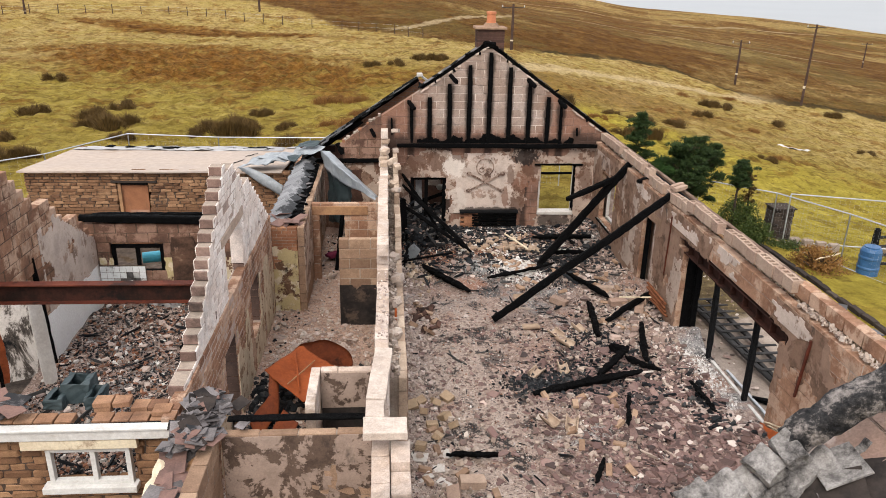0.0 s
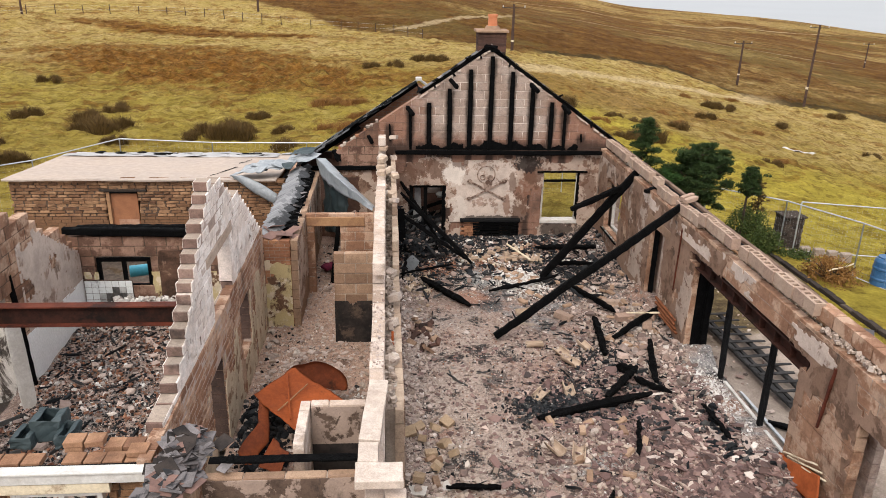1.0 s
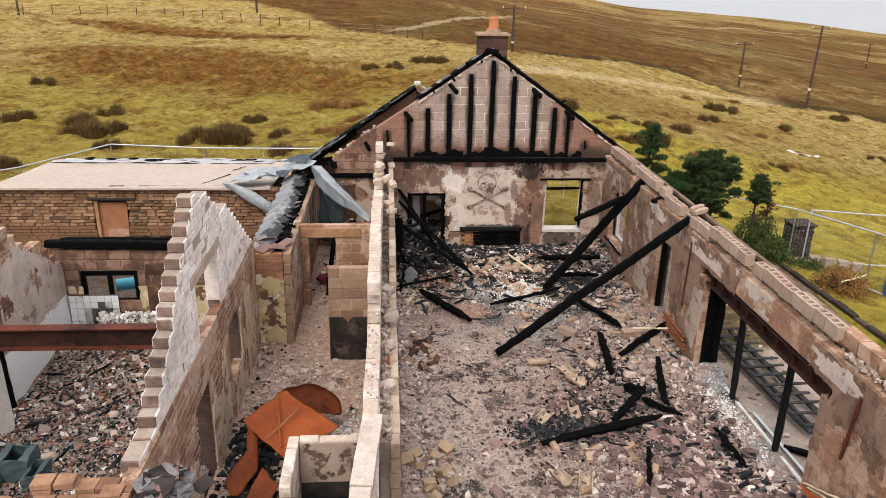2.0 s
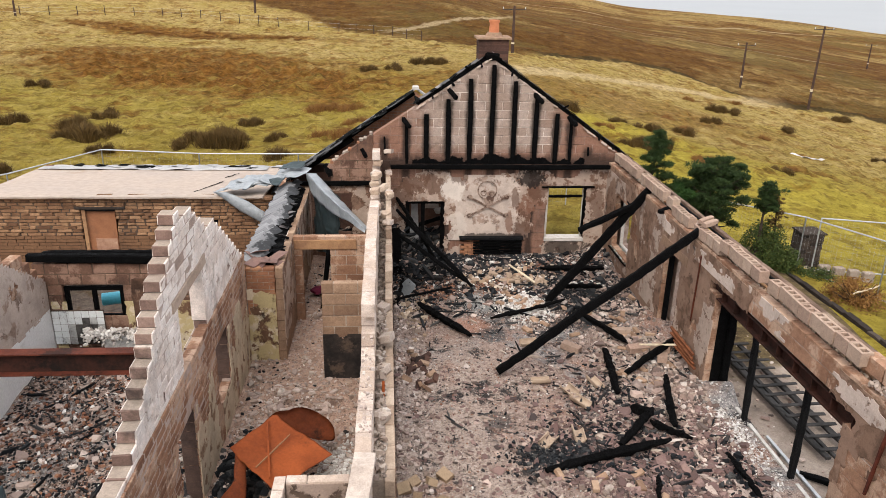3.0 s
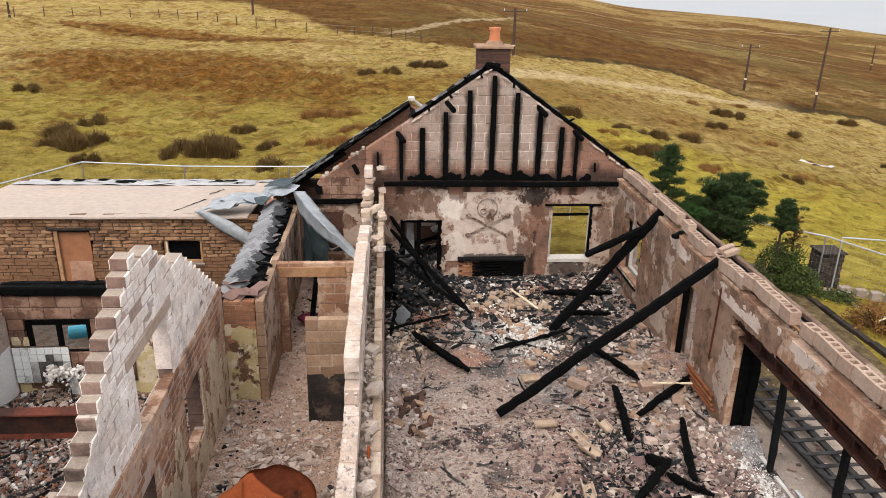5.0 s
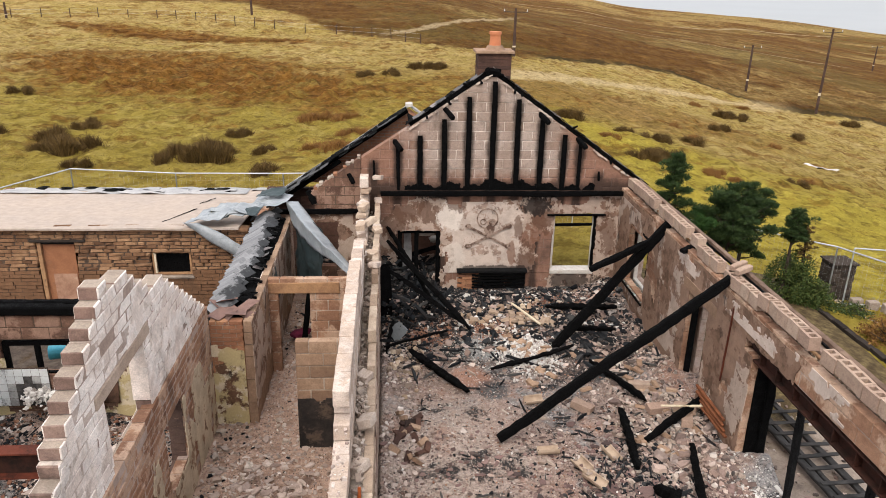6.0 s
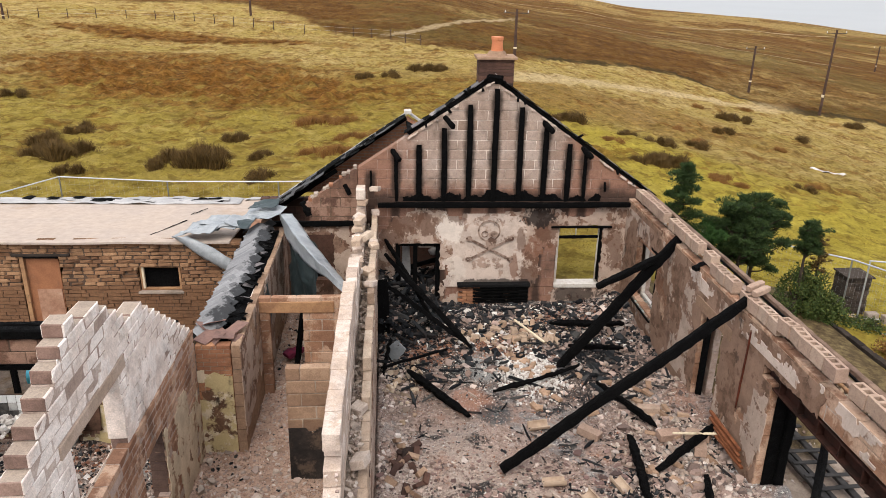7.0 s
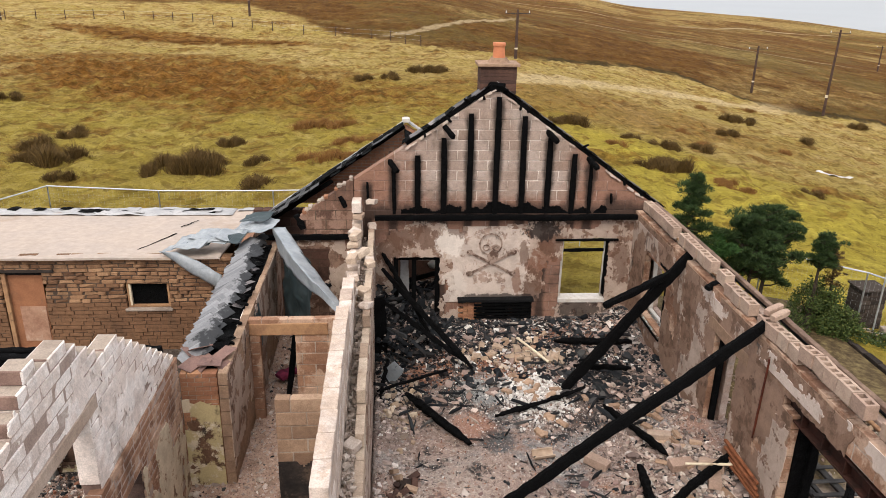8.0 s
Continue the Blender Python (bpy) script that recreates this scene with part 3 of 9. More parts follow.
    moor = m.mix(m.step(bare, 0.47, 0.60), dun, m.mix(0.55, dun, straw))
    moor = m.mix(m.math("MULTIPLY", m.step(m.noise(0.03, 7, 0.75, offset=(40, 9, 0)), 0.50, 0.60), 0.5), moor, (0.20, 0.15, 0.045))
    moor = m.vary(moor, m.noise(0.35, 8, 0.85), 0.36, 1.42)
    # worn tracks across it
    wind = m.math("MULTIPLY", m.math("SUBTRACT", m.noise(0.012, 4, 0.5), 0.5), 90.0)
    for a, b, c0, w in ((0.30, 1.0, 176.0, 1.3), (-0.22, 1.0, 262.0, 2.4)):
        d = m.math("ADD", m.math("ADD", m.math("MULTIPLY", p["X"], a), m.math("MULTIPLY", p["Y"], b)), wind)
        d = m.math("ABSOLUTE", m.math("SUBTRACT", d, c0))
        moor = m.mix(m.math("MULTIPLY", m.step(d, w, w * 0.4), m.step(far_n, 0.44, 0.52)), moor, (0.36, 0.27, 0.15))
    u = m.math("SUBTRACT", p["X"], 1.5)
    road = m.math("ADD", m.math("ADD", m.math("MULTIPLY", u, 1.25), m.math("MULTIPLY", m.math("MULTIPLY", u, u), 0.035)), 95.5)
    road = m.math("ABSOLUTE", m.math("SUBTRACT", m.math("ADD", p["Y"], m.math("MULTIPLY", m.math("SUBTRACT", mid_n, 0.5), 5.0)), road))
    moor = m.mix(m.math("MULTIPLY", m.step(road, 2.4, 0.8), m.math("MULTIPLY", m.step(p["X"], -1, 2), m.step(p["X"], 26, 18))), moor, (0.46, 0.34, 0.19))
    c = m.mix(m.step(line, -1.5, 2.5), c, moor)
    # the dark burn along the moor's edge, and the pale worn way above the field
    burn = m.math("MULTIPLY", m.step(m.math("ABSOLUTE", m.math("SUBTRACT", line, 1.0)), 1.9, 0.5), m.step(p["X"], 15, 19))
    c = m.mix(m.math("MULTIPLY", burn, m.step(m.noise(0.2, 4, 0.7), 0.38, 0.5, 0.2, 0.85)), c, (0.05, 0.036, 0.016))
    way = m.math("SUBTRACT", m.math("SUBTRACT", m.math("ADD", p["Y"], m.math("MULTIPLY", m.math("SUBTRACT", mid_n, 0.5), 6.0)), 57.5), m.math("MULTIPLY", p["X"], 0.66))
    way = m.math("MULTIPLY", m.step(m.math("ABSOLUTE", way), 3.4, 1.2), m.math("MULTIPLY", m.step(p["X"], 6, 11), m.step(p["X"], 50, 40)))
    c = m.mix(m.math("MULTIPLY", way, m.step(m.noise(0.5, 5, 0.75), 0.30, 0.48, 0.35, 0.9)), c, (0.70, 0.53, 0.28))
    # thin grass and mud round the walls
    hx = m.math("ABSOLUTE", m.math("ADD", p["X"], 1.5))
    hy = m.math("ABSOLUTE", m.math("ADD", p["Y"], -10.0))
    near = m.math("MAXIMUM", m.math("SUBTRACT", hx, 11.2), m.math("SUBTRACT", hy, 12.6))
    near = m.math("ADD", near, m.math("MULTIPLY", m.math("SUBTRACT", m.noise(0.7, 5, 0.7), 0.5), 3.0))
    mud = m.ramp(m.noise(5, 6, 0.75), (0.3, (0.13, 0.10, 0.085)), (0.6, (0.25, 0.20, 0.165)), (0.8, (0.34, 0.29, 0.25)))
    c = m.mix(m.step(near, 0.4, -0.4), c, mud)
    if blades:
        c = m.vary(c, m.island(), 0.34, 0.70)
        return m.done(c)
    # dark spots close together: shade in the tussock hollows put into the colour
    pits = m.step(m.noise(1.5, 4, 0.6, offset=(6, 6, 0)), 0.53, 0.62)
    c = m.mix(m.math("MULTIPLY", pits, m.step(p["Y"], 95, 130, 0.50, 0.2)), c, (0.13, 0.072, 0.016))
    c = m.vary(c, m.noise(1.6, 7, 0.8), 0.34, 1.22)
    c = m.vary(c, m.noise(9, 6, 0.8), 0.66, 1.36)
    return m.done(c, m.math("ADD", m.noise(2.2, 7, 0.8), m.noise(9, 5, 0.8)), 0.9, 0.32)


M_BLADES = grass_mat("pasture_grass_blades", True)
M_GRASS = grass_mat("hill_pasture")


def leaf_mat(name, c0, c1, c2):
    m = Nodes(name, 0.75, spec=0.2)
    return m.done(m.vary(m.ramp(m.island(), (0.0, c0), (0.5, c1), (1.0, c2)), m.noise(3, 4), 0.7, 1.3))


M_NEEDLE = leaf_mat("dark_conifer_foliage", (0.012, 0.024, 0.009), (0.026, 0.05, 0.015), (0.06, 0.09, 0.026))
M_NEEDLE_FRESH = leaf_mat("fresh_conifer_foliage", (0.012, 0.035, 0.010), (0.028, 0.07, 0.016), (0.055, 0.11, 0.025))
M_RUSH = leaf_mat("brown_green_rushes", (0.055, 0.034, 0.011), (0.095, 0.058, 0.018), (0.165, 0.10, 0.032))
M_RUSH_RED = leaf_mat("russet_heather", (0.18, 0.082, 0.022), (0.26, 0.135, 0.038), (0.11, 0.05, 0.016))
M_SHRUB = leaf_mat("green_shrub_leaves", (0.022, 0.038, 0.010), (0.045, 0.07, 0.015), (0.095, 0.11, 0.028))

# no haze is modelled; the sea's pale grey carries it in the colour
m_ = Nodes("grey_sea", 0.6, spec=0.2)
M_SEA = m_.done(m_.mix(m_.noise(0.004, 4), (0.27, 0.285, 0.295), (0.31, 0.32, 0.33)), m_.noise(0.3, 4), 0.2, 0.3)

# ---- ground ----
def ground_z(x, y):
    """Level round the house, falling away to the right, then a long moor slope down to the sea."""
    d = math.hypot(x, y)
    s = max(0.0, x - 6.0)
    fall = -0.22 * s * s / (s + 9.0)
    z = -0.22 + fall * smooth01(14, 34, y + max(0, x - 10))
    z += 0.5 * fbm(x, y, 0.03, 2.0) * smooth01(25, 60, d) + 0.10 * fbm(x, y, 0.22, 5.0) * smooth01(22, 34, d)
    if d > 95 and y > 0:
        az = math.degrees(math.atan2(x, y))
        ridge = -0.45 - 1.2 * smooth01(2, 13, az) - 0.55 * smooth01(13, 19, az) - 0.2 * smooth01(19, 26, az) - 0.65 * smooth01(25, 35, az)
        e0 = math.degrees(math.atan2(z - 7.4, d))
        k = 1 - (95.0 / d) ** 1.3
        dip = -0.55 * math.sin(min(1, (d - 95) / 300) * math.pi) * smooth01(0, 8, az)
        el = e0 + (ridge - e0) * k + dip
        zz = 7.4 + d * math.tan(math.radians(el))
        if d > 640:
            zz -= (d - 640) * 0.22
        z = zz + 1.2 * fbm(x, y, 0.012, 8.0) * smooth01(110, 260, d) * (1 - 0.5 * smooth01(400, 600, d))
    return max(z, -150.0)


def tussock(x, y):
    """Humps of coarse grass, strongest on the open pasture."""
    k = smooth01(26, 34, math.hypot(x, y)) * smooth01(260, 90, math.hypot(x, y))
    if k <= 0:
        return 0.0
    a = noise.noise(Vector((x * 0.8, y * 0.8, 4.0)))
    b = noise.noise(Vector((x * 2.0, y * 2.0, 9.0)))
    bank = smooth01(1.3, 0.6, ((x + 14.5) / 15.5) ** 2 + ((y - 61.5 + 0.55 * (x + 14.5)) / 10) ** 2)
    return k * (1 + 0.8 * bank) * (0.26 * max(0.0, a) + 0.22 * max(0.0, b) + 0.05 * a)


def build_ground():
    angles = [-37 + 79 * k / 620 for k in range(621)] + [42 + 281 * k / 70 for k in range(1, 70)]
    radii = []
    r = 2.5
    while r < 4600:
        radii.append(r)
        r *= 1.09 if r < 20 else (1.0095 if r < 130 else 1.035)
    verts = [(0.0, 10.0, ground_z(0, 10))]
    faces = []
    n = len(angles)
    for r in radii:
        for a in angles:
            x, y = r * math.sin(radians(a)), 10 + r * math.cos(radians(a))
            verts.append((x, y, ground_z(x, y) + tussock(x, y) if r < 1500 else -150.0))
    for i in range(n):
        faces.append((0, 1 + (i + 1) % n, 1 + i))
    for k in range(len(radii) - 1):
        a, b = 1 + k * n, 1 + (k + 1) * n
        for i in range(n):
            j = (i + 1) % n
            faces.append((a + i, a + j, b + j, b + i))
    me = bpy.data.meshes.new("ground")
    me.from_pydata(verts, [], faces)
    me.update()
    if sum(me.polygons[q].normal.z for q in range(0, len(me.polygons), 97)) < 0:
        me.flip_normals()
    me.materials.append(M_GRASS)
    g = new("ground", me)
    for q in me.polygons:
        q.use_smooth = True
    tagged(g, "yellow-green hill pasture with brown heather moor beyond", "ground", kind="structure")
    bm = bmesh.new()
    n = 48
    inner = [bm.verts.new((560 * math.sin(i * math.tau / n), 560 * math.cos(i * math.tau / n), -62)) for i in range(n)]
    outer = [bm.verts.new((4700 * math.sin(i * math.tau / n), 4700 * math.cos(i * math.tau / n), -62)) for i in range(n)]
    for i in range(n):
        bm.faces.new((inner[i], outer[i], outer[(i + 1) % n], inner[(i + 1) % n]))
    bmesh.ops.recalc_face_normals(bm, faces=bm.faces[:])
    w = part("water", bm, M_SEA)
    tagged(w, "pale hazy sea beyond the moor ridge", "sea", kind="structure")


build_ground()


# ---- block walls ----
def coat_faces(me, coat, axis):
    """The wall's two faces take the coat, the ends stay raw, tops get mortar's duller colour to offset skylight."""
    if coat is None:
        return
    me.materials.append(coat)
    me.materials.append(M_MORTAR)
    for f in me.polygons:
        if abs(f.normal.y if axis == "x" else f.normal.x) > 0.55:
            f.material_index = 1
        elif f.normal.z > 0.8:
            f.material_index = 2


def unit_blocks(count, bevel, rough, mat, coat=None, axis="y"):
    out = []
    rnd = random.Random(11)
    for _ in range(count):
        bm = boxes((-.5, .5, -.5, .5, -.5, .5))
        bmesh.ops.bevel(bm, geom=bm.edges[:], offset=bevel, segments=1, affect="EDGES")
        for v in bm.verts:
            v.co += Vector((rnd.uniform(-rough, rough), rnd.uniform(-rough, rough), rnd.uniform(-rough, rough)))
        me = bpy.data.meshes.new("block")
        bm.to_mesh(me)
        bm.free()
        me.materials.append(mat)
        coat_faces(me, coat, axis)
        out.append(me)
    return out


UNITS = {}


def clip_poly(poly, clips):
    for a, b, c in clips:                       # keep a*u + b*z <= c
        out = []
        for i in range(len(poly)):
            p, q = poly[i], poly[(i + 1) % len(poly)]
            dp, dq = a * p[0] + b * p[1] - c, a * q[0] + b * q[1] - c
            if dp <= 0:
                out.append(p)
            if (dp < 0 < dq) or (dq < 0 < dp):
                t = dp / (dp - dq)
                out.append((p[0] + (q[0] - p[0]) * t, p[1] + (q[1] - p[1]) * t))
        poly = out
        if len(poly) < 3:
            return []
    return poly


def prism(bm, poly, c0, c1, axis):
    place = (lambda u, z, c: (u, c, z)) if axis == "x" else (lambda u, z, c: (c, u, z))
    a = [bm.verts.new(place(u, z, c0)) for u, z in poly]
    b = [bm.verts.new(place(u, z, c1)) for u, z in poly]
    n = len(poly)
    bm.faces.new(a)
    bm.faces.new(b[::-1])
    for i in range(n):
        bm.faces.new((a[i], b[i], b[(i + 1) % n], a[(i + 1) % n]))


def block_wall(name, label, axis, u0, u1, c0, c1, z0, top, mat, core, openings=(), course=0.225, length=0.45, gap=0.012,
               proud=0.007, clips=(), limit=300, word="block", depth_jitter=0.004, skew=0.0, missing=0.0, ragged=0.0, seed=3, pieces_above=-9.0, coat=None, start=None):
    """A wall of separate blocks on a recessed mortar core. Runs along axis from u0 to u1, c0 to c1 thick; top(u) gives its broken upper edge."""
    rnd = random.Random(seed)
    key = (mat.name, word, coat.name, axis) if coat else (mat.name, word)
    if key not in UNITS:
        UNITS[key] = unit_blocks(9, 0.11, 0.055, mat) if word == "stone" else unit_blocks(5, 0.035, 0.016, mat, coat, axis) if coat is None else unit_blocks(9, 0.055, 0.022, mat, coat, axis)
        for me in UNITS[key]:
            me.name = word
    bm_core, cells = bmesh.new(), []
    k = 0
    z = z0
    zmax = max(top(u0 + (u1 - u0) * i / 60) for i in range(61))
    while z + course * 0.6 < zmax + ragged:
        h = course if not ragged else course
        u = u0 - (length * 0.5 if k % 2 else 0.0) - (rnd.random() * length * skew)
        while u < u1:
            ln = length * (1 + rnd.uniform(-skew, skew))
            a, b = max(u, start(z) if start else u0), min(u + ln, u1)
            u += ln
            if b - a < (0.13 if start else 0.05):
                continue
            spans = [(a, b)]
            for o0, o1, oz0, oz1 in openings:
                if min(z + h, oz1) - max(z, oz0) > 0.5 * h:
                    nxt = []
                    for s0, s1 in spans:
                        if o0 > s0:
                            nxt.append((s0, min(s1, o0)))
                        if o1 < s1:
                            nxt.append((max(s0, o1), s1))
                    spans = nxt
            for s0, s1 in spans:
                if s1 - s0 < 0.04:
                    continue
                mid = (s0 + s1) / 2
                if z + h * 0.8 > top(mid) + rnd.uniform(-ragged, ragged):
                    continue
                cells.append((s0, s1, z, z + h))
        z += h
        k += 1
    rows = collections.defaultdict(list)
    for c in cells:
        rows[round(c[2], 3)].append(c)
    for s0, s1, za, zb in cells:
        # the mortar stays behind the blocks at free tops and ends
        above = sum(max(0.0, min(s1, c[1]) - max(s0, c[0])) for c in rows[round(zb, 3)])
        side = rows[round(za, 3)]
        e0 = 0.0 if any(abs(c[1] - s0) < 0.002 for c in side) else 0.03
        e1 = 0.0 if any(abs(c[0] - s1) < 0.002 for c in side) else 0.03
        zt = zb if above > 0.6 * (s1 - s0) else zb - 0.025
        poly = clip_poly([(s0 + e0, za), (s1 - e1, za), (s1 - e1, zt), (s0 + e0, zt)], [(a, b, c - 0.02) for a, b, c in clips])
        if poly:
            prism(bm_core, poly, c0 + proud, c1 - proud, axis)
    bmesh.ops.remove_doubles(bm_core, verts=bm_core.verts[:], dist=0.0005)
    bmesh.ops.recalc_face_normals(bm_core, faces=bm_core.faces[:])
    wall = part(name, bm_core, core)
    tagged(wall, label, "wall", kind="structure")
    cells.sort(key=lambda q: -q[2])
    count, rest = 0, bmesh.new()
    for s0, s1, za, zb in cells:
        if rnd.random() < missing:
            continue
        g = gap / 2
        raw = [(s0 + g, za + g), (s1 - g, za + g), (s1 - g, zb - g), (s0 + g, zb - g)]
        poly = clip_poly(raw, clips)
        if not poly:
            continue
        cut = len(poly) != 4 or any(abs(p[0] - q[0]) + abs(p[1] - q[1]) > 1e-6 for p, q in zip(poly, raw))
        j = rnd.uniform(-depth_jitter, depth_jitter)
        if count < limit and za > pieces_above:
            if cut:
                bm = bmesh.new()
                prism(bm, poly, c0, c1, axis)
                bmesh.ops.recalc_face_normals(bm, faces=bm.faces[:])
                coat_faces(part(word, bm, mat, wall).data, coat, axis)
            else:
                ob = new(word, rnd.choice(UNITS[key]))
                su, sz, sc = s1 - s0 - gap, zb - za - gap, c1 - c0
                mu, mz, mc = (s0 + s1) / 2, (za + zb) / 2, (c0 + c1) / 2 + j
                ob.location = (mu, mc, mz) if axis == "x" else (mc, mu, mz)
                ob.scale = (su, sc, sz) if axis == "x" else (sc, su, sz)
                ob.parent = wall
            count += 1
        else:
            prism(rest, poly, c0 + j, c1 + j, axis)
    if rest.faces:
        bmesh.ops.recalc_face_normals(rest, faces=rest.faces[:])
        ob = part("lower_blocks", rest, mat, wall)
        tagged(ob, kind="stuff")
    else:
        rest.free()
    return wall


def plaster_skin(name, axis, u0, u1, z0, z1, c, out, mat, wall, keep, cell=0.06, openings=(), thick=0.012, clips=()):
    """Plaster left on a wall: a thin coat with ragged edges. out: +1 or -1, the side that it faces."""
    bm = bmesh.new()
    nu, nz = max(1, round((u1 - u0) / cell)), max(1, round((z1 - z0) / cell))
    du, dz = (u1 - u0) / nu, (z1 - z0) / nz
    grid = {}

    def vert(i, k):
        if (i, k) not in grid:
            u, z = u0 + i * du, z0 + k * dz
            if 0 < i < nu:
                u += noise.noise(Vector((u * 9, z * 9, 1))) * cell * 0.5 + noise.noise(Vector((i * 3.7, k * 5.3, 2.5))) * cell * 0.75
            if 0 < k < nz:
                z += noise.noise(Vector((u * 9, z * 9, 5))) * cell * 0.5 + noise.noise(Vector((i * 4.9, k * 3.1, 7.5))) * cell * 0.75
            b = c + out * (thick + 0.006 * noise.noise(Vector((u * 2.5, z * 2.5, c))))
            grid[i, k] = bm.verts.new((u, b, z) if axis == "x" else (b, u, z))
        return grid[i, k]
    for i in range(nu):
        for k in range(nz):
            u, z = u0 + (i + .5) * du, z0 + (k + .5) * dz
            if any(a < u < b and e < z < f for a, b, e, f in openings) or any(a * u + b * z > d for a, b, d in clips) or not keep(u, z):
                continue
            bm.faces.new((vert(i, k), vert(i + 1, k), vert(i + 1, k + 1), vert(i, k + 1)))
    edge = [e for e in bm.edges if e.is_boundary]
    if edge:
        r = bmesh.ops.extrude_edge_only(bm, edges=edge)
        vec = Vector((0, -out * thick * 1.1, 0)) if axis == "x" else Vector((-out * thick * 1.1, 0, 0))
        bmesh.ops.translate(bm, verts=[v for v in r["geom"] if isinstance(v, bmesh.types.BMVert)], vec=vec)
    bmesh.ops.recalc_face_normals(bm, faces=bm.faces[:])
    f = sum((g.normal.y if axis == "x" else g.normal.x) * g.calc_area() for g in bm.faces)
    if f * out < 0:
        bmesh.ops.reverse_faces(bm, faces=bm.faces[:])
    return part(name, bm, mat, wall, smooth=False)


# ---- house: the long room ----
AX, AZ = 3.03, 5.36                      # gable apex
SL, SR = 0.66, 0.69                      # its slopes
GABLE_CLIPS = ((-SL, 1.0, AZ - SL * AX), (SR, 1.0, AZ + SR * AX))
GABLE_OPEN = ((0.86, 1.93, -0.3, 1.58), (4.71, 5.80, 0.41, 1.99), (2.95, 3.55, -0.3, 0.38))
gable = block_wall("wall_north", "gable wall of smoke-stained concrete blocks with flaking plaster below", "x", 0.0, 6.75, 21.0, 21.3, -0.25, lambda u: 6.0,
                   M_GABLE, M_MORTAR_GABLE, openings=GABLE_OPEN, clips=GABLE_CLIPS, pieces_above=2.3, limit=300, proud=0.012, gap=0.013)


def gable_coat(u, z):
    k = fbm(u, z, 0.9, 3.0, 4)
    bare_left = smooth01(2.2, 0.6, u) * smooth01(1.4, 2.1, z)
    bare_top = smooth01(2.15, 2.5, z)
    bare_win = smooth01(4.1, 4.5, u) * smooth01(5.0, 4.6, u) * smooth01(1.9, 1.2, z)
    return k > -0.42 + 0.55 * bare_left + 0.5 * bare_top + 0.55 * bare_win


plaster_skin("plaster", "x", 0.42, 6.34, 0.0, 2.46, 21.0, -1, M_PLASTER_GABLE, gable, gable_coat, openings=GABLE_OPEN)
plaster_skin("limewash_panel", "x", 1.95, 4.25, 0.45, 2.30, 20.985, -1, M_PLASTER_PANEL, gable,
             lambda u, z: abs(u - 3.08) / 1.05 + 0.35 * fbm(u, z, 1.3, 6.0, 4) + max(0, z - 2.0) < 0.95, openings=GABLE_OPEN, thick=0.009)


# right wall: inner leaf, outer leaf and a top course of hollow clay blocks
RIGHT_OPEN = ((9.70, 13.75, -0.3, 1.98), (9.5, 14.05, 1.98, 2.22), (15.42, 16.35, -0.3, 1.95), (18.72, 20.1, 0.60, 2.10), (7.2, 8.2, -0.3, 1.96))


def head_east(y):
    """Where the hollow course sits on the side wall: one stretch has dropped."""
    return 2.69 if 14.05 < y < 16.45 else 2.80


right = block_wall("wall_east", "long side wall of brown smoke-stained blocks with plaster remnants", "y", 2.8, 21.0, 6.35, 6.50, -0.25,
                   lambda u: 2.71 + 0.10 * math.sin(u * 1.7) if u < 9.6 else head_east(u), M_BLOCK_BROWN, M_MORTAR, openings=RIGHT_OPEN, pieces_above=1.6, proud=0.009)
plaster_skin("plaster", "y", 2.9, 20.98, 0.0, 2.62, 6.35, -1, M_PLASTER_R, right,
             lambda u, z: fbm(u, z, 0.8, 12.0, 4) > (-0.25 if u > 13.2 else 0.12) + 0.25 * smooth01(2.0, 2.6, z), openings=RIGHT_OPEN, cell=0.07)
plaster_skin("plaster", "y", 13.3, 20.98, 0.3, 2.5, 6.343, -1, M_PLASTER, right,
             lambda u, z: fbm(u * 1.3, z * 0.6, 1.1, 22.0, 4) > 0.30 - 0.32 * smooth01(16.4, 17.6, u), openings=RIGHT_OPEN, cell=0.06)
plaster_skin("plaster", "y", 8.6, 17.4, 2.28, 2.66, 6.345, -1, M_PLASTER_P, right,
             lambda u, z: fbm(u * 0.8, z * 2.0, 1.0, 26.0, 4) > 0.20 + 0.5 * abs(z - 2.5) and z < 2.60 + 0.10 * math.sin(u * 1.7), openings=RIGHT_OPEN, cell=0.05, thick=0.014)
right_out = block_wall("wall_east_outer", "outer leaf of grey blocks behind the cavity", "y", 2.8, 21.0, 6.66, 6.78, -0.45,
                       lambda u: 2.60 + 0.12 * math.sin(u * 1.1 + 1) if u < 9.8 else 2.80, M_BLOCK, M_MORTAR, openings=RIGHT_OPEN, pieces_above=2.2, limit=80)


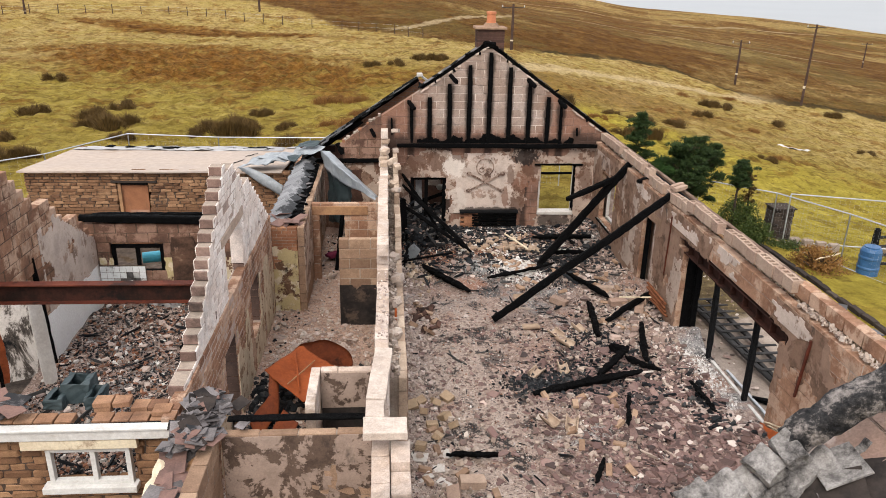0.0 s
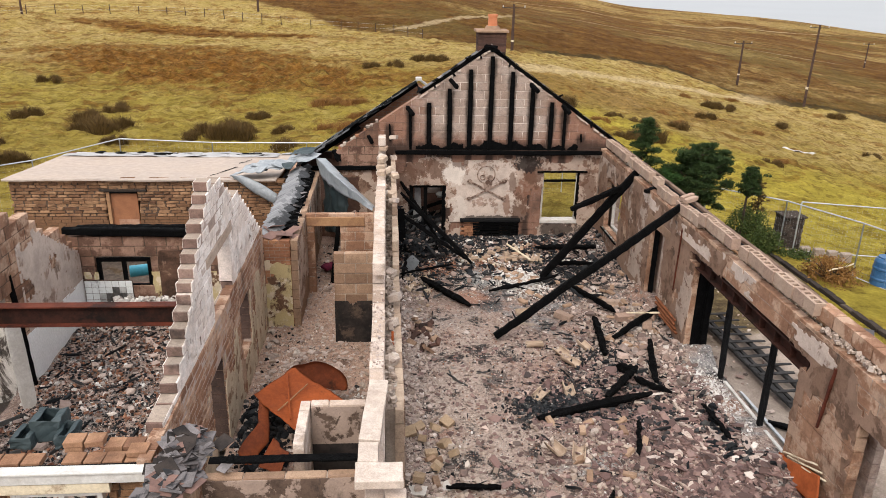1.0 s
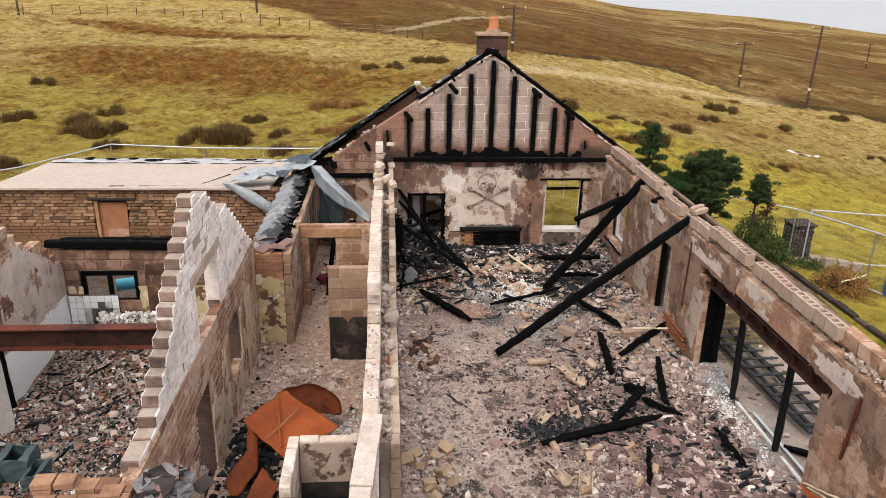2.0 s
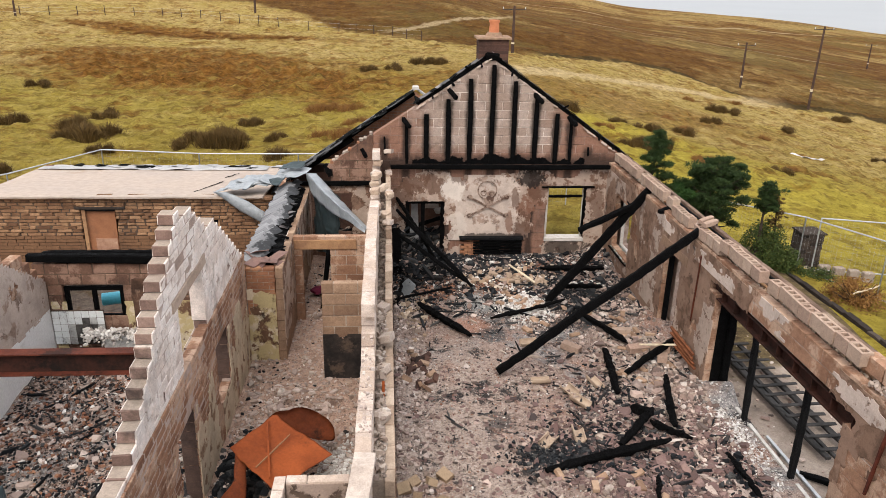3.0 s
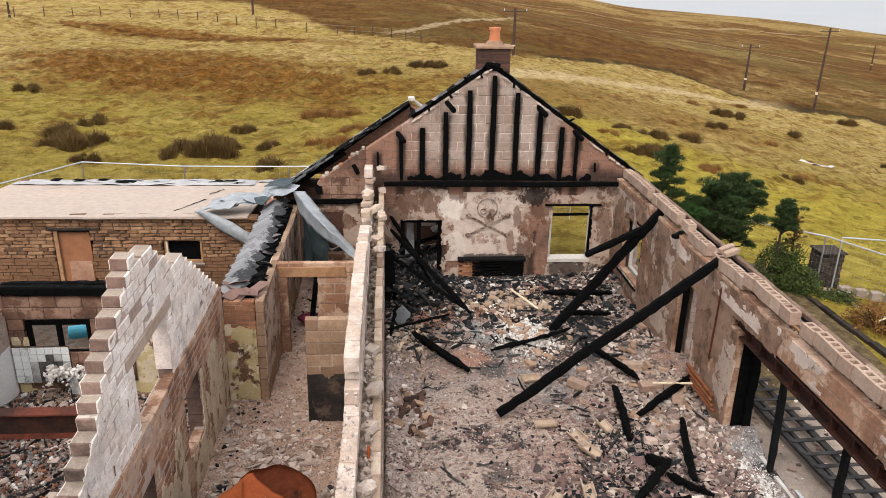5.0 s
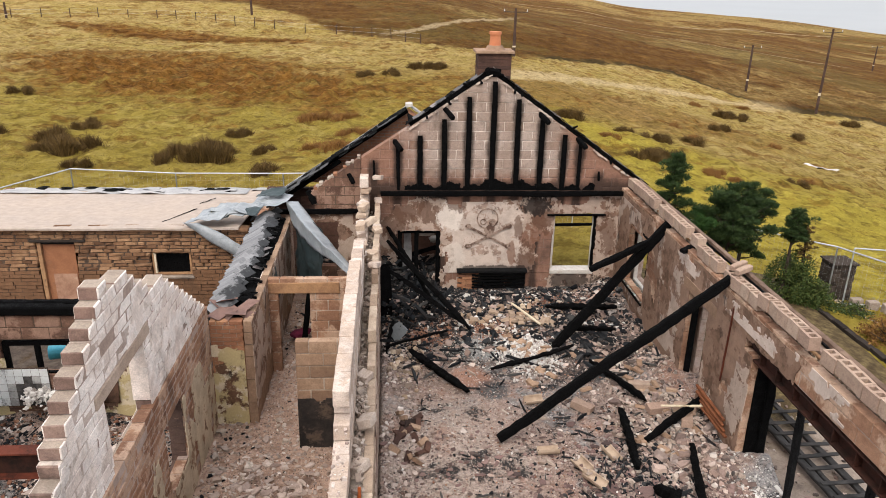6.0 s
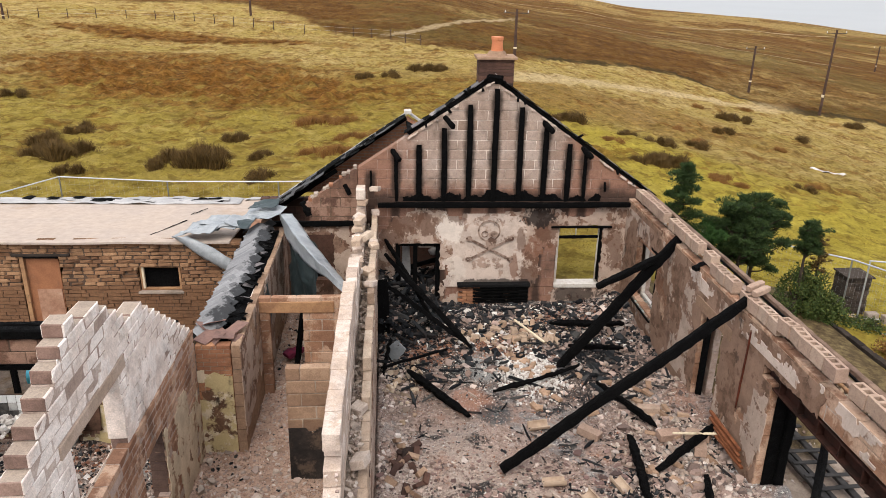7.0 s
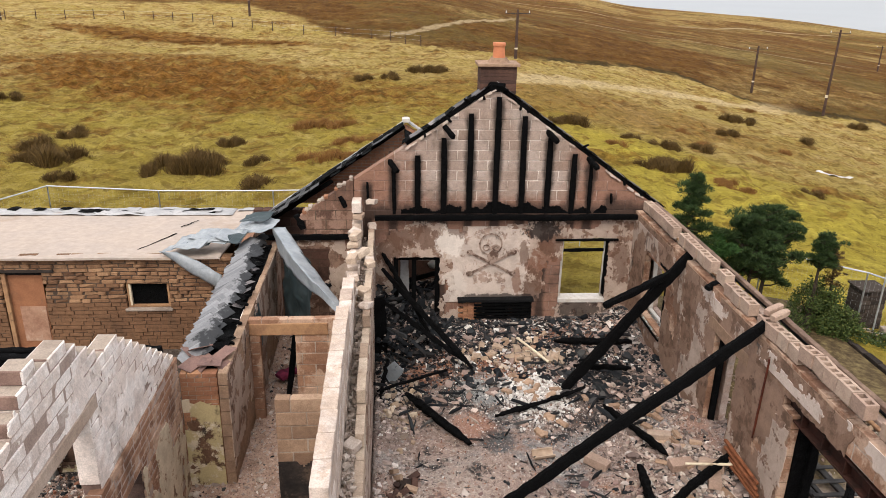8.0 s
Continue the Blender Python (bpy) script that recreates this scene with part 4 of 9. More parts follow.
def hollow_mesh():
    """A hollow clay block 0.29 long with two holes through its top."""
    bm = bmesh.new()
    L, W, H = 0.29, 0.17, 0.20
    xs = [L * q for q in (-.5, -.39, -.09, .09, .39, .5)]
    ys = [W * q for q in (-.5, -.27, .27, .5)]
    hole = lambda i, k: i % 2 == 1 and k == 1
    top = {(i, k): bm.verts.new((ys[k], xs[i], H / 2)) for i in range(6) for k in range(4)}
    for i in range(5):
        for k in range(3):
            q = [(i, k), (i + 1, k), (i + 1, k + 1), (i, k + 1)]
            if not hole(i, k):
                bm.faces.new([top[c] for c in q][::-1])
            else:
                lo = [bm.verts.new(top[c].co + Vector((0, 0, -0.15))) for c in q]
                for a in range(4):
                    bm.faces.new((top[q[a]], top[q[(a + 1) % 4]], lo[(a + 1) % 4], lo[a]))
                bm.faces.new(lo)
    rim = [(i, 0) for i in range(6)] + [(5, k) for k in range(1, 4)] + [(i, 3) for i in range(4, -1, -1)] + [(0, k) for k in range(2, 0, -1)]
    low = [bm.verts.new((top[c].co.x, top[c].co.y, -H / 2)) for c in rim]
    for a in range(len(rim)):
        b = (a + 1) % len(rim)
        bm.faces.new((top[rim[a]], low[a], low[b], top[rim[b]]))
    bm.faces.new(low)
    bmesh.ops.recalc_face_normals(bm, faces=bm.faces[:])
    me = bpy.data.meshes.new("hollow_block")
    bm.to_mesh(me)
    bm.free()
    me.materials.append(M_HOLLOW)
    return me


HOLLOW = hollow_mesh()
rnd = random.Random(5)
y = 9.7
while y < 20.6:
    if not (15.0 < y < 15.3 or 16.5 < y < 16.8 or 18.3 < y < 18.6) and rnd.random() > 0.05:
        ob = new("hollow_block", HOLLOW)
        ob.location = (6.443 + rnd.uniform(-.012, .014), y + 0.15, head_east(y + 0.15) + 0.105 + rnd.uniform(0, .012))
        ob.rotation_euler = (rnd.gauss(0, .02), rnd.gauss(0, .03), rnd.gauss(0, .05))
        ob.parent = right
    y += 0.303
plate = thing("wall_plate", (6.74, 9.9, 2.8), "long weathered timber plate on the side wall's outer leaf", "timber")
for a, b in ((9.9, 13.4), (13.42, 17.1), (17.12, 20.95)):
    part("length", beam_mesh((6.75, a, 2.845), (6.75, b, 2.845), 0.09, 0.07, steps=30, rough=0.008), M_PLATE, plate)
# low coping blocks nearer than the hollow course
y = 4.0
while y < 9.6:
    ob = new("coping_block", UNITS[(M_BLOCK_BROWN.name, "block")][0])
    ob.location, ob.scale, ob.parent = (6.58, y + 0.22, 2.86), (0.20, 0.43, 0.21), right
    y += 0.45

# dividing wall: a block leaf, a cavity, and a thin plastered leaf on the room's side
div = block_wall("wall_divider", "roofless dividing wall of pale blocks, raised by broken courses", "y", 3.0, 21.0, 0.0, 0.19, -0.25,
                 lambda u: 2.62 if u < 11.25 else (3.10 if u < 15.2 else (2.86 if u < 16.6 else 2.42 + 0.28 * math.sin(u * 5.0) + 0.45 * smooth01(18.6, 20.6, u))),
                 M_BLOCK_PALE, M_MORTAR_PALE, depth_jitter=0.010, openings=((8.6, 9.3, -0.3, 1.9),), pieces_above=1.9, limit=260)
div_b = block_wall("wall_divider_leaf", "thin broken plaster-faced leaf beside the cavity", "y", 8.75, 21.0, 0.33, 0.45, -0.25,
                   lambda u: 2.08 + 0.36 * smooth01(12.4, 14.4, u) + 0.10 * math.sin(u * 2.3), M_LEAF, M_MORTAR, pieces_above=1.6, limit=120)
plaster_skin("plaster", "y", 8.8, 20.98, 0.0, 2.35, 0.45, 1, M_PLASTER, div_b, lambda u, z: z < 1.9 + 0.36 * smooth01(12.4, 14.4, u) + 0.10 * math.sin(u * 2.3) and fbm(u, z, 0.8, 31.0, 4) > -0.3, cell=0.08)
plaster_skin("plaster", "y", 8.4, 20.9, 0.0, 2.5, 0.0, -1, M_PLASTER, div, lambda u, z: z < 1.7 and fbm(u, z, 0.8, 35.0, 4) > -0.2, cell=0.09)

part("cavity_fill", worn_box(0.195, 0.325, 8.8, 20.9, -0.2, 1.98, 0.01, 0.02, cuts=3), M_MORTAR, div_b)

# ---- house: the corridor and the west wing ----
# wing gable: a stepped triangle of limewashed blocks over brown blockwork
WING_OPEN_LOW = ((12.5, 13.35, 0.65, 1.72), (10.15, 11.0, -0.3, 1.65))
wing_low = block_wall("wall_wing_low", "brown block wall with flaking plaster and two openings", "y", 7.4, 15.2, -2.52, -2.36, -0.25, lambda u: 2.36,
                      M_BLOCK_BROWN, M_MORTAR_PALE, openings=WING_OPEN_LOW, pieces_above=0.9, course=0.116, length=0.34, skew=0.15, depth_jitter=0.008, proud=0.006, gap=0.024)
plaster_skin("plaster", "y", 7.5, 15.15, 0.0, 2.2, -2.36, 1, M_PLASTER_CREAM, wing_low,
             lambda u, z: fbm(u * 2.2, z * 0.7, 0.9, 41.0, 4) > 0.30 - 0.75 * smooth01(1.5, 0.5, z) * smooth01(8.8, 10.2, u) + 0.9 * smooth01(1.5, 2.0, z), openings=WING_OPEN_LOW, cell=0.05)


def wing_top(u):
    return min(2.97 + (u - 8.93) * 0.774, 4.44 - 0.20 * (u - 11.0), 11.87 - 0.629 * u) + 0.03 * math.sin(u * 9.0)


WING_OPEN = ((10.85, 12.22, 2.2, 3.24),)
wing = block_wall("wall_wing_gable", "stepped broken gable of limewashed blocks with a window hole", "y", 7.6, 15.2, -2.60, -2.385, 2.36 - 0.146 * 17, wing_top,
                  M_BLOCK_RAW, M_MORTAR_PALE, coat=M_LIME, course=0.146, length=0.42, start=lambda z: 7.6 if z < 2.3 else 8.98 + (z + 0.146 - 2.79) / 0.76 + 0.05 * math.sin(z * 37), openings=WING_OPEN + ((12.5, 13.35, 0.65, 1.72), (10.15, 11.0, -0.3, 1.65)), pieces_above=1.9, proud=0.004, depth_jitter=0.005, gap=0.008, ragged=0.03)
part("lintel", worn_box(-2.61, -2.365, 10.62, 12.42, 3.22, 3.38, 0.012, 0.008), M_CONCRETE, wing, "pale concrete lintel")
part("reveal", worn_box(-2.60, -2.388, 12.205, 12.232, 2.37, 3.22, 0.006, 0.006, cuts=2), M_LIME, wing)
part("reveal", worn_box(-2.60, -2.388, 10.838, 10.865, 2.37, 3.22, 0.006, 0.006, cuts=2), M_LIME, wing)

plaster_skin("limewash", "y", 7.8, 15.1, 2.3, 4.4, -2.385, 1, M_LIME, wing,
             lambda u, z: z < wing_top(u) - 0.15 and fbm(u, z, 1.6, 43.0, 5) > 0.30 - 0.42 * smooth01(11.9, 12.8, u), openings=WING_OPEN, cell=0.035, thick=0.006, clips=((0.629, 1.0, 11.5),))
# walls of the wing's room
W_OPEN = ((10.9, 12.75, -0.3, 2.0),)
west = block_wall("wall_wing_west", "brown block gable with patchy pale plaster", "y", 7.4, 15.6, -6.45, -6.25, -0.25,
                  lambda u: 2.3 + (u - 7.4) * 0.63 if u < 10.8 else 4.75 - (u - 10.9) * 0.63, M_BLOCK_BROWN, M_MORTAR_DARK, openings=W_OPEN, pieces_above=0.8, ragged=0.08)
plaster_skin("plaster", "y", 13.0, 15.5, 1.0, 2.9, -6.25, 1, M_PLASTER_P, west, lambda u, z: z < 4.55 - (u - 10.9) * 0.63 and fbm(u, z, 0.9, 51.0, 4) > -0.25, cell=0.06)
plaster_skin("tile_coat", "y", 12.85, 15.5, 0.0, 1.05, -6.25, 1, M_WHITE_WALL, west, lambda u, z: True, cell=0.15)
BACK_OPEN = ((-5.95, -4.80, 0.80, 1.50),)
back = block_wall("wall_wing_back", "scorched back wall of the wing with a burnt-out window", "x", -6.45, -2.52, 15.5, 15.7, -0.25, lambda u: 2.02,
                  M_BLOCK_DARK, M_MORTAR_DARK, openings=BACK_OPEN, pieces_above=0.8)
plaster_skin("plaster", "x", -6.2, -2.6, 0.0, 1.2, 15.5, -1, M_PLASTER_MOSS, back, lambda u, z: fbm(u, z, 0.9, 57.0, 4) > 0.0, openings=BACK_OPEN, cell=0.07)
FRONT_OPEN = ((-3.90, -2.88, 1.36, 1.97),)
front = block_wall("wall_wing_front", "front wall of brown split stone with a white window", "x", -8.5, -2.3, 7.40, 7.62, -0.3, lambda u: 2.16,
                   M_STONE, M_MORTAR_DARK, openings=FRONT_OPEN, course=0.10, length=0.27, skew=0.4, pieces_above=0.6, depth_jitter=0.016, word="stone", proud=0.024)
# cross wall with peeled plaster, cupboard walls, corridor walls
cross = block_wall("wall_cross", "cross wall with grey plaster peeling off", "x", -1.78, 0.0, 7.14, 7.26, -0.25, lambda u: 2.34, M_TANBLOCK, M_MORTAR, pieces_above=1.9)
plaster_skin("plaster", "x", -1.76, -0.02, 0.0, 2.20, 7.14, -1, M_PLASTER_G, cross, lambda u, z: fbm(u, z, 0.8, 61.0, 4) > -0.5, cell=0.07)
nook = block_wall("wall_nook", "low pale block walls of a small cupboard", "y", 7.42, 8.32, -0.82, -0.70, -0.25, lambda u: 2.47, M_BLOCK_PALE, M_MORTAR, pieces_above=1.5)
nook_b = block_wall("wall_nook_back", "pale block back of a small cupboard", "x", -0.70, 0.0, 8.20, 8.32, -0.25, lambda u: 2.47, M_BLOCK_PALE, M_MORTAR, pieces_above=1.5)
plaster_skin("plaster", "x", -0.69, -0.01, 1.9, 2.42, 8.20, -1, M_PLASTER_G, nook_b, lambda u, z: True, cell=0.08)
plaster_skin("plaster", "x", -0.69, -0.01, 0.2, 1.9, 8.20, -1, M_SOOT_BLACK, nook_b, lambda u, z: True, cell=0.1)
south = block_wall("wall_south_side", "side wall running on from the cross wall", "y", 3.0, 7.14, -1.98, -1.80, -0.25, lambda u: 2.40, M_TANBLOCK, M_MORTAR, pieces_above=1.7)
panel = block_wall("wall_corridor_end", "short wall with mouldy yellow plaster over scorched blocks", "x", -2.36, -1.80, 15.2, 15.36, -0.25, lambda u: 1.99, M_BRICK, M_MORTAR, course=0.075, length=0.22, gap=0.01, pieces_above=1.5)
plaster_skin("plaster", "x", -2.36, -1.81, 0.0, 1.80, 15.2, -1, M_PLASTER_MOSS, panel, lambda u, z: fbm(u, z, 0.9, 66.0, 4) > -0.35, cell=0.06)
corr = block_wall("wall_corridor_side", "corridor wall with hanging strips of plaster", "y", 15.2, 20.9, -1.80, -1.66, -0.25, lambda u: 2.02, M_TANBLOCK, M_MORTAR, pieces_above=1.5, limit=80)
plaster_skin("plaster", "y", 15.2, 20.9, 0.0, 1.98, -1.66, 1, M_PLASTER, corr, lambda u, z: fbm(u, z, 0.8, 71.0, 4) > -0.25, cell=0.07)
plaster_skin("plaster", "y", 16.0, 20.0, 0.0, 1.98, -1.80, -1, M_PLASTER_W, corr, lambda u, z: fbm(u, z, 0.8, 75.0, 4) > -0.35, cell=0.09)
CORR_OPEN = ((-1.47, -0.88, -0.3, 1.68),)
corr_x = block_wall("wall_corridor_cross", "red-brown block wall across the corridor with a doorway", "x", -1.66, 0.0, 17.0, 17.14, -0.25, lambda u: 2.07, M_BLOCK_BROWN, M_MORTAR, openings=CORR_OPEN, pieces_above=0.2)
part("lintel", worn_box(-1.72, -0.30, 16.97, 17.16, 1.70, 1.92, 0.012, 0.006), M_WOOD, corr_x, "scorched concrete lintel")
pier = block_wall("wall_pier", "free-standing tan block pier, scorched black at its foot", "x", -0.86, 0.0, 14.45, 14.60, -0.25, lambda u: 2.0, M_TANBLOCK, M_MORTAR, pieces_above=0.55, gap=0.016)
plaster_skin("soot_coat", "x", -0.855, -0.01, 0.0, 0.95, 14.45, -1, M_SOOT_BLACK, pier, lambda u, z: z < 0.84 + 0.34 * fbm(u, z, 2.2, 8.0), cell=0.035)

# half gable left of the divider, and the wall under it
HALF_CLIPS = ((-0.73, 1.0, 3.40),)
half = block_wall("wall_north_half", "sloping half gable of red-brown blocks beside the main gable", "x", -2.2, 0.0, 21.0, 21.2, -0.25, lambda u: 4.0, M_BLOCK_DARK, M_MORTAR_DARK,
                  openings=((-1.45, -0.55, 0.55, 1.85),), clips=HALF_CLIPS, pieces_above=1.8, start=lambda z: -2.2 if z < 1.95 else -1.22 + 0.10 * math.sin(z * 23))
plaster_skin("plaster", "x", -1.6, -0.02, 0.1, 2.05, 21.0, -1, M_PLASTER, half, lambda u, z: fbm(u, z, 1.0, 81.0, 4) > 0.05, openings=((-1.45, -0.55, 0.55, 1.85),), cell=0.07)

# rear brick gable
REAR_CLIPS = ((-0.68, 1.0, 4.12 - 0.68 * 1.19), (0.68, 1.0, 4.12 + 0.68 * 1.19))
rear = block_wall("wall_rear_gable", "rear gable of burnt orange brick", "x", -2.6, 4.6, 23.2, 23.42, 2.168, lambda u: 5.0, M_BRICK_REAR, M_MORTAR,
                  openings=((0.78, 0.98, 3.05, 3.28),), clips=REAR_CLIPS, course=0.078, length=0.225, gap=0.010, pieces_above=2.95, limit=300)
# below the gable the rear room's gloom is put into the brick colour
rear_low = block_wall("wall_rear_low", "rear room wall under the brick gable, the room's shade in its dark colour", "x", -2.6, 4.6, 23.2, 23.42, -0.25, lambda u: 2.17, M_BRICK_DARK, M_MORTAR_DARK,
                      openings=((1.2, 2.1, 0.9, 1.75),), pieces_above=1.2, limit=60)
rear_e = block_wall("wall_rear_east", "side wall of the rear room", "y", 21.3, 23.2, 4.4, 4.6, -0.25, lambda u: 2.3, M_BLOCK_BROWN, M_MORTAR_DARK, pieces_above=5)
rear_w = block_wall("wall_rear_west", "side wall of the rear room with pale plaster", "y", 21.2, 23.2, -2.6, -2.4, -0.25, lambda u: 1.9, M_BLOCK_BROWN, M_MORTAR_DARK, pieces_above=5)

# south gable remnant under the camera's start
SOUTH_CLIPS = ((-SR, 1.0, 4.90 - SR * 2.43), (SR, 1.0, 5.2 + SR * 3.03))
south_g = block_wall("wall_south_gable", "broken gable stump with scorched blocks", "x", 2.12, 6.75, 2.62, 2.95, -0.25, lambda u: 6.0, M_BLOCK, M_MORTAR, clips=SOUTH_CLIPS, pieces_above=3.0, limit=60)

# flat-roofed stone outbuilding
FLAT_OPEN = ((-7.30, -6.46, -0.4, 1.62), (-4.80, -3.90, 0.78, 1.38))
flat = block_wall("wall_outbuilding", "outbuilding wall faced with brown split stone", "x", -9.75, -2.15, 20.1, 20.32, -0.4, lambda u: 1.90, M_STONE, M_MORTAR_DARK,
                  openings=FLAT_OPEN, course=0.088, length=0.27, gap=0.014, skew=0.45, depth_jitter=0.018, word="stone", limit=300, pieces_above=0.9, proud=0.024)
part("wall_core", boxes((-9.75, -9.55, 20.32, 24.2, -0.4, 1.72), (-9.55, -2.4, 24.0, 24.2, -0.4, 1.62)), M_STONE, flat)


def flat_roof():
    bm = bmesh.new()
    nx, ny = 40, 20
    v = {}
    for i in range(nx + 1):
        for k in range(ny + 1):
            x, y = -9.85 + 7.1 * i / nx, 19.98 + 4.35 * k / ny
            v[i, k] = bm.verts.new((x, y, 1.985 - 0.075 * (y - 20) + 0.012 * fbm(x, y, 0.9, 4.0)))
    for i in range(nx):
        for k in range(ny):
            bm.faces.new((v[i, k], v[i + 1, k], v[i + 1, k + 1], v[i, k + 1]))
    r = bmesh.ops.extrude_face_region(bm, geom=bm.faces[:])
    bmesh.ops.translate(bm, verts=[q for q in r["geom"] if isinstance(q, bmesh.types.BMVert)], vec=(0, 0, -0.045))
    bmesh.ops.recalc_face_normals(bm, faces=bm.faces[:])
    ob = part("roof_outbuilding", bm, M_FELT)
    tagged(ob, "flat roof deck bleached tan, stripped of its felt", "roof", kind="structure")
    return ob


flat_deck = flat_roof()


# ---- floors ----
def floor_z(x, y):
    z = 0.03 * fbm(x, y, 1.3, 3.0, 3) + 0.018 * fbm(x, y, 6.0, 9.0, 2)
    if x > 0.45:
        z += 0.05 * smooth01(18.2, 20.4, y) * (0.7 + 0.5 * fbm(x, y, 1.1, 6.0))
        z += 0.22 * smooth01(1.1, 0.5, x) * (0.8 + 0.5 * fbm(x, y, 0.9, 8.0))
        rim = smooth01(5.3, 6.25, x) * smooth01(8.5, 13, y) * (0.75 + 0.6 * fbm(x, y, 1.2, 2.0))
        z += 0.26 * rim * (1 - smooth01(9.6, 10.2, y) * smooth01(13.7, 13.0, y) * (0.55 + 0.45 * smooth01(6.2, 6.7, x)))
        z += 0.38 * math.exp(-((x - 6.2) / 0.5) ** 2 - ((y - 9.4) / 0.6) ** 2)
        z += 0.25 * math.exp(-((x - 3.6) / 0.9) ** 2 - ((y - 10.6) / 0.7) ** 2) + 0.16 * math.exp(-((x - 4.0) / 0.6) ** 2 - ((y - 13.4) / 0.5) ** 2)
        z += 0.35 * math.exp(-((x - 5.5) / 0.8) ** 2 - ((y - 8.6) / 0.9) ** 2)
    elif x < -2.5:
        z += 0.10 + 0.16 * fbm(x, y, 0.8, 7.0) + 0.5 * smooth01(9.6, 8.0, y)
    return z


def floor_sheet(name, label, x0, x1, y0, y1, cell, mat=M_FLOOR):
    bm = bmesh.new()
    nx, ny = round((x1 - x0) / cell), round((y1 - y0) / cell)
    v = [[bm.verts.new((x0 + (x1 - x0) * i / nx, y0 + (y1 - y0) * k / ny, floor_z(x0 + (x1 - x0) * i / nx, y0 + (y1 - y0) * k / ny))) for k in range(ny + 1)] for i in range(nx + 1)]
    for i in range(nx):
        for k in range(ny):
            bm.faces.new((v[i][k], v[i + 1][k], v[i + 1][k + 1], v[i][k + 1]))
    ob = part(name, bm, mat, smooth=True)
    return tagged(ob, label, "floor", kind="structure")


floor_sheet("floor", "room floor buried under trodden red-brown fire debris", 0.45, 6.84, 3.0, 21.3, 0.06)
floor_sheet("floor_corridor", "corridor floor covered in pinkish plaster dust", -2.4, 0.02, 3.0, 21.0, 0.08, M_DUST)
floor_sheet("floor_wing", "wing floor heaped with dark fire debris", -6.45, -2.5, 7.5, 15.6, 0.08)
floor_sheet("floor_rear", "rear room floor under black debris", -2.5, 4.5, 21.2, 23.3, 0.12)

# ---- the long room: things fixed to its walls ----
def frame_parts(parent, axis, u0, u1, z0, z1, c0, c1, w, mat, names=("jamb", "jamb", "head", "sill"), mullions=(), rails=()):
    """The members of a door or window frame, each a mesh of its own."""
    rows = [(u0, u0 + w, z0, z1), (u1 - w, u1, z0, z1), (u0 + w, u1 - w, z1 - w, z1), (u0 + w, u1 - w, z0, z0 + w)]
    rows = [(n, r) for n, r in zip(names, rows) if n]
    rows += [("mullion", (m - w / 2, m + w / 2, z0 + w, z1 - w)) for m in mullions] + [("rail", (u0 + w, u1 - w, r - w / 2, r + w / 2)) for r in rails]
    for n, (a, b, e, f) in rows:
        bm = worn_box(a, b, c0, c1, e, f, 0.006, 0.004) if axis == "x" else worn_box(c0, c1, a, b, e, f, 0.006, 0.004)
        part(n, bm, mat, parent)


def crumpled_sheet(name, label, corners, mat, n=14, amp=0.12, thick=0.008, seed=1.0, parent=None, sag=0.0):
    """A buckled sheet between four corners, given in turn."""
    a, b, c, d = (Vector(q) for q in corners)
    bm = bmesh.new()
    v = {}
    n = int(n * 1.7)
    for i in range(n + 1):
        for k in range(n + 1):
            s, t = i / n, k / n
            p = (a * (1 - s) + b * s) * (1 - t) + (d * (1 - s) + c * s) * t
            f = math.sin(math.pi * s) * 0.5 + 0.5
            q = noise.noise_vector(p * 1.9 + Vector((seed, seed, 0)))
            r = noise.noise(p * 1.1 + Vector((seed * 2, 0, seed)))
            q = q + noise.noise_vector(p * 5.5 + Vector((0, seed, seed))) * 0.40 + noise.noise_vector(p * 13.0) * 0.12
            p = p + q * amp * f + Vector((0, 0, amp * 1.3 * abs(r) - sag * math.sin(math.pi * t)))
            v[i, k] = bm.verts.new(p)
    for i in range(n):
        for k in range(n):
            bm.faces.new((v[i, k], v[i + 1, k], v[i + 1, k + 1], v[i, k + 1]))
    r = bmesh.ops.extrude_face_region(bm, geom=bm.faces[:])
    bmesh.ops.translate(bm, verts=[q for q in r["geom"] if isinstance(q, bmesh.types.BMVert)], vec=(0, 0, -thick))
    bmesh.ops.recalc_face_normals(bm, faces=bm.faces[:])
    return part(name, bm, mat, parent, label, smooth=True)


def draped_band(name, upper, lower, mat, parent, n=40, m=7, rough=0.02, bulge=0.05):
    """A folded band of sheet between an upper and a lower edge, each given by a few points."""
    def along(pts, t):
        k = min(int(t * (len(pts) - 1)), len(pts) - 2)
        f = t * (len(pts) - 1) - k
        return Vector(pts[k]).lerp(Vector(pts[k + 1]), f)
    bm = bmesh.new()
    rows = []
    for i in range(n + 1):
        a, b = along(upper, i / n), along(lower, i / n)
        row = []
        for k in range(m + 1):
            q = a.lerp(b, k / m)
            q += Vector((0, -bulge * math.sin(math.pi * k / m), 0.0)) + noise.noise_vector(q * 2.3) * rough + noise.noise_vector(q * 6.5) * rough * 0.5
            row.append(bm.verts.new(q))
        rows.append(row)
    for p, q in zip(rows, rows[1:]):
        for k in range(m):
            bm.faces.new((p[k], p[k + 1], q[k + 1], q[k]))
    bmesh.ops.recalc_face_normals(bm, faces=bm.faces[:])
    bmesh.ops.solidify(bm, geom=bm.faces[:], thickness=0.006)
    return part(name, bm, mat, parent, smooth=True)


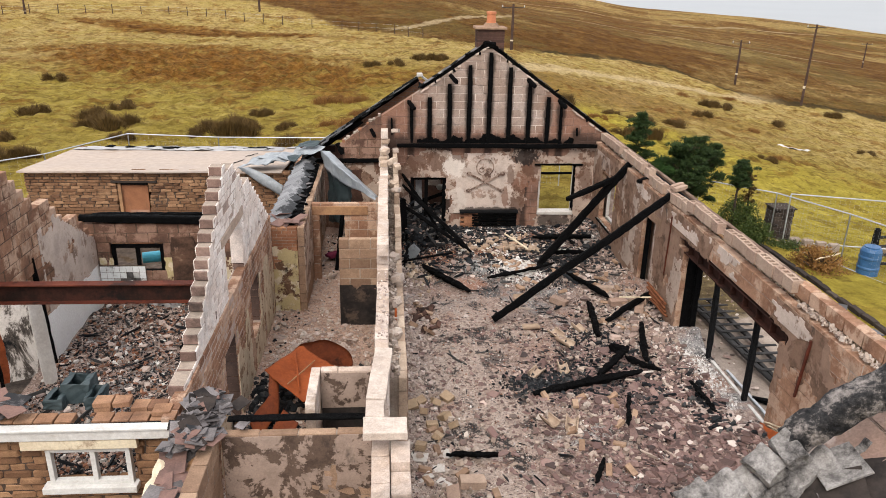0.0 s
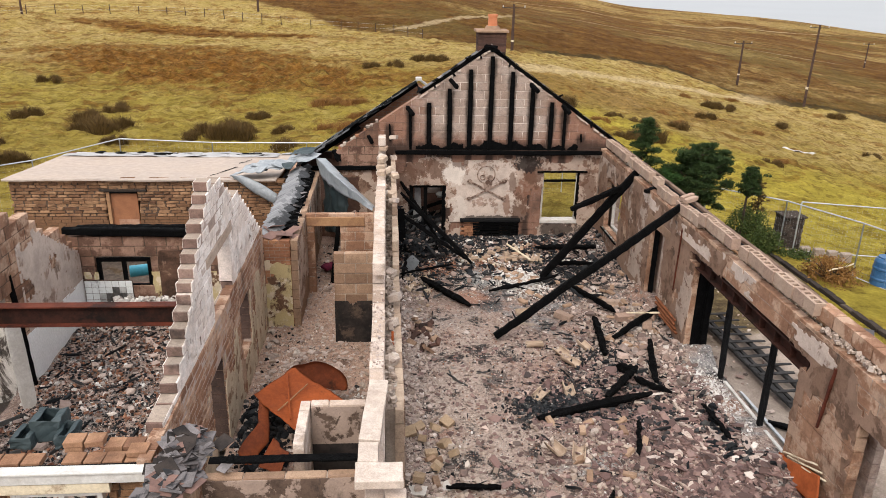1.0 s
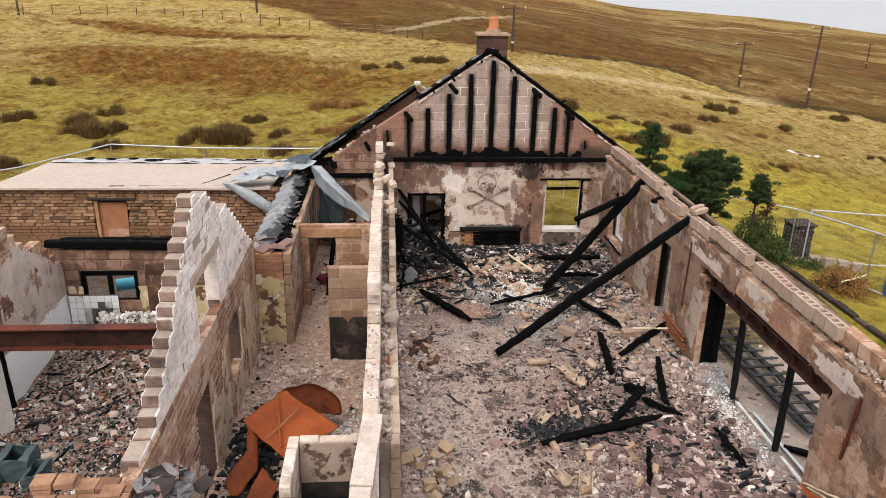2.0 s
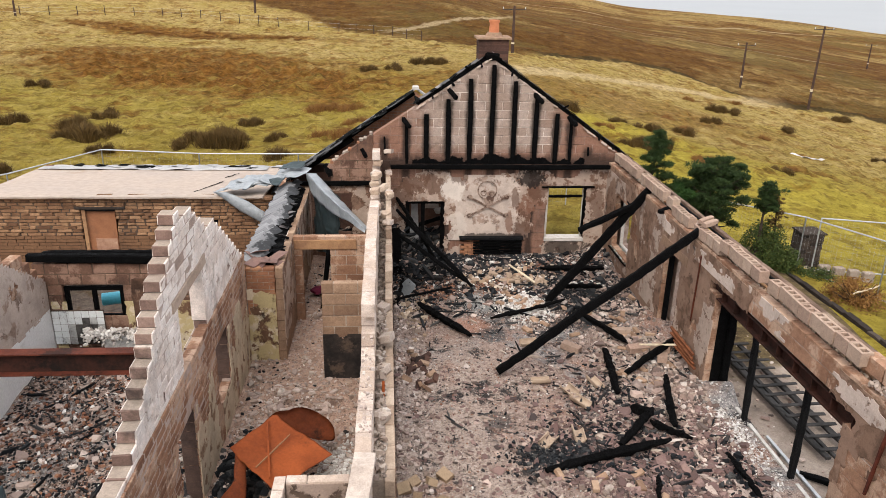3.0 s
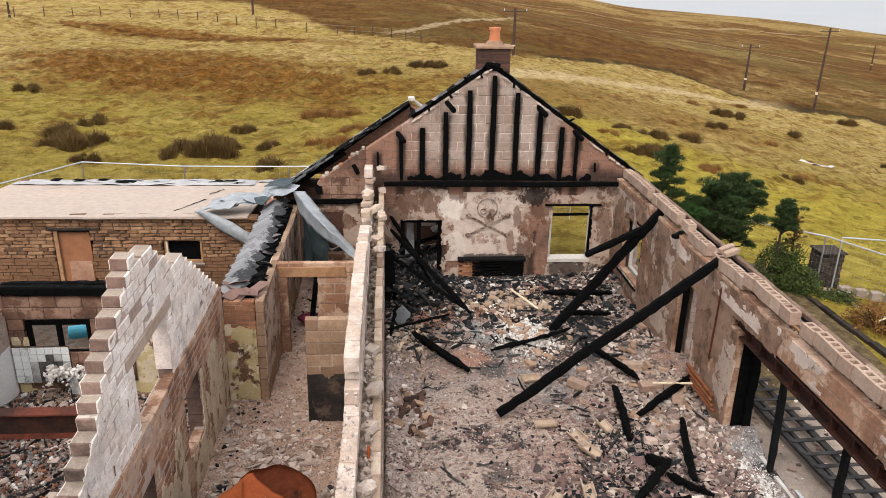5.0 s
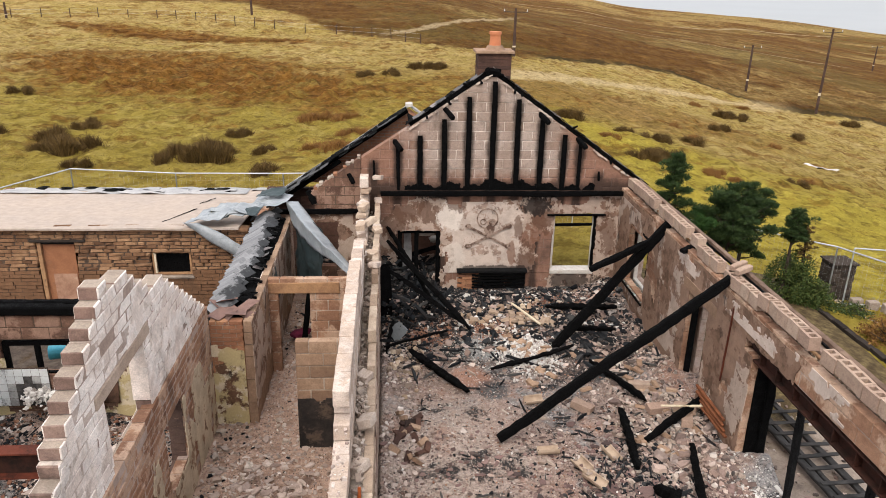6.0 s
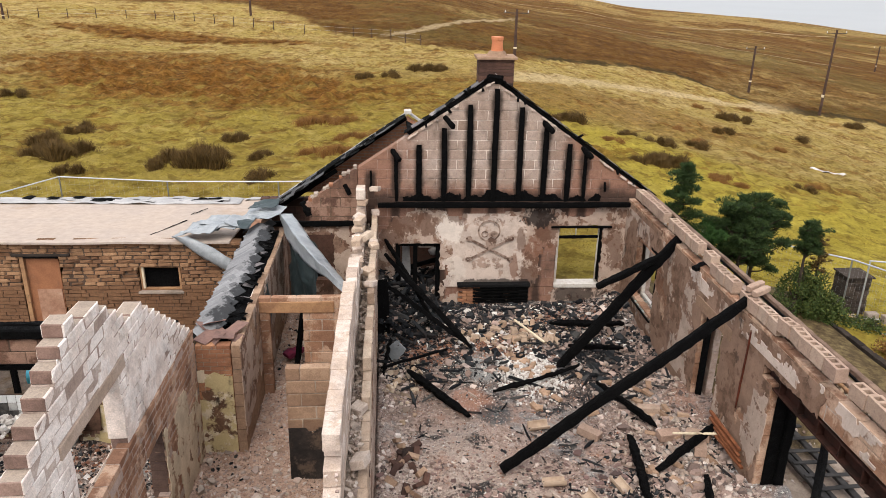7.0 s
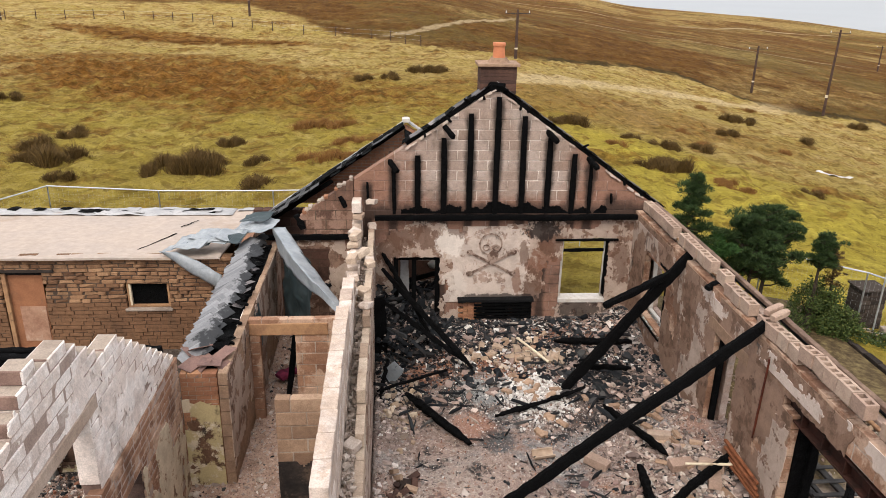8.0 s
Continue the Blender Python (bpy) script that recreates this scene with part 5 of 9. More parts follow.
def timber(name, label, p0, p1, w, h, mat=None, group="", category="timber", **k):
    ob = part(name, beam_mesh(p0, p1, w, h, **k), mat or M_CHAR, smooth=False)
    mid = (Vector(p0) + Vector(p1)) / 2
    ob.data.transform(Matrix.Translation(-mid))
    ob.location = mid
    return tagged(ob, label, category, group)


timber("tie_beam", "charred black tie beam fixed across the gable", (0.46, 20.86, 2.545), (6.42, 20.86, 2.545), 0.13, 0.12, steps=40, rough=0.014)
plaster_skin("soot_band", "x", 0.9, 5.9, 2.60, 3.05, 20.998, -1, M_CHAR, gable,
             lambda u, z: z < 2.64 + 0.16 * max(0, 1 - ((u - 3.2) / 2.5) ** 2) + 0.2 * fbm(u, z, 2.6, 14.0, 4), cell=0.022, thick=0.005)
for u, z in STUDS:
    lo = 2.60 if u not in (5.73, 0.30) else 2.84
    w = 0.085 if u in (0.30, 0.87, 5.22, 5.73) else 0.125
    timber("wall_stud", "charred black stud on the gable blocks", (u + 0.01, 20.985, lo), (u, 20.985, z), w, 0.05, steps=18, rough=0.012, group="studs on the gable", category="stud")
for u, a in ((1.96, 4.55), (0.78, 3.80), (5.13, 3.86), (4.2, 4.45)):
    timber("rafter_stub", "burnt-off purlin stub sticking out of the gable", (u, 21.02, a), (u + 0.17, 20.72, a - 0.17), 0.10, 0.11, steps=6, rough=0.02, group="purlin stubs")


def verge(name, label, x0, z0, x1, z1, y0, y1):
    """Charred verge rafter with the broken slates and mortar left on it."""
    t = thing(name, ((x0 + x1) / 2, (y0 + y1) / 2, min(z0, z1)), label, "rafter")
    part("rafter", beam_mesh((x0, y0 + 0.06, z0 + 0.04), (x1, y0 + 0.06, z1 + 0.04), 0.09, 0.10, steps=26, rough=0.018), M_CHAR, t)
    part("batten", beam_mesh((x0, y1 - 0.04, z0 + 0.05), (x1, y1 - 0.04, z1 + 0.05), 0.06, 0.07, steps=26, rough=0.016), M_CHAR, t)
    r = random.Random(int(abs(x0 * 100)))
    n = int(math.hypot(x1 - x0, z1 - z0) / 0.17)
    tilt = math.atan2(z1 - z0, x1 - x0)
    for i in range(n):
        k = (i + r.random() * 0.5) / n
        bm = worn_box(-0.13, 0.13, -0.15, 0.15, -0.006, 0.006, 0.002, 0.006)
        bmesh.ops.transform(bm, verts=bm.verts, matrix=Matrix.Translation((x0 + (x1 - x0) * k, (y0 + y1) / 2 + r.uniform(-.05, .05), z0 + (z1 - z0) * k + 0.115))
                            @ Matrix.Rotation(-tilt + r.uniform(-.12, .12), 4, "Y") @ Matrix.Rotation(r.uniform(-.2, .2), 4, "Z"))
        part("slate", bm, M_SLATE if i % 3 else M_CHAR, t)
    for i in range(int(n * 1.1)):
        k = r.random()
        bm = worn_box(-r.uniform(.03, .09), r.uniform(.03, .09), -0.03, 0.03, -r.uniform(.015, .03), r.uniform(.01, .03), 0.008, 0.012)
        bmesh.ops.transform(bm, verts=bm.verts, matrix=Matrix.Translation((x0 + (x1 - x0) * k, y0 - 0.015, z0 + (z1 - z0) * k - 0.045)) @ Matrix.Rotation(-tilt + r.uniform(-.15, .15), 4, "Y"))
        part("mortar_fillet", bm, M_MORTAR_PALE, t)
    for i in range(7):
        k = r.random()
        p = Vector((x0 + (x1 - x0) * k, y0 + 0.02, z0 + (z1 - z0) * k + 0.08))
        part("batten_end", beam_mesh(p, p + Vector((r.uniform(-.12, .12), -r.uniform(.05, .16), r.uniform(-.16, .10))), 0.05, 0.05, steps=4, rough=0.02), M_CHAR, t)
    return t


verge("verge_rafter", "charred verge rafter with broken slates on the gable", 1.15, AZ - SL * (AX - 1.15), AX - 0.05, AZ, 21.0, 21.3)
verge("verge_rafter", "charred verge rafter with broken slates on the gable", 6.95, AZ - SR * (6.95 - AX), AX + 0.05, AZ, 21.0, 21.3)

# chimney
ch = thing("chimney", (3.08, 21.35, 5.0), "smoke-dark brick chimney stack with an orange pot", "chimney")
for k in range(12):
    bm = bmesh.new()
    z = 4.92 + k * 0.075
    part("brick_course", worn_box(2.70 + (k % 2) * 0.004, 3.47, 21.08, 21.62, z, z + 0.068, 0.006, 0.004), M_BRICK_DARK, ch)
part("stack_core", boxes((2.715, 3.455, 21.095, 21.605, 4.9, 5.80)), M_MORTAR_DARK, ch)
part("cap", worn_box(2.64, 3.53, 21.02, 21.68, 5.80, 5.86, 0.012, 0.006), M_TANBLOCK, ch, "worn stone cap")
bm = bmesh.new()
cyl(bm, (3.11, 21.35, 5.86), (3.11, 21.35, 5.96), 0.24, 0.17, 14)
part("flaunching", bm, M_TANBLOCK, ch)
bm = bmesh.new()
cyl(bm, (3.11, 21.35, 5.94), (3.11, 21.35, 6.24), 0.135, 0.115, 20)
cyl(bm, (3.11, 21.35, 6.20), (3.11, 21.35, 6.26), 0.14, 0.14, 20)
part("pot", bm, M_POT, ch, "terracotta chimney pot", smooth=False)
timber("ridge_stub", "charred ridge end under the chimney", (3.03, 20.95, 5.36), (3.05, 21.3, 5.42), 0.34, 0.16, steps=8, rough=0.05)

# painted emblem on the limewash, as plain shapes
paint_m = Nodes("faded_brown_paint", 0.95)
M_PAINT = paint_m.done(paint_m.mix(paint_m.step(paint_m.noise(9, 6), 0.42, 0.56), (0.10, 0.062, 0.048), (0.28, 0.205, 0.165)), paint_m.noise(40), 0.2)
em = thing("wall_painting", (3.08, 20.944, 1.05), "faded brown painted oval over two crossed bars", "painting")


def flat_shape(points, y, th=0.004):
    bm = bmesh.new()
    prism(bm, points, y, y + th, "x")
    bmesh.ops.recalc_face_normals(bm, faces=bm.faces[:])
    return bm


def ring_shape(cx, cz, rx, rz, w, y):
    bm = bmesh.new()
    n = 30
    a = [bm.verts.new((cx + rx * math.cos(t * math.tau / n), y, cz + rz * math.sin(t * math.tau / n))) for t in range(n)]
    b = [bm.verts.new((cx + (rx - w) * math.cos(t * math.tau / n), y, cz + (rz - w) * math.sin(t * math.tau / n))) for t in range(n)]
    for i in range(n):
        bm.faces.new((a[i], a[(i + 1) % n], b[(i + 1) % n], b[i]))
    return bm


YP = 20.944
part("oval", ring_shape(3.06, 1.88, 0.27, 0.27, 0.035, YP), M_PAINT, em)
part("oval", ring_shape(2.96, 1.80, 0.085, 0.08, 0.03, YP - 0.002), M_PAINT, em)
part("oval", ring_shape(3.18, 1.80, 0.09, 0.08, 0.06, YP - 0.002), M_PAINT, em)
part("patch", flat_shape([(3.02, 1.45), (3.22, 1.45), (3.25, 1.66), (3.1, 1.74), (2.98, 1.62)], YP - 0.004), M_PAINT, em)
for s in (1, -1):
    part("bar", flat_shape([(3.09 - s * 0.50, 1.19), (3.09 - s * 0.465, 1.145), (3.09 + s * 0.52, 1.665), (3.09 + s * 0.485, 1.71)], YP + s * 0.002), M_PAINT, em)
    for e in (-1, 1):
        part("knob", ring_shape(3.09 + e * s * 0.50, 1.43 + e * 0.26, 0.075, 0.065, 0.05, YP - 0.003 + s * 0.001), M_PAINT, em)

# fireplace
fp = thing("fireplace", (3.22, 20.9, 0.0), "burnt-out brick fireplace half buried in debris", "fireplace")
part("mantel", worn_box(2.34, 4.10, 20.80, 20.99, 0.50, 0.57, 0.012, 0.012), M_CHAR_BROWN, fp, "scorched mantel shelf")
rnd = random.Random(8)
for k in range(8):
    for i in range(8):
        x0 = 2.36 + i * 0.215 + (0.107 if k % 2 else 0)
        if 2.9 < x0 + 0.1 < 3.65 and k < 6:
            continue
        if x0 > 4.0:
            continue
        part("brick", worn_box(x0, min(x0 + 0.205, 4.08), 20.88, 20.98, -0.05 + k * 0.07, 0.013 + k * 0.07, 0.005, 0.003), M_BRICK if x0 < 2.75 else M_CHAR_BROWN, fp)
for k in range(5):
    part("slat", beam_mesh((2.72, 20.86, 0.10 + k * 0.08), (4.05, 20.86, 0.09 + k * 0.085), 0.04, 0.05, steps=10, rough=0.012), M_CHAR, fp, "charred panel strip")
part("firebox", boxes((2.96, 3.52, 21.27, 21.29, -0.3, 0.4)), M_CHAR, fp)

# door and windows of the long room
d1 = thing("door_frame", (1.4, 21.1, 0.0), "charred black door frame in the gable", "door frame")
frame_parts(d1, "x", 0.87, 1.92, -0.1, 1.57, 21.06, 21.2, 0.10, M_CHAR, ("jamb", "jamb", "head", ""), mullions=(1.33,))
w1 = thing("window", (5.25, 21.1, 0.54), "burnt window frame with white remains and no glass", "window")
frame_parts(w1, "x", 4.72, 5.79, 0.50, 1.98, 21.10, 21.18, 0.06, M_WHITE, ("jamb", "jamb", "", ""), rails=())
part("head", beam_mesh((4.55, 20.97, 1.97), (6.0, 20.97, 1.97), 0.07, 0.05, steps=14, rough=0.012), M_CHAR, w1)
part("rail", beam_mesh((4.74, 21.13, 1.66), (5.78, 21.13, 1.67), 0.06, 0.07, steps=14, rough=0.01), M_CHAR, w1)
part("jamb_lining", beam_mesh((5.76, 21.02, 0.6), (5.77, 21.02, 1.95), 0.08, 0.06, steps=10, rough=0.012), M_CHAR, w1)
part("sill", worn_box(4.70, 5.81, 20.965, 21.3, 0.40, 0.50, 0.012, 0.008), M_WHITE, w1, "pale painted sill")
w2 = thing("window", (6.45, 19.4, 0.6), "charred window frame with flaking white jambs", "window")
frame_parts(w2, "y", 18.74, 20.08, 0.62, 2.08, 6.56, 6.64, 0.055, M_WHITE, ("jamb", "jamb", "", "bottom_rail"))
part("mullion", beam_mesh((6.60, 19.32, 0.66), (6.60, 19.30, 2.05), 0.06, 0.07, steps=12, rough=0.014), M_CHAR, w2)
part("head", beam_mesh((6.38, 18.6, 2.10), (6.38, 20.2, 2.10), 0.08, 0.09, steps=14, rough=0.012), M_CHAR, w2)
part("sill", worn_box(6.30, 6.7, 18.7, 20.1, 0.54, 0.60, 0.012, 0.006), M_PLASTER_G, w2, "grey sooty sill")
part("sill_edge", beam_mesh((6.29, 18.66, 0.585), (6.29, 20.14, 0.585), 0.04, 0.04, steps=16, rough=0.008), M_CHAR, w2)
d2 = thing("door_frame", (6.45, 15.9, 0.0), "charred side door frame", "door frame")
frame_parts(d2, "y", 15.43, 16.34, -0.1, 1.95, 6.44, 6.55, 0.055, M_CHAR, ("jamb", "jamb", "head", ""))
part("lintel", worn_box(6.325, 6.48, 15.15, 16.65, 1.96, 2.17, 0.01, 0.008, cuts=3), M_TANBLOCK, d2, "tan concrete lintel")

# things seen through the gable's doorway
tagged(crumpled_sheet("torn_curtain", "", ((1.02, 21.55, 1.45), (1.20, 21.60, 1.45), (1.24, 21.6, 0.2), (1.0, 21.55, 0.25)), M_FOIL, 10, 0.05, 0.006, 12.0), "pale torn sheet hanging behind the doorway", "sheet")
tagged(crumpled_sheet("plaster_board", "", ((1.45, 22.5, 1.35), (1.85, 22.5, 1.32), (1.87, 22.45, 0.9), (1.47, 22.45, 0.92)), M_PLASTER_P, 6, 0.02, 0.012, 2.0), "buff plasterboard remnant in the rear room", "board")
tagged(part("white_cloth", beam_mesh((1.70, 22.0, 0.95), (1.92, 22.0, 1.0), 0.16, 0.16, steps=10, rough=0.05), M_WHITE, smooth=True), "white cloth bundle hanging in the rear room", "cloth")
timber("fallen_joist", "charred joist fallen across the rear room", (0.9, 22.6, 0.2), (2.1, 21.7, 0.95), 0.09, 0.11, steps=14, rough=0.02)

# wide opening in the side wall: steel lintel, posts, sill
op = thing("patio_opening", (6.55, 11.6, 0.0), "wide burnt-out glazed opening with charred posts", "door frame")
part("lintel_web", worn_box(6.46, 6.48, 9.5, 14.05, 1.93, 2.16, 0.004, 0.004), M_STEEL_DARK, op, "rust-brown steel lintel")
part("lintel_flange", worn_box(6.353, 6.58, 9.5, 14.05, 1.915, 1.945, 0.004, 0.004), M_STEEL_DARK, op)
part("lintel_flange", worn_box(6.353, 6.58, 9.5, 14.05, 2.15, 2.175, 0.004, 0.004), M_STEEL_DARK, op)
for k in range(9):
    part("stiffener", worn_box(6.36, 6.465, 9.55 + k * 0.5, 9.57 + k * 0.5, 1.945, 2.15, 0.003, 0.002), M_STEEL_DARK, op)
for y, lean in ((12.90, -0.15), (11.13, -0.02)):
    part("post", beam_mesh((6.75, y + lean, -0.08), (6.74, y, 2.16), 0.10, 0.09, steps=16, rough=0.014), M_CHAR_BROWN, op, "charred post")
part("jamb", beam_mesh((6.72, 13.70, -0.1), (6.72, 13.69, 2.1), 0.14, 0.10, steps=14, rough=0.02), M_CHAR, op)
part("jamb_lining", worn_box(6.47, 6.80, 13.715, 13.755, -0.1, 1.92, 0.008, 0.012, cuts=4), M_CHAR, op)
for y0, y1 in ((9.75, 10.95), (11.25, 12.6), (12.9, 13.6)):
    part("sill", worn_box(6.735, 6.80, y0, y1, -0.06, 0.02, 0.006, 0.012, cuts=3), M_WHITE, op, "white threshold strip")
part("near_reveal", worn_box(6.50, 6.78, 9.58, 9.70, -0.2, 1.95, 0.008, 0.008), M_CONCRETE, op)
timber("wall_plate", "weathered timber wall plate on the outer leaf", (6.92, 9.5, 2.63), (6.92, 20.9, 2.66), 0.08, 0.05, M_CHAR_BROWN, steps=40, rough=0.008)
timber("wall_plate", "weathered timber wall plate on the outer leaf", (6.60, 9.5, 2.66), (6.58, 20.9, 2.68), 0.05, 0.04, M_WOOD, steps=40, rough=0.012)
timber("pipe", "rust-brown pipe hanging on the side wall", (6.32, 14.55, 2.45), (6.32, 14.6, 1.05), 0.028, 0.028, M_STEEL, steps=10, rough=0.006, category="pipe")
timber("pipe", "rust-brown pipe hanging on the side wall", (6.32, 8.88, 2.42), (6.31, 8.98, 1.42), 0.04, 0.04, M_STEEL, steps=10, rough=0.006, category="pipe")
timber("joist_end", "charred joist end stuck in the wall top", (6.25, 16.7, 2.62), (6.55, 16.9, 2.66), 0.12, 0.09, steps=6, rough=0.02)
for y in (14.85, 15.05):
    timber("wooden_block", "pale timber packer lying on the wall top", (6.42, y, 2.96), (6.72, y + 0.15, 3.0), 0.11, 0.10, M_HOLLOW, steps=4, rough=0.006)

# flashing and slates left on the outer leaf's near stretch
M_FLASH = simple("weathered_lead_flashing", (0.34, 0.33, 0.33), (0.22, 0.215, 0.215), 4.0, 0.65, 0, 0.4, 18, stain=(0.09, 0.085, 0.085))
rnd = random.Random(25)
for k in range(26):
    y = 4.6 + k * 0.19
    w = rnd.uniform(0.10, 0.19)
    bm = worn_box(-w, w, -0.12, 0.12, -0.008, 0.008, 0.003, 0.02)
    bmesh.ops.transform(bm, verts=bm.verts, matrix=Matrix.Translation((6.82 + rnd.uniform(-.06, .06), y, 2.78 + rnd.uniform(-.03, .05))) @ Euler((rnd.gauss(0, .22), 0.25 + rnd.gauss(0, .2), rnd.uniform(-.6, .6))).to_matrix().to_4x4())
    ob = part("flashing_scrap", bm, M_FLASH if k % 4 else M_SLATE)
    tagged(ob, "bent grey scrap of flashing on the wall head", "flashing", "flashing scraps")

# fallen timbers
timber("fallen_rafter", "long charred rafter leaning on the side wall", (2.50, 14.42, 0.10), (6.42, 14.95, 2.83), 0.15, 0.16, steps=36, rough=0.022, roll=0.3, group="fallen rafters")
timber("fallen_rafter", "long charred rafter leaning on the side wall", (4.15, 17.7, 0.08), (6.50, 18.02, 2.84), 0.16, 0.18, steps=28, rough=0.022, roll=0.2, group="fallen rafters")
timber("fallen_rafter", "broken charred strut caught on a leaning rafter", (4.72, 17.5, 1.95), (6.05, 17.95, 2.38), 0.12, 0.13, steps=16, rough=0.02, group="fallen rafters")
LOGS = (((1.08, 17.50, 0.14), (2.13, 15.95, 0.12), 0.20, 0.16), ((4.85, 15.2, 0.14), (4.62, 13.45, 0.15), 0.17, 0.15), ((5.05, 14.3, 0.12), (6.28, 15.0, 0.26), 0.16, 0.14),
        ((5.74, 14.05, 0.12), (5.28, 12.35, 0.16), 0.16, 0.14), ((5.03, 12.75, 0.26), (4.22, 11.92, 0.14), 0.19, 0.16), ((4.92, 12.55, 0.12), (5.48, 12.0, 0.14), 0.12, 0.10),
        ((2.85, 11.32, 0.10), (5.10, 11.98, 0.16), 0.17, 0.14), ((2.68, 16.72, 0.12), (4.55, 17.62, 0.16), 0.10, 0.09), ((4.75, 17.0, 0.12), (5.42, 15.45, 0.14), 0.16, 0.12),
        ((0.62, 20.6, 1.25), (2.40, 18.3, 0.22), 0.18, 0.14), ((0.55, 19.7, 0.9), (2.3, 18.5, 0.25), 0.15, 0.12), ((0.52, 21.2, 1.6), (1.6, 19.4, 0.45), 0.12, 0.10),
        ((4.3, 19.3, 0.26), (5.9, 19.0, 0.24), 0.17, 0.14), ((4.5, 18.4, 0.20), (5.6, 18.1, 0.22), 0.13, 0.11), ((4.72, 12.95, 0.16), (4.98, 12.62, 0.24), 0.22, 0.16),
        ((1.1, 9.55, 0.12), (1.9, 9.5, 0.14), 0.12, 0.1), ((4.15, 9.9, 0.3), (4.4, 10.7, 0.34), 0.08, 0.07), ((5.9, 11.6, 0.10), (5.75, 10.2, 0.35), 0.10, 0.08),
        ((3.35, 8.8, 0.1), (3.6, 9.3, 0.16), 0.09, 0.07), ((0.6, 17.2, 0.1), (0.75, 18.4, 0.3), 0.09, 0.08))
for a, b, w, h in LOGS:
    timber("charred_log", "charred black roof timber lying in the debris", (a[0], a[1], a[2] + floor_z(a[0], a[1]) * 0.8), (b[0], b[1], b[2] + floor_z(b[0], b[1]) * 0.8), w * 0.78, h * 0.78, steps=24, rough=0.036, roll=a[0], taper=0.55, group="fallen timbers", category="timber")
timber("door_panel", "black scorched panel leaning on the divider", (0.52, 18.9, 0.0), (0.50, 18.95, 1.5), 0.04, 0.40, steps=8, rough=0.02, category="panel", roll=1.57)
timber("broken_sheet", "pale grey broken sheet at the divider's foot", (0.62, 18.1, 0.02), (0.95, 17.95, 0.5), 0.02, 0.30, M_TARP, steps=5, rough=0.01, category="sheet")
timber("broken_stick", "thin charred stick across the debris", (0.55, 17.3, 0.35), (1.9, 18.3, 0.2), 0.05, 0.05, steps=10, rough=0.02)
for k in range(4):
    timber("wood_strip", "red-brown scorched timber strip stacked against the wall", (6.27 - 0.012 * (k % 3), 13.98 + k * 0.05, 0.34 + 0.075 * k), (6.15 + 0.015 * (k % 2), 14.80 + k * 0.11 - 0.05 * (k % 2), 0.42 + 0.085 * k), 0.06, 0.05, M_REDWOOD, steps=6, rough=0.012, group="timber strips", category="timber")
timber("white_lath", "pale timber lath lying on the rubble", (5.45, 14.85, 0.42), (6.25, 14.75, 0.45), 0.04, 0.03, M_CREAM, steps=6, rough=0.006)
timber("white_lath", "pale timber lath lying on the rubble", (3.45, 19.2, 0.42), (4.0, 18.5, 0.22), 0.05, 0.04, M_CREAM, steps=6, rough=0.006)

# south gable stump: rolled lead capping with broken slates and mortar lumps
cap = thing("verge_capping", (2.6, 2.75, 4.6), "smoke-stained lead roll and broken slates on the south gable stump", "roof edge")
part("roll", beam_mesh((2.25, 2.77, 5.10), (3.05, 2.77, 5.67), 0.17, 0.145, steps=60, rough=0.030), M_LEAD, cap, "soot-streaked lead roll", smooth=True)
part("roll", beam_mesh((3.02, 2.77, 5.65), (4.9, 2.77, 4.36), 0.17, 0.145, steps=90, rough=0.030), M_LEAD, cap, "soot-streaked lead roll", smooth=True)
for x, z, l, h in ((2.235, 5.11, 0.12, 0.10), (2.125, 5.01, 0.14, 0.11), (2.28, 4.95, 0.26, 0.05), (2.16, 4.88, 0.15, 0.10), (2.68, 5.02, 0.20, 0.05), (1.95, 4.86, 0.16, 0.10), (1.80, 4.80, 0.18, 0.09), (2.06, 4.90, 0.10, 0.07), (2.45, 5.0, 0.14, 0.06)):
    bm = worn_box(-l / 2, l / 2, -0.09, 0.09, -h / 2, h / 2, 0.02, 0.018, cuts=4)
    for v in bm.verts:
        v.co += noise.noise_vector(v.co * 14 + Vector((x * 9, 0, 0))) * 0.012
    bmesh.ops.transform(bm, verts=bm.verts, matrix=Matrix.Translation((x, 2.70, z)) @ Euler((0.35, -0.55, x * 7 % 0.5)).to_matrix().to_4x4())
    part("mortar_lump", bm, M_LUMP, cap, "pale soot-stained mortar lump")
rnd = random.Random(21)
for k in range(46):
    x = rnd.uniform(2.15, 4.0)
    y = rnd.uniform(1.95, 2.66)
    bm = worn_box(-rnd.uniform(.08, .16), rnd.uniform(.08, .16), -0.12, 0.12, -0.008, 0.008, 0.003, 0.01)
    bmesh.ops.transform(bm, verts=bm.verts, matrix=Matrix.Translation((x, y, 4.92 + (min(x, 3.03) - 2.3) * SR - max(0, x - 3.03) * SR - (2.75 - y) * 0.45 + rnd.uniform(-.06, .03)))
                        @ Matrix.Rotation(-math.atan(SR) + rnd.uniform(-.25, .25), 4, "Y") @ Matrix.Rotation(0.3 + rnd.uniform(-.25, .25), 4, "X") @ Matrix.Rotation(rnd.uniform(0, 3), 4, "Z"))
    part("slate", bm, (M_SLATE, M_SOOT_BLACK, M_SLATE_PALE, M_LUMP)[k % 4], cap)
for y in (2.05, 2.4):
    part("rafter", beam_mesh((2.3, y, 4.84 - (2.75 - y) * 0.45), (3.05, y, 5.36 - (2.75 - y) * 0.45), 0.10, 0.12, steps=14, rough=0.02), M_CHAR, cap)

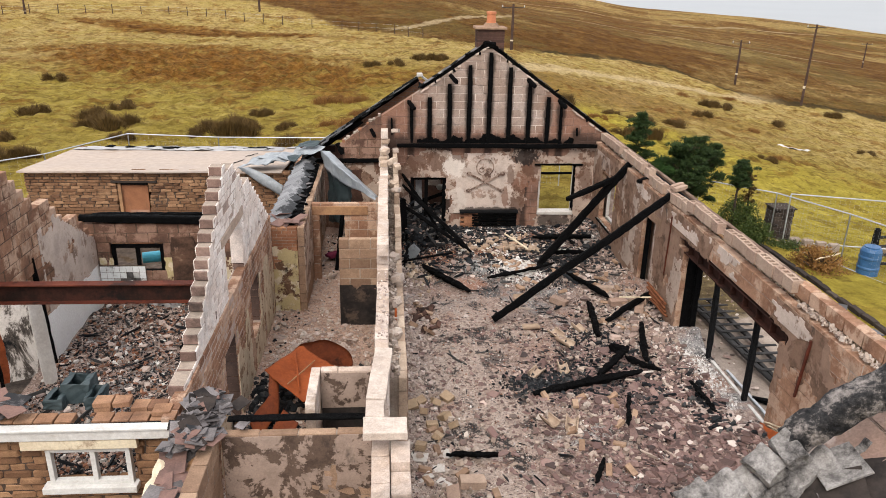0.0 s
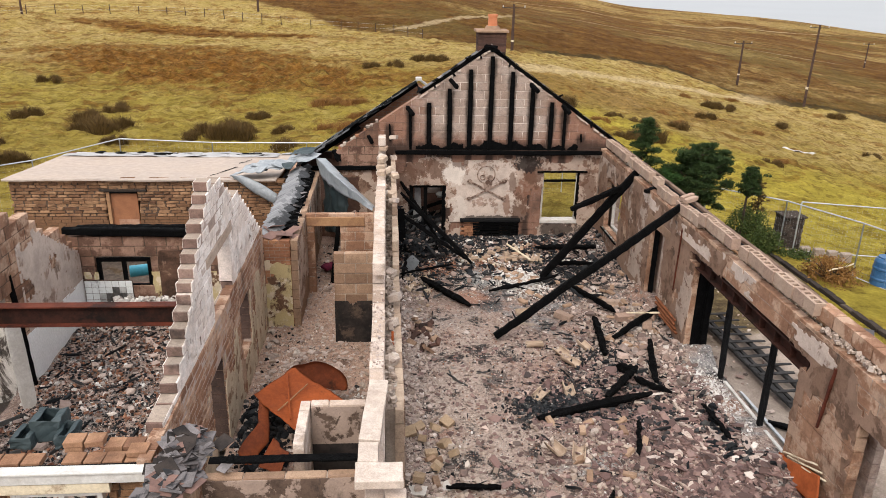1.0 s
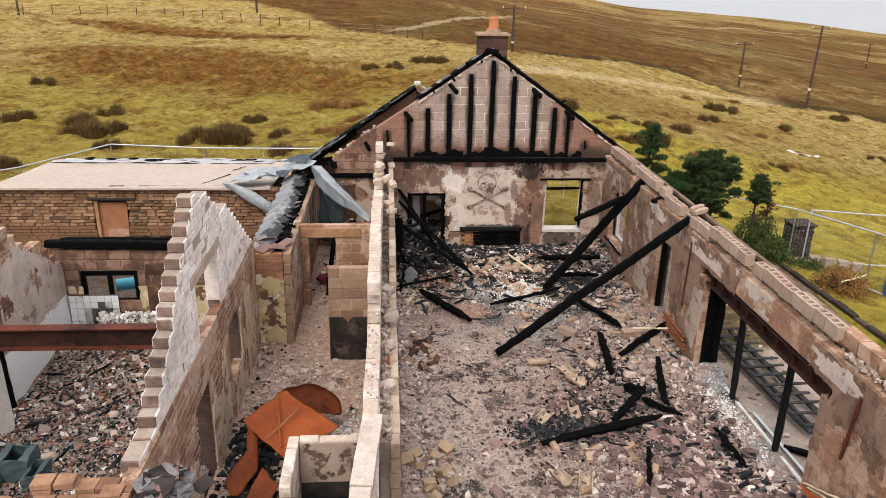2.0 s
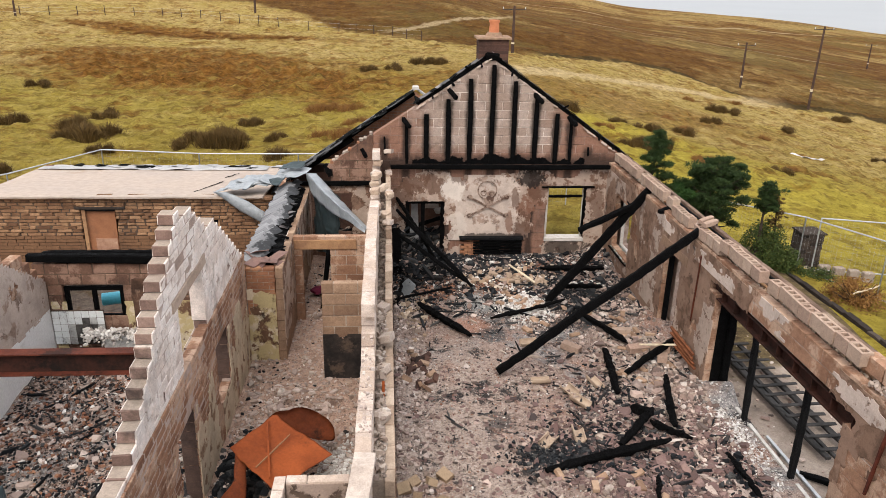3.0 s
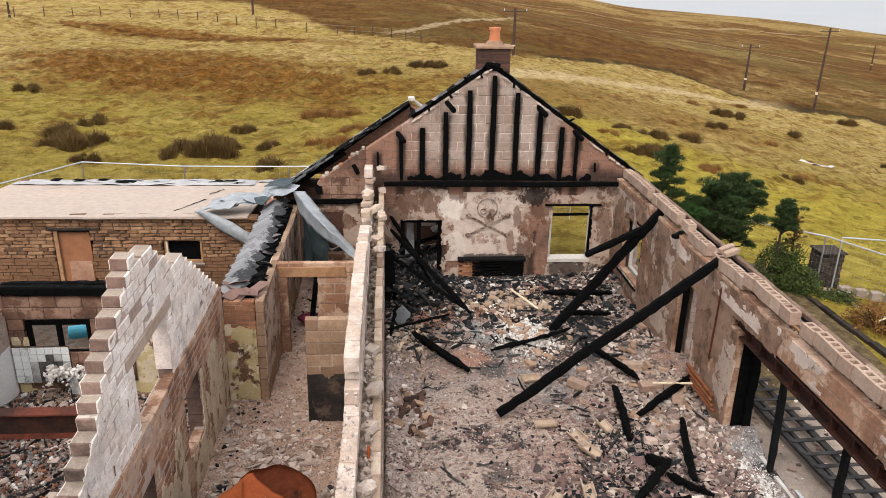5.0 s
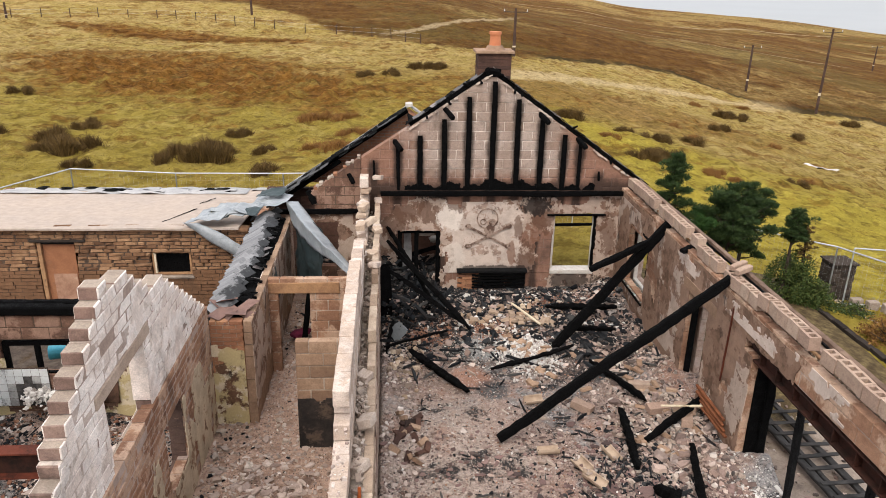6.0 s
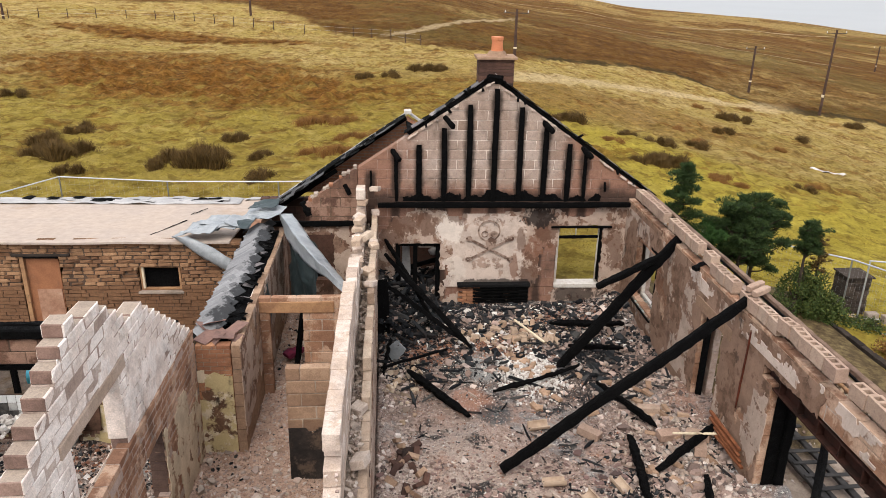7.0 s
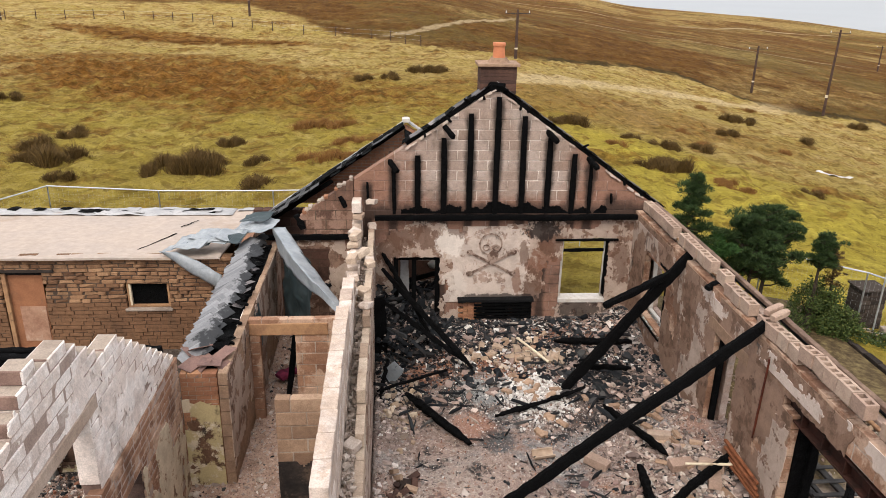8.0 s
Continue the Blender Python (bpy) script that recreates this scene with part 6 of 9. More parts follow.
# divider top: loose blocks along the cavity
rnd = random.Random(31)
for x, y, z, s in ((0.36, 11.95, 2.16, .9), (0.28, 11.15, 2.06, .7), (0.27, 9.95, 2.06, .7), (0.29, 13.2, 2.08, .6), (0.1, 17.9, 2.75, .8), (0.25, 18.3, 2.7, .9), (0.12, 19.0, 2.8, .7), (0.32, 17.2, 2.42, .8)):
    bm = worn_box(-0.09, 0.09, -0.16 * s, 0.16 * s, -0.06, 0.06, 0.014, 0.014)
    bmesh.ops.transform(bm, verts=bm.verts, matrix=Matrix.Translation((x, y, z)) @ Euler((rnd.uniform(-.25, .25), rnd.uniform(-.3, .3), rnd.uniform(-.9, .9))).to_matrix().to_4x4())
    tagged(part("loose_block", bm, M_SLAB if y < 14 else M_LEAF), "loose pale block lying on the broken divider", "block", "loose blocks on the divider")
tagged(part("concrete_block", worn_box(-0.09, 0.39, 6.38, 6.69, 2.63, 2.73, 0.012, 0.007, cuts=3), M_SLAB), "flat pale concrete slab laid across the divider", "block")
tagged(part("concrete_block", worn_box(-0.07, 0.14, 6.71, 7.05, 2.62, 2.72, 0.012, 0.007, cuts=3), M_SLAB), "flat pale concrete slab on the divider", "block")
bm = worn_box(-0.115, 0.115, -0.61, 0.61, -0.05, 0.05, 0.012, 0.008, cuts=4)
bmesh.ops.transform(bm, verts=bm.verts, matrix=Matrix.Translation((0.085, 7.69, 2.68)) @ Matrix.Rotation(-0.075, 4, "Z"))
tagged(part("concrete_block", bm, M_SLAB), "long flat pale concrete slab on the divider", "block")
for k, (y, z) in enumerate(((6.38, 2.50), (5.98, 2.40), (5.58, 2.3))):
    tagged(part("concrete_block", worn_box(0.21, 0.42, y - 0.19, y + 0.19, z - 0.22, z, 0.02, 0.01), M_BLOCK_PALE), "pale block stepping down beside the divider", "block")
timber("rusty_pipe", "orange rusted pipe standing in the cavity", (0.30, 10.4, 1.2), (0.31, 10.6, 2.2), 0.04, 0.04, M_RUST, steps=5, rough=0.005, category="pipe")
timber("wall_plate", "burnt wall plate on the cross wall", (-1.72, 7.34, 2.32), (-0.02, 7.34, 2.32), 0.12, 0.03, steps=30, rough=0.008)

# ---- corridor ----
tank = thing("rusted_tank", (-1.3, 11.2, 0.0), "collapsed rust-orange sheet steel tank", "tank")
crumpled_sheet("side_sheet", "", ((-1.98, 11.22, 0.74), (-1.22, 10.42, 0.58), (-0.45, 11.2, 0.60), (-1.42, 11.98, 0.80)), M_RUST, 16, 0.06, 0.01, 2.0, tank)
bm = bmesh.new()
rings = []
for i in range(9):
    r = i / 8
    row = []
    for k in range(33):
        a = math.pi * (-0.10 + 1.2 * k / 32)
        row.append(bm.verts.new((-1.06 + 0.60 * r * math.cos(a) + 0.03 * noise.noise(Vector((a * 2, r * 3, 1))), 11.66 + (0.36 + 0.05 * noise.noise(Vector((a * 3, 0, 5)))) * r * math.sin(a), 0.60 + 0.30 * r * r * max(0.0, math.sin(a)) + 0.03 * noise.noise(Vector((a * 2.5, r * 4, 8))))))
    rings.append(row)
for p, q in zip(rings[1:], rings[2:]):
    for k in range(32):
        bm.faces.new((p[k], q[k], q[k + 1], p[k + 1]))
bmesh.ops.solidify(bm, geom=bm.faces[:], thickness=0.01)
part("crown_sheet", bm, M_RUST_DARK, tank, "dished darker rusted crown", smooth=True)
draped_band("front_sheet", ((-1.88, 11.12, 0.70), (-1.84, 10.75, 0.52), (-2.10, 10.32, 0.30)), ((-1.70, 11.0, 0.60), (-1.66, 10.55, 0.30), (-1.92, 10.15, 0.12)), M_RUST_DARK, tank, n=18, rough=0.03)
crumpled_sheet("floor_sheet", "", ((-1.72, 9.88, 0.30), (-1.40, 9.66, 0.24), (-1.27, 10.1, 0.40), (-1.58, 10.38, 0.46)), M_RUST_DARK, 10, 0.09, 0.01, 9.0, tank)
part("brace", beam_mesh((-1.50, 11.75, 0.86), (-1.30, 10.55, 0.70), 0.03, 0.03, steps=8, rough=0.006), M_RUST, tank)
part("brace", beam_mesh((-1.12, 11.45, 0.80), (-1.52, 10.75, 0.74), 0.02, 0.02, steps=8, rough=0.006), M_WOOD, tank)

# slates fallen along the corridor wall's top
strip = thing("slate_strip", (-2.1, 17.8, 1.9), "loose blue-grey slates piled along the corridor wall", "roof slates")
M_SLATE_BROWN = simple("red_brown_slate", (0.20, 0.12, 0.10), (0.12, 0.075, 0.065), 4.0, 0.7)
rnd = random.Random(41)
part("roof_board", beam_mesh((-2.10, 15.45, 1.93), (-2.02, 20.6, 2.02), 0.58, 0.05, steps=30, rough=0.02), M_CHAR, strip)
m_ = Nodes("weathered_blue_slate", 0.42, spec=0.5)
p_ = m_.xyz()
edge_ = m_.math("ADD", m_.math("SUBTRACT", p_["X"], m_.math("MULTIPLY", p_["Y"], 0.018)), m_.math("MULTIPLY", m_.math("SUBTRACT", m_.noise(1.6, 5, 0.7, offset=(3, 1, 0)), 0.5), 1.5))
M_SLATE_EDGE = m_.done(m_.vary(m_.mix(m_.step(edge_, -2.50, -2.36), m_.ramp(m_.random(), (0.0, (0.13, 0.13, 0.137)), (0.5, (0.22, 0.22, 0.226)), (1.0, (0.09, 0.088, 0.092))), (0.010, 0.010, 0.011)), m_.noise(25, 4), 0.75, 1.25), m_.noise(14, 5), 0.5, 0.01)
for k in range(58):
    y = 15.55 + 4.95 * k / 58
    burnt = max(0.0, fbm(y, 0.0, 0.9, 4.0))
    for q in range(2):
        ln = rnd.uniform(0.36, 0.60) * (1 - 0.6 * burnt) if q == 0 else rnd.uniform(0.12, 0.34)
        if q and rnd.random() < 0.45:
            continue
        a = 0.80 + rnd.gauss(0, 0.05)
        x = -2.44 + (y - 15.5) * 0.018 + rnd.uniform(-.03, .02) + q * 0.26
        o = Vector((x + 0.5 * ln * math.cos(a), y + q * 0.2 + 0.5 * ln * math.sin(a), 1.99 + (y - 15.5) * 0.012 + 0.12 * ln + q * 0.05 + rnd.uniform(0, .015)))
        bm = worn_box(-ln / 2, ln / 2, -0.10, 0.10, -0.004, 0.004, 0.0015, 0.006)
        bmesh.ops.transform(bm, verts=bm.verts, matrix=Matrix.Translation(o) @ Matrix.Rotation(a, 4, "Z") @ Matrix.Rotation(-0.20 + rnd.gauss(0, .05), 4, "Y") @ Matrix.Rotation(0.34 + rnd.gauss(0, .07), 4, "X"))
        part("slate", bm, M_SLATE_EDGE, strip)
for k in range(9):
    y = rnd.uniform(15.3, 16.0)
    bm = worn_box(-0.13, 0.13, -0.17, 0.17, -0.005, 0.005, 0.002, 0.01)
    bmesh.ops.transform(bm, verts=bm.verts, matrix=Matrix.Translation((rnd.uniform(-2.3, -1.75), y, 2.0 + rnd.uniform(0, .08))) @ Euler((rnd.gauss(0, .3), rnd.gauss(0, .3), rnd.uniform(0, 3))).to_matrix().to_4x4())
    part("slate", bm, M_SLATE_BROWN, strip)
for k in range(24):
    y = rnd.uniform(15.7, 20.4)
    x = -2.0 + (y - 15.4) * 0.018 + abs(rnd.gauss(0, 0.08))
    s = rnd.uniform(0.4, 0.9)
    bm = worn_box(-0.10 * s, 0.10 * s, -0.16 * s, 0.16 * s, -0.004, 0.004, 0.001, 0.012)
    bmesh.ops.transform(bm, verts=bm.verts, matrix=Matrix.Translation((x, y, 2.04 + (y - 15.4) * 0.012 + rnd.uniform(0, .04))) @ Euler((rnd.gauss(0, .25), rnd.gauss(0.1, .25), rnd.uniform(0, 3))).to_matrix().to_4x4())
    part("slate", bm, M_CHAR if k % 3 else M_SLATE, strip)
for k in range(7):
    part("batten", beam_mesh((-1.98 + rnd.uniform(-.05, .1), 16.2 + k * 0.66, 2.06 + k * .02), (-1.72, 16.1 + k * 0.68, 2.02 + k * .02), 0.05, 0.05, steps=5, rough=0.015), M_CHAR, strip)

# torn membrane over the outbuilding's corner
tarp = thing("torn_membrane", (-2.0, 19.6, 1.9), "torn grey-blue roofing membrane draped over the walls", "membrane")

RIDGE = ((-1.70, 20.35, 2.52), (-1.35, 19.45, 2.47), (-1.0, 18.6, 2.42), (-0.55, 17.8, 2.28), (-0.10, 17.15, 2.12))
draped_band("flap", RIDGE, ((-1.60, 20.3, 2.05), (-1.30, 19.4, 2.02), (-0.92, 18.55, 2.0), (-0.50, 17.75, 2.08), (-0.13, 17.1, 2.04)), M_TARP, tarp, rough=0.035, bulge=-0.02)
draped_band("flap", RIDGE, ((-1.45, 20.6, 2.44), (-1.12, 19.75, 2.36), (-0.78, 18.9, 2.28), (-0.36, 18.05, 2.14), (-0.02, 17.3, 2.06)), M_TARP, tarp, bulge=0.0)
draped_band("flap", ((-3.62, 20.02, 2.10), (-3.2, 19.96, 1.92), (-2.72, 19.9, 1.60)), ((-3.97, 20.02, 2.12), (-3.45, 19.95, 1.72), (-2.80, 19.9, 1.32)), M_TARP, tarp, n=24, rough=0.03)
crumpled_sheet("flap", "", ((-3.97, 20.0, 2.10), (-2.35, 20.15, 2.22), (-2.2, 20.85, 2.36), (-3.75, 20.75, 2.02)), M_TARP, 22, 0.11, 0.006, 11.0, tarp)
crumpled_sheet("flap", "", ((-2.75, 20.6, 2.22), (-1.66, 20.25, 2.50), (-1.60, 20.95, 2.50), (-2.45, 21.35, 2.34)), M_TARP, 20, 0.10, 0.006, 15.0, tarp)
for k, (x, y, z, w, d, mt) in enumerate(((-3.35, 20.2, 2.10, 0.42, 0.30, M_TARP), (-2.95, 20.45, 2.20, 0.5, 0.35, M_TARP), (-3.2, 20.3, 2.16, 0.3, 0.22, M_TARP_DARK), (-2.55, 20.3, 2.26, 0.34, 0.3, M_TARP), (-2.45, 20.15, 2.22, 0.22, 0.2, M_TARP_DARK), (-2.1, 20.9, 2.46, 0.34, 0.26, M_TARP_DARK))):
    crumpled_sheet("curl", "", ((x - w, y - d * .4, z), (x + w * .6, y - d, z + 0.05), (x + w, y + d * .5, z + 0.14), (x - w * .7, y + d, z + 0.08)), mt, 9, 0.11, 0.006, 31.0 + k * 3.1, tarp)
crumpled_sheet("hanging_sheet", "dark teal hanging sheet", ((-1.55, 20.4, 2.35), (-0.75, 18.9, 2.2), (-0.85, 19.0, 0.7), (-1.5, 20.2, 0.5)), M_TARP_DARK, 16, 0.14, 0.006, 19.0, tarp)
crumpled_sheet("hanging_sheet", "dark teal hanging sheet", ((-1.64, 18.0, 1.85), (-1.60, 17.3, 1.8), (-1.55, 17.35, 1.1), (-1.6, 18.1, 1.2)), M_TARP_DARK, 10, 0.08, 0.006, 23.0, tarp)
timber("joist", "charred beam under the half gable", (-2.1, 20.95, 2.06), (-0.02, 20.95, 2.08), 0.10, 0.12, steps=16, rough=0.014)
timber("charred_log", "charred post leaning in the corridor doorway", (-1.15, 17.6, 0.0), (-0.95, 18.0, 1.5), 0.10, 0.08, steps=10, rough=0.02)
timber("red_cloth", "scorched red cloth in the corridor debris", (-1.4, 18.2, 0.15), (-1.1, 18.5, 0.15), 0.25, 0.1, M_PINK, steps=6, rough=0.05, category="cloth")

rnd = random.Random(77)
hv = thing("half_gable_verge", (-0.5, 21.1, 2.7), "broken mortar and brick ends along the half gable's edge", "verge")
for k in range(14):
    x = -1.1 + k * 0.08 + rnd.uniform(-.02, .02)
    if k in (3, 7, 8, 12):
        continue
    part("brick_end", worn_box(x - rnd.uniform(.03, .07), x + 0.045, 21.0 + rnd.uniform(-.03, .02), 21.2, 3.39 + 0.73 * x, 3.44 + 0.73 * x + rnd.uniform(0, .03), 0.012, 0.014), M_MORTAR if k % 3 else M_BRICK, hv)
part("rafter_end", beam_mesh((-0.30, 20.98, 3.0), (-0.18, 20.9, 2.78), 0.09, 0.08, steps=6, rough=0.02), M_CHAR, hv)
part("rafter_end", beam_mesh((-1.25, 21.05, 2.55), (-1.1, 20.95, 2.25), 0.13, 0.10, steps=8, rough=0.04), M_CHAR, hv)

# ---- rear roof ----
M_SLATE_DARK = simple("smoked_roof_slate", (0.022, 0.022, 0.024), (0.055, 0.052, 0.052), 5.0, 0.6, 0, 0.3, 25, 0.3)
rr = thing("rear_roof", (-0.6, 22.6, 1.9), "slate roof slope hanging on the rear gable, burnt through", "roof")
part("verge_board", beam_mesh((-2.75, 23.30, 1.55), (1.22, 23.30, 4.24), 0.22, 0.06, steps=30, rough=0.01), M_FOIL, rr, "pale mortar verge")
part("verge_board", beam_mesh((1.18, 23.30, 4.24), (2.1, 23.30, 3.62), 0.22, 0.06, steps=10, rough=0.01), M_FOIL, rr)
part("ridge_cap", beam_mesh((1.19, 23.12, 4.25), (1.19, 23.42, 4.25), 0.18, 0.10, steps=4, rough=0.01), M_WHITE, rr)
part("rafter", beam_mesh((-2.7, 23.12, 1.55), (1.15, 23.12, 4.12), 0.08, 0.12, steps=30, rough=0.018), M_CHAR, rr)
rnd = random.Random(51)
for i in range(31):
    for k in range(9):
        x = -2.75 + i * 0.125
        y = 23.02 - k * 0.24
        if rnd.random() < 0.04 or k > 3.6 * (1 - (x + 2.75) / 5.4) + rnd.uniform(-.5, .7) or (y < 21.45 and x > -2.3):
            continue
        bm = worn_box(-0.13, 0.13, -0.125, 0.125, -0.006, 0.006, 0.002, 0.005)
        bmesh.ops.transform(bm, verts=bm.verts, matrix=Matrix.Translation((x, y, 1.60 + (x + 2.75) * 0.68 + rnd.uniform(-.012, .012) - k * 0.01)) @ Euler((rnd.uniform(-.05, .05), -math.atan(0.60) + rnd.uniform(-.05, .05), rnd.uniform(-.06, .06))).to_matrix().to_4x4())
        part("slate", bm, M_CHAR if rnd.random() < 0.55 else M_SLATE_DARK, rr)
# unseen slope added behind the main gable to keep daylight off the rear room
part("added_shade_boards", beam_mesh((1.15, 22.3, 4.05), (4.7, 22.3, 1.70), 1.9, 0.04, steps=20, rough=0.01), M_CHAR, rr)
for k in range(1):
    part("rafter", beam_mesh((-2.6, 22.8 - k * 0.5, 1.55), (-0.6 - k * 0.5, 22.8 - k * 0.5, 2.86 - k * 0.34), 0.07, 0.11, steps=14, rough=0.02), M_CHAR, rr)

# ---- west wing ----
y, z = 11.0, 2.19
ib = thing("steel_beam", (-4.5, y, z), "red-oxide steel I-beam spanning the wing", "beam")
# the web's shade under the top flange is put into its darker steel
part("web", worn_box(-6.44, -2.61, y - 0.006, y + 0.006, z + 0.022, z + 0.308, 0.002, 0.002), M_STEEL_DARK, ib)
part("flange", worn_box(-6.44, -2.61, y - 0.095, y + 0.095, z, z + 0.022, 0.003, 0.003), M_STEEL, ib)
part("flange", worn_box(-6.44, -2.61, y - 0.085, y + 0.085, z + 0.308, z + 0.33, 0.003, 0.003), M_STEEL, ib)
timber("lintel_beam", "charred beam over the wing's back wall", (-6.5, 15.52, 2.12), (-2.75, 15.52, 2.06), 0.18, 0.17, steps=30, rough=0.014)
timber("lintel_beam", "charred beam over the wing's back wall", (-6.3, 15.75, 2.10), (-2.75, 15.75, 2.10), 0.12, 0.16, steps=30, rough=0.02)
w3 = thing("window", (-5.4, 15.6, 0.8), "burnt-out black window frame", "window")
frame_parts(w3, "x", -5.94, -4.81, 0.81, 1.49, 15.55, 15.63, 0.08, M_CHAR, mullions=(-5.38,))
timber("soot_black_board", "soot-black panel beside the window", (-4.35, 15.46, 0.3), (-4.35, 15.44, 1.7), 0.55, 0.04, M_SOOTED, steps=8, rough=0.03, category="panel")
bm = bmesh.new()
cyl(bm, (-5.50, 16.2, 0.92), (-4.85, 16.35, 0.94), 0.13, 0.13, 20)
tagged(part("blue_drum", bm, M_CYAN, smooth=False), "light-blue plastic drum lying outside the window", "drum")
tp = thing("splashback", (-5.7, 15.45, 0.3), "white wall tiles with a black scorch across them", "tiles")
part("backing", worn_box(-6.22, -5.22, 15.462, 15.49, 0.28, 1.02, 0.004, 0.003), M_MORTAR_DARK, tp)
M_TILE_GREY = simple("smoked_tile", (0.22, 0.22, 0.22), (0.46, 0.46, 0.45), 6.0, 0.4, 0, 0.1, 20, 0.4, stain=(0.05, 0.05, 0.05))
M_TILE_SOOT = simple("scorched_tile", (0.02, 0.02, 0.021), (0.10, 0.095, 0.09), 5.0, 0.5, 0, 0.1, 20, 0.4)
for i in range(7):
    for k in range(5):
        x, z = -6.21 + i * 0.142, 0.29 + k * 0.145
        heat = math.hypot((i - 4.4) / 2.6, (k - 1.0) / 2.3) + 0.5 * noise.noise(Vector((i * .9, k * .9, 3)))
        part("tile", worn_box(x, x + 0.134, 15.45, 15.46, z, z + 0.137, 0.002, 0.001), M_TILE_SOOT if heat < 0.75 else M_TILE_GREY if heat < 1.0 else M_TILE, tp)
tagged(part("tiled_ledge", worn_box(-5.2, -4.5, 15.2, 15.46, 0.0, 0.50, 0.03, 0.05, cuts=4), M_TILE_GREY), "white tiled ledge under the window", "ledge")
timber("leaning_white_door", "narrow white scorched door leaf leaning in the opening", (-6.0, 12.05, 0.0), (-6.2, 12.35, 1.6), 0.04, 0.26, M_WHITE, steps=6, rough=0.006, category="door", roll=1.3)
timber("door_post", "charred door post in the wing's side wall", (-6.2, 12.75, 0.0), (-6.28, 12.70, 2.3), 0.12, 0.10, steps=12, rough=0.015)
timber("scorched_board", "white wall board scorched black in patches", (-6.9, 12.2, 0.0), (-6.95, 12.3, 1.7), 1.2, 0.03, M_SCORCH, steps=8, rough=0.015, category="board")
timber("rusty_board", "orange and soot-black wall board", (-6.62, 11.55, 0.35), (-6.66, 11.6, 1.35), 0.34, 0.03, M_RUST_DARK, steps=8, rough=0.02, category="board")
timber("door_post", "charred door post in the wing's side wall", (-6.3, 10.95, 0.0), (-6.3, 10.95, 2.1), 0.12, 0.10, steps=12, rough=0.015)
timber("black_bag", "melted black plastic lump in the debris", (-3.75, 12.6, 0.35), (-3.35, 12.9, 0.40), 0.35, 0.26, M_CHAR, steps=8, rough=0.08, category="plastic")
timber("skirting", "white painted skirting board along the wing wall", (-2.80, 8.6, 0.35), (-3.05, 11.5, 0.12), 0.03, 0.12, M_WHITE, steps=8, rough=0.008, category="board")
for x, y, w, h in ((-3.95, 8.0, .22, .13), (-3.72, 8.15, .34, .26), (-3.48, 7.98, .20, .16), (-3.33, 7.9, .16, .08)):
    bm = worn_box(x - w / 2, x + w / 2, y - 0.14, y + 0.16, 2.15, 2.17 + h, 0.012, 0.03, cuts=3)
    bmesh.ops.delete(bm, geom=[f for f in bm.faces if f.normal.z > 0.7 and abs(f.calc_center_median().x - x) < w * 0.25], context="FACES")
    bmesh.ops.solidify(bm, geom=bm.faces[:], thickness=0.012)
    tagged(part("plastic_box", bm, M_TARP_DARK), "melted dark grey plastic box on the wall head", "box", "melted boxes")
rnd = random.Random(61)
for row, (y, z, x, end) in enumerate(((7.57, 2.17, -6.4, -2.5), (7.80, 2.20, -3.3, -2.4), (7.79, 2.275, -3.3, -3.0), (7.62, 2.245, -2.55, -2.35))):
    while x < end:
        ln = rnd.choice((0.2, 0.215, 0.22))
        if rnd.random() > (0.05, 0.25, 0.3, 0.0)[row]:
            bm = worn_box(-ln / 2, ln / 2, -0.095, 0.095, -0.034, 0.034, 0.008, 0.006)
            bmesh.ops.transform(bm, verts=bm.verts, matrix=Matrix.Translation((x, y, z + 0.034)) @ Euler((0, 0, rnd.uniform(-.06, .06))).to_matrix().to_4x4())
            part("brick", bm, M_BRICK_TAN, front)
        x += ln + 0.012
# white fascia, head board, window
fa = thing("fascia", (-5.0, 7.3, 2.05), "white painted fascia and gutter board along the wing front", "fascia")
part("board", worn_box(-8.5, -2.30, 7.26, 7.42, 2.11, 2.235, 0.008, 0.008), M_WHITE_TRIM, fa)
part("top_board", worn_box(-8.5, -2.30, 7.24, 7.38, 2.235, 2.26, 0.006, 0.01), M_WHITE_TRIM, fa)
part("batten", beam_mesh((-8.5, 7.44, 2.20), (-2.35, 7.44, 2.20), 0.08, 0.05, steps=30, rough=0.02), M_CHAR_BROWN, fa)
part("head_board", worn_box(-4.12, -2.79, 7.28, 7.37, 1.975, 2.10, 0.006, 0.006), M_CREAM, fa, "cream head board over the window")
w4 = thing("window", (-3.39, 7.4, 1.36), "white casement window with its glass gone", "window")
frame_parts(w4, "x", -3.88, -2.90, 1.44, 1.96, 7.33, 7.41, 0.06, M_WHITE_TRIM, mullions=(-3.34,))
part("sill", worn_box(-3.96, -2.85, 7.26, 7.42, 1.35, 1.44, 0.01, 0.004), M_WHITE_TRIM, w4)
# slates heaped in the valley
heap = thing("slate_heap", (-2.05, 7.1, 2.3), "heap of broken grey slates in the roof valley", "roof slates")
rnd = random.Random(71)
